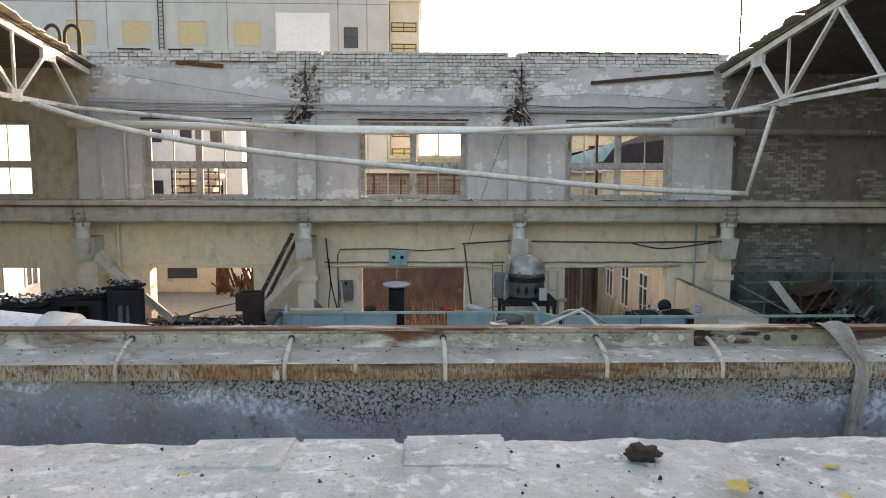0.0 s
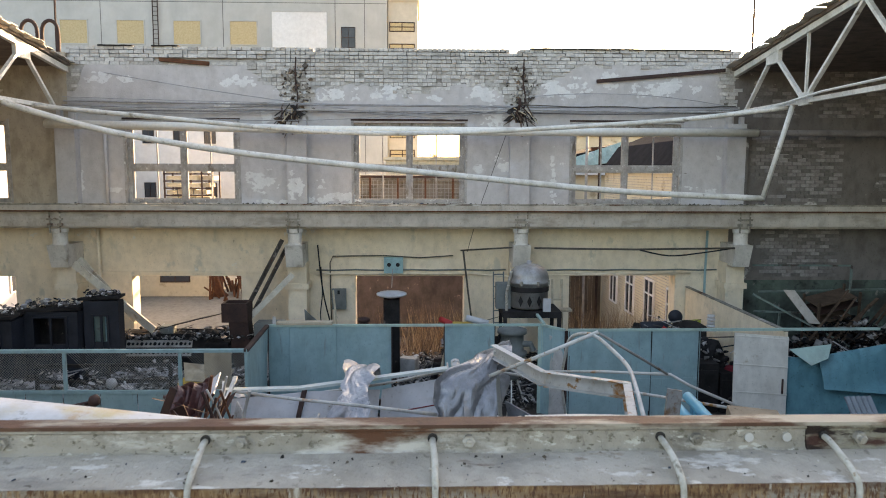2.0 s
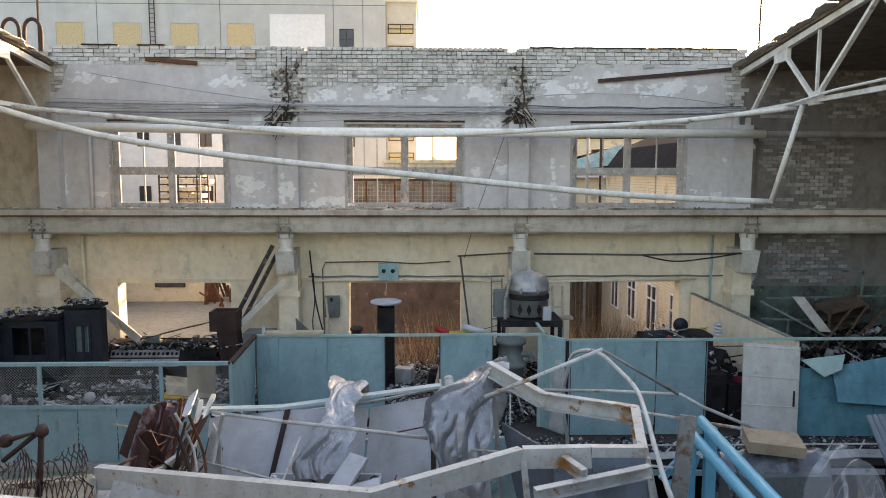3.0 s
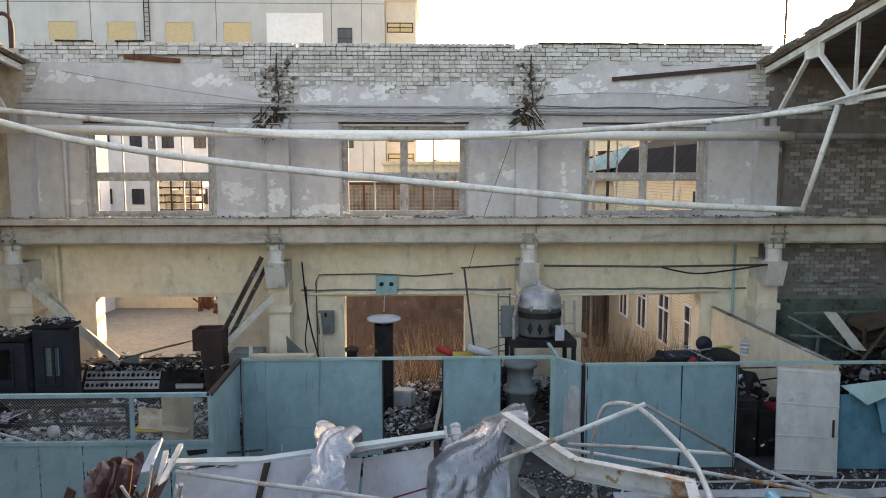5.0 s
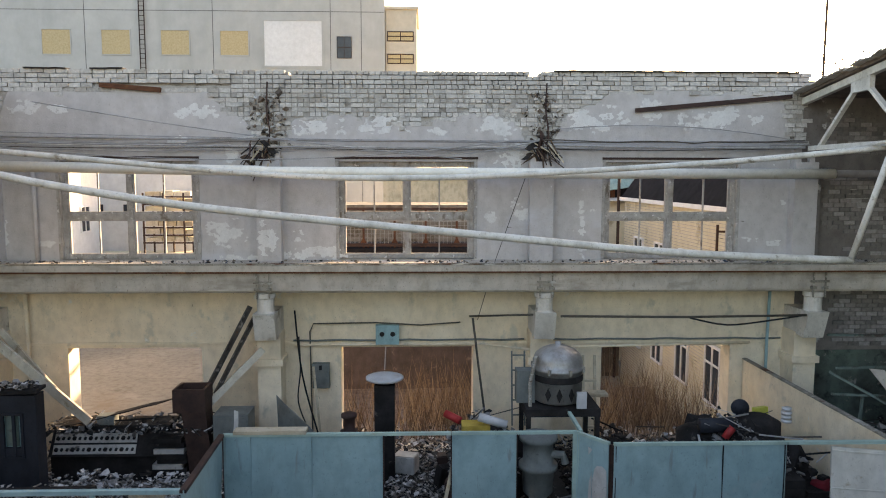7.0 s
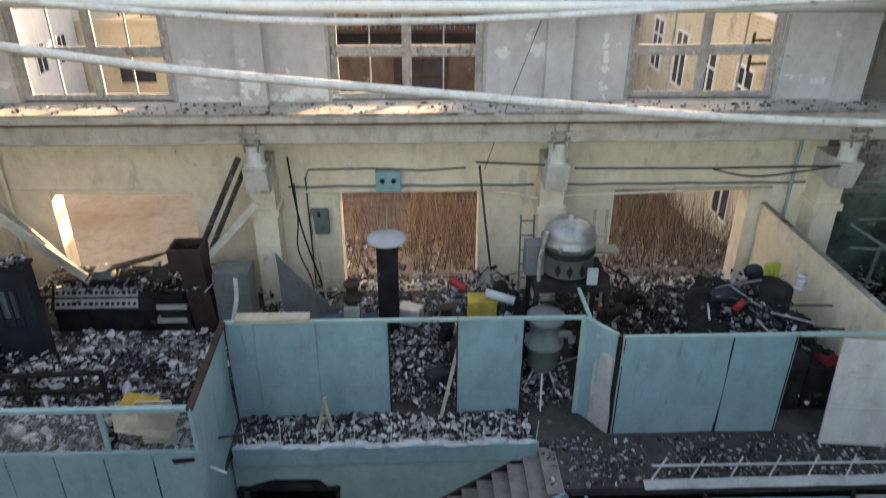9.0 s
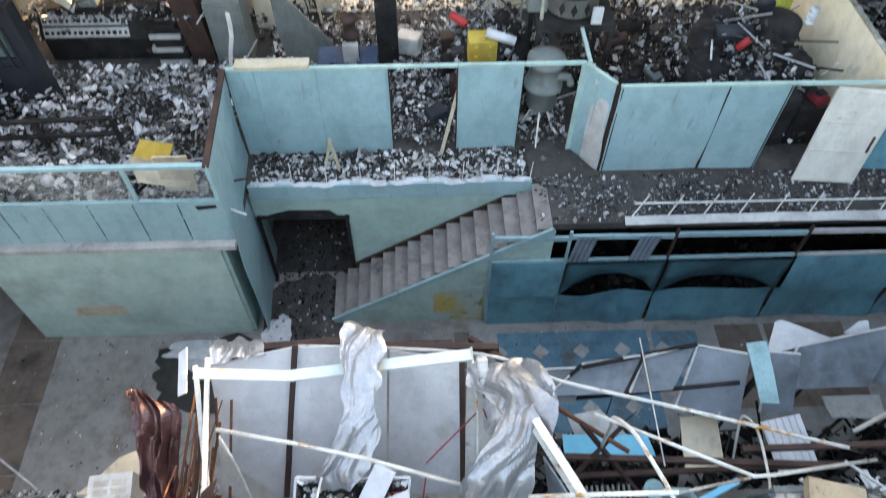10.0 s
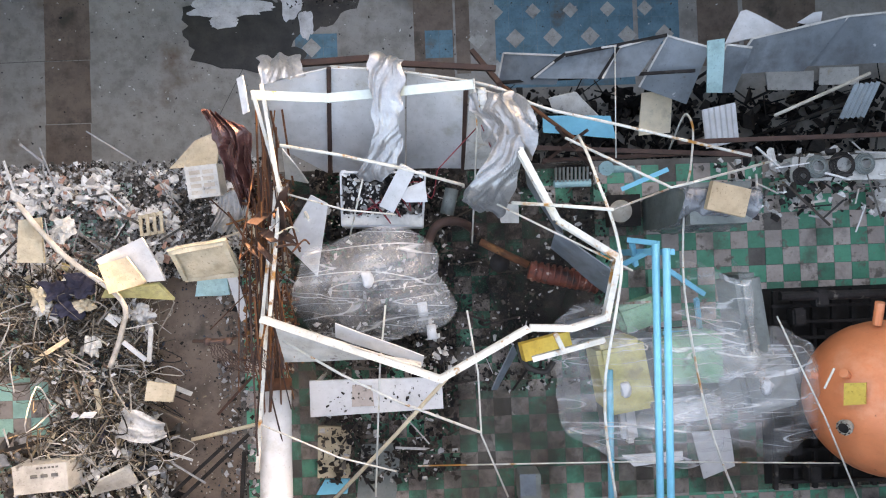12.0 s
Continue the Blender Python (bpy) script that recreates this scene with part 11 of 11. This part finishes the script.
for x0, x1 in ((2.45, 3.72), (3.74, 4.6), (4.63, 5.5), (5.56, 6.9), (6.95, 7.9), (-9.0, -8.1), (-7.6, -6.9)):
    bm = B()
    plate(bm, (x0, 19.99, 11.475), (x1, 19.99, 11.475), (x1, 20.4, 11.475), (x0, 20.4, 11.475), 0.03, 14, 2, 0.012, 5.0, x0)
    solo("felt_strip", bm, m_felt, "strip of torn black roofing felt on the brick wall top", "roofing", "felt strips")
# brick showing through in the shaded bay, its colours lowered for that shade
bm = B()
for row in range(60):
    x = 8.6 + (0.13 if row % 2 else 0)
    while x < 15:
        zz = 5.3 + row * 0.1
        rag = noise.noise(Vector((x * 0.55, zz * 0.6, 3))) + 0.3 * noise.noise(Vector((x * 2, zz * 2, 1)))
        if rag > (-0.40 if 8.9 < x < 11.0 or zz > 10.1 else 0.12) and not 6.6 < zz < 7.4 and not 9.1 < zz < 9.7:
            box(bm, x, x + 0.245, 20.02 + r.uniform(0, 0.012), 20.06, zz, zz + 0.086)
        x += 0.26
solo("bare_brickwork", bm, mat("shaded_bay_brick", (0, 0, 0), (1, 1, 1), 3.0, 0.9, island=[(0.32, 0.295, 0.285), (0.25, 0.23, 0.22), (0.39, 0.37, 0.355), (0.20, 0.185, 0.175)]), "bare brickwork in the shaded bay, darkened for the shade of the roof", "brickwork", kind="stuff")

# broken top of the south wall
south = thing("south_wall_top", "knocked-off top courses of the south wall under pale mortar crust", "brickwork", (0, 1.4, 7.0), kind="structure")
for row, (y0, n, top, show) in enumerate(((1.60, 44, 7.298, 0.4), (1.34, 44, 7.293, 0.03), (1.08, 44, 7.296, 0.3))):
    for k in range(n):
        c = -6.8 + k * 0.335 + (0.16 if row % 2 else 0)
        if r.random() > show and not (row == 2 and 0.0 < c < 1.4):
            continue
        bm = B()
        w = 0.33 * r.uniform(0.93, 0.99)
        vs = box(bm, -w / 2, w / 2, -0.125, 0.125, -0.11, 0)
        for v in vs:
            v.co += Vector((r.uniform(-1, 1) * 0.006, r.uniform(-1, 1) * 0.014, r.uniform(-1, 1) * 0.004))
        bmesh.ops.bevel(bm, geom=bm.edges[:], offset=0.009, segments=2, affect="EDGES")
        ob = part("brick", bm, m_snow)
        ob.matrix_world = Matrix.Translation((c, y0, top + r.uniform(-0.014, 0.010))) @ Euler((r.gauss(0, 0.006), r.gauss(0, 0.008), r.gauss(0, 0.012))).to_matrix().to_4x4()
        hold(south, ob)
bm = B()
nx, ny = 330, 34
grid = []
for i in range(nx + 1):
    line = []
    for j in range(ny + 1):
        x, y = -5 + 10.0 * i / nx, 0.9 + 0.81 * min(j, ny - 1) / (ny - 1)
        z = 7.299 + 0.010 * noise.noise(Vector((x * 3.1, y * 4, 2))) + 0.007 * noise.noise(Vector((x * 11, y * 13, 6))) + 0.004 * noise.noise(Vector((x * 31, y * 31, 9)))
        z -= max(0.0, 0.02 * (noise.noise(Vector((x * 1.3, y * 3.5, 21))) - 0.1)) + (0.012 + 0.02 * noise.noise(Vector((x * 2.6, 3, 8)))) * (j / ny) ** 12 + (0.25 if j == ny else 0)
        line.append(bm.verts.new((x, y + (0.022 * noise.noise(Vector((x * 6, 0, 0))) + 0.012 * noise.noise(Vector((x * 19, 2, 0)))) * (j / ny) ** 3, z)))
    grid.append(line)
for i in range(nx):
    for j in range(ny):
        bm.faces.new((grid[i][j], grid[i + 1][j], grid[i + 1][j + 1], grid[i][j + 1]))
hold(south, part("mortar_crust", bm, m_snow, None, "", True))
bm = B()
for _ in range(420):
    shard(bm, (r.uniform(-2.2, 2.2), r.uniform(1.0, 1.62), 7.303 + r.uniform(-0.006, 0.006)), 0.003 + 0.016 * r.random() ** 3, r, 0.7)
solo("wall_top_grit", bm, m_pale_rubble, "grit and chips on the broken wall", "rubble", kind="stuff")
bm = B()
lump(bm, (0.13, 1.53, 7.32), 0.046, 0.035, 0.026, 2, 0.6)
solo("dark_stone", bm, m_slag, "dark lump of slag on the wall top", "stone", smooth=True)
for c0, s0, k in (((0.14, 1.48, 7.30), 0.05, 1), ((0.11, 1.42, 7.30), 0.035, 2), ((0.39, 1.35, 7.30), 0.05, 5)):
    bm = B()
    shard(bm, c0, s0, random.Random(k), 0.5)
    solo("mortar_chip", bm, m_snow, "white chip of mortar on the wall top", "chip", "mortar chips")
for c0, s0, k in (((0.32, 1.30, 7.32), 0.036, 3), ((0.66, 1.45, 7.31), 0.02, 7), ((0.59, 1.26, 7.31), 0.02, 9), ((-1.21, 1.43, 7.31), 0.014, 11)):
    bm = B()
    vs = [[bm.verts.new((c0[0] + s0 * (i - 2) / 2 * (1 + 0.3 * math.sin(k + j)), c0[1] + s0 * 0.8 * (j - 2) / 2 * (1.2 - abs(i - 2) * 0.4), c0[2] + s0 * 0.5 * noise.noise(Vector((i * 0.9 + k, j * 0.9, k))))) for j in range(5)] for i in range(5)]
    for i in range(4):
        for j in range(4):
            bm.faces.new((vs[i][j], vs[i + 1][j], vs[i + 1][j + 1], vs[i][j + 1]))
    solo("yellow_leaf", bm, m_leaf, "curled yellow leaf on the wall top", "leaf", "fallen leaves", smooth=True)

# green and pink tiles of the upper floor
T = 0.305
tile_me = {}
for nm, m_ in (("green", m_green_tile), ("pink", m_pink_tile), ("mint", m_mint_tile)):
    bm = B()
    vs = box(bm, -T / 2 + 0.003, T / 2 - 0.003, -T / 2 + 0.003, T / 2 - 0.003, 0, 0.02)
    tile_me[nm] = mesh_of("tile", bm)
    tile_me[nm].materials.append(m_)
tiles = thing("tile_floor", "worn green and pinkish checkered floor tiles", "tiles", (0, 7, 2.868), kind="structure")
loose = {"green": B(), "pink": B(), "mint": B()}
mud = B()
box(mud, -3.3, 3.0, 3.5, 8.6, 2.893, 2.895)
box(mud, 3.0, 9.0, 3.5, 6.4, 2.893, 2.895)
hold(tiles, part("mud_layer", mud, m_mud))
# patchy sheet paints the wreck's shade on the tiles, with some soot
soot = B()
box(soot, -3.2, 2.1, 6.2, 9.34, 2.897, 2.899)
hold(tiles, part("soot_layer", soot, m_wreck_shade))
count = 0
for i in range(-31, 36):
    for j in range(0, 20):
        x, y = 0.06 + i * T, 3.3 + j * T
        if r.random() < 0.035 or (-5.8 < x < -4.1):
            continue
        kind = ("mint" if x < -5 else "green") if (i + j) % 2 else "pink"
        zz = 2.868 + r.uniform(0, 0.004)
        if (3.1 < x < 6.9 and 6.3 < y < 9.3) or (-0.7 < x < 2.4 and 4.4 < y < 8.3):
            ob = new("tile", tile_me[kind])
            ob.matrix_world = Matrix.Translation((x, y, zz)) @ Euler((r.gauss(0, 0.004), r.gauss(0, 0.004), r.gauss(0, 0.006))).to_matrix().to_4x4()
            hold(tiles, ob)
            count += 1
        else:
            box(loose[kind], x - T / 2 + 0.003, x + T / 2 - 0.003, y - T / 2 + 0.003, y + T / 2 - 0.003, zz, zz + 0.02)
for nm, m_ in (("green", m_green_tile), ("pink", m_pink_tile), ("mint", m_mint_tile)):
    hold(tiles, tagged(part("tile_rest", loose[nm], m_), kind="stuff"))

# corridor floor: brown slabs, blue tiles with pale lozenges, stains
def flat_blob(bm, cx, cy, rx, ry, z, seed, thick=0.006, n=40):
    c = bm.verts.new((cx, cy, z + thick))
    ring = []
    for k in range(n):
        a = 2 * math.pi * k / n
        q = 1 + 0.45 * noise.noise(Vector((math.cos(a) * 1.6, math.sin(a) * 1.6, seed))) + 0.2 * noise.noise(Vector((math.cos(a) * 5, math.sin(a) * 5, seed)))
        ring.append(bm.verts.new((cx + rx * q * math.cos(a), cy + ry * q * math.sin(a), z)))
    for k in range(n):
        bm.faces.new((c, ring[k], ring[(k + 1) % n]))


bm = B()
for k in range(5):
    box(bm, -8.85 + 0.02 * k, -7.9 + 0.02 * k, 8.2 + k * 1.35, 9.53 + k * 1.35, 0.0, 0.006)
for x, w, y in ((-0.95, 0.85, 12.45), (-0.05, 0.3, 12.6), (5.2, 0.9, 12.6), (6.2, 1.6, 12.6)):
    box(bm, x, x + w, y - 0.9, y + 0.9, 0.0, 0.006)
hold(hall_floor, part("brown_slab", bm, m_brown_floor))
bl = B()
lz = B()
for x0, x1, y0, y1 in ((0.8, 3.8, 11.35, 13.5), (-3.5, -2.6, 12.05, 12.7), (-0.72, -0.1, 12.05, 12.95), (3.9, 5.0, 12.2, 13.5)):
    nx, ny = int((x1 - x0) / 0.3), int((y1 - y0) / 0.3)
    for i in range(nx):
        for j in range(ny):
            box(bl, x0 + i * 0.3 + 0.002, x0 + i * 0.3 + 0.298, y0 + j * 0.3 + 0.002, y0 + j * 0.3 + 0.298, 0.0, 0.008)
for k in range(6):
    for y, s in ((12.42, 0.21), (13.0, 0.17), (11.8, 0.17)):
        c = 0.42 + k * 0.81 + (0.4 if s < 0.2 else 0)
        if c < 4.8:
            lz.faces.new([lz.verts.new((c + a * s, y + b * s, 0.013)) for a, b in ((-1, 0), (0, -1), (1, 0), (0, 1))])
lz.faces.new([lz.verts.new((-3.15 + a * 0.21, 12.35 + b * 0.21, 0.013)) for a, b in ((-1, 0), (0, -1), (1, 0), (0, 1))])
hold(hall_floor, tagged(part("blue_tiles", bl, m_blue_tile), kind="stuff"), tagged(part("lozenge_tiles", lz, m_grey_tile), kind="stuff"))
bm = B()
flat_blob(bm, -4.6, 12.8, 1.35, 0.75, 0.012, 3)
flat_blob(bm, -3.9, 12.2, 0.5, 0.25, 0.012, 9)
hold(hall_floor, part("wet_stain", bm, m_puddle))
bm = B()
flat_blob(bm, -4.9, 13.25, 1.0, 0.22, 0.01, 5, 0.05)
flat_blob(bm, -3.55, 13.5, 0.32, 0.5, 0.01, 6, 0.05)
flat_blob(bm, -3.25, 12.9, 0.16, 0.35, 0.01, 7, 0.03)
flat_blob(bm, -5.0, 12.95, 0.35, 0.12, 0.016, 8, 0.03)
bm2 = B()
for k in range(14):
    flat_blob(bm2, -3.4 + 0.34 * k + 0.1 * math.sin(k * 3.1), 14.93 + 0.05 * math.sin(k * 1.7), 0.2, 0.07, 2.98, k + 30, 0.03, 20)
solo("fascia_dust", bm2, m_dust, "white dust lying on the upper floor fascia", "dust", kind="stuff")
solo("dust_spill", bm, m_dust, "white dust spilt along the foot of the booth", "dust", kind="stuff")
bm = B()
for p, q in (((-8.1, 9.4), (-8.1, 13.6)), ((-12, 12.2), (-8.2, 12.25)), ((-5.9, 9.6), (-4.6, 12.0))):
    bar(bm, (*p, 0.002), (*q, 0.002), 0.010, 0.004)
hold(hall_floor, part("slab_joint", bm, m_puddle))
heap("floor_grit", m_pale_rubble, (-11, 6, 9.4, 13.6, 0.0), 1500, (0.01, 0.07), 0.0, "small white chips scattered on the corridor floor", seed=131)
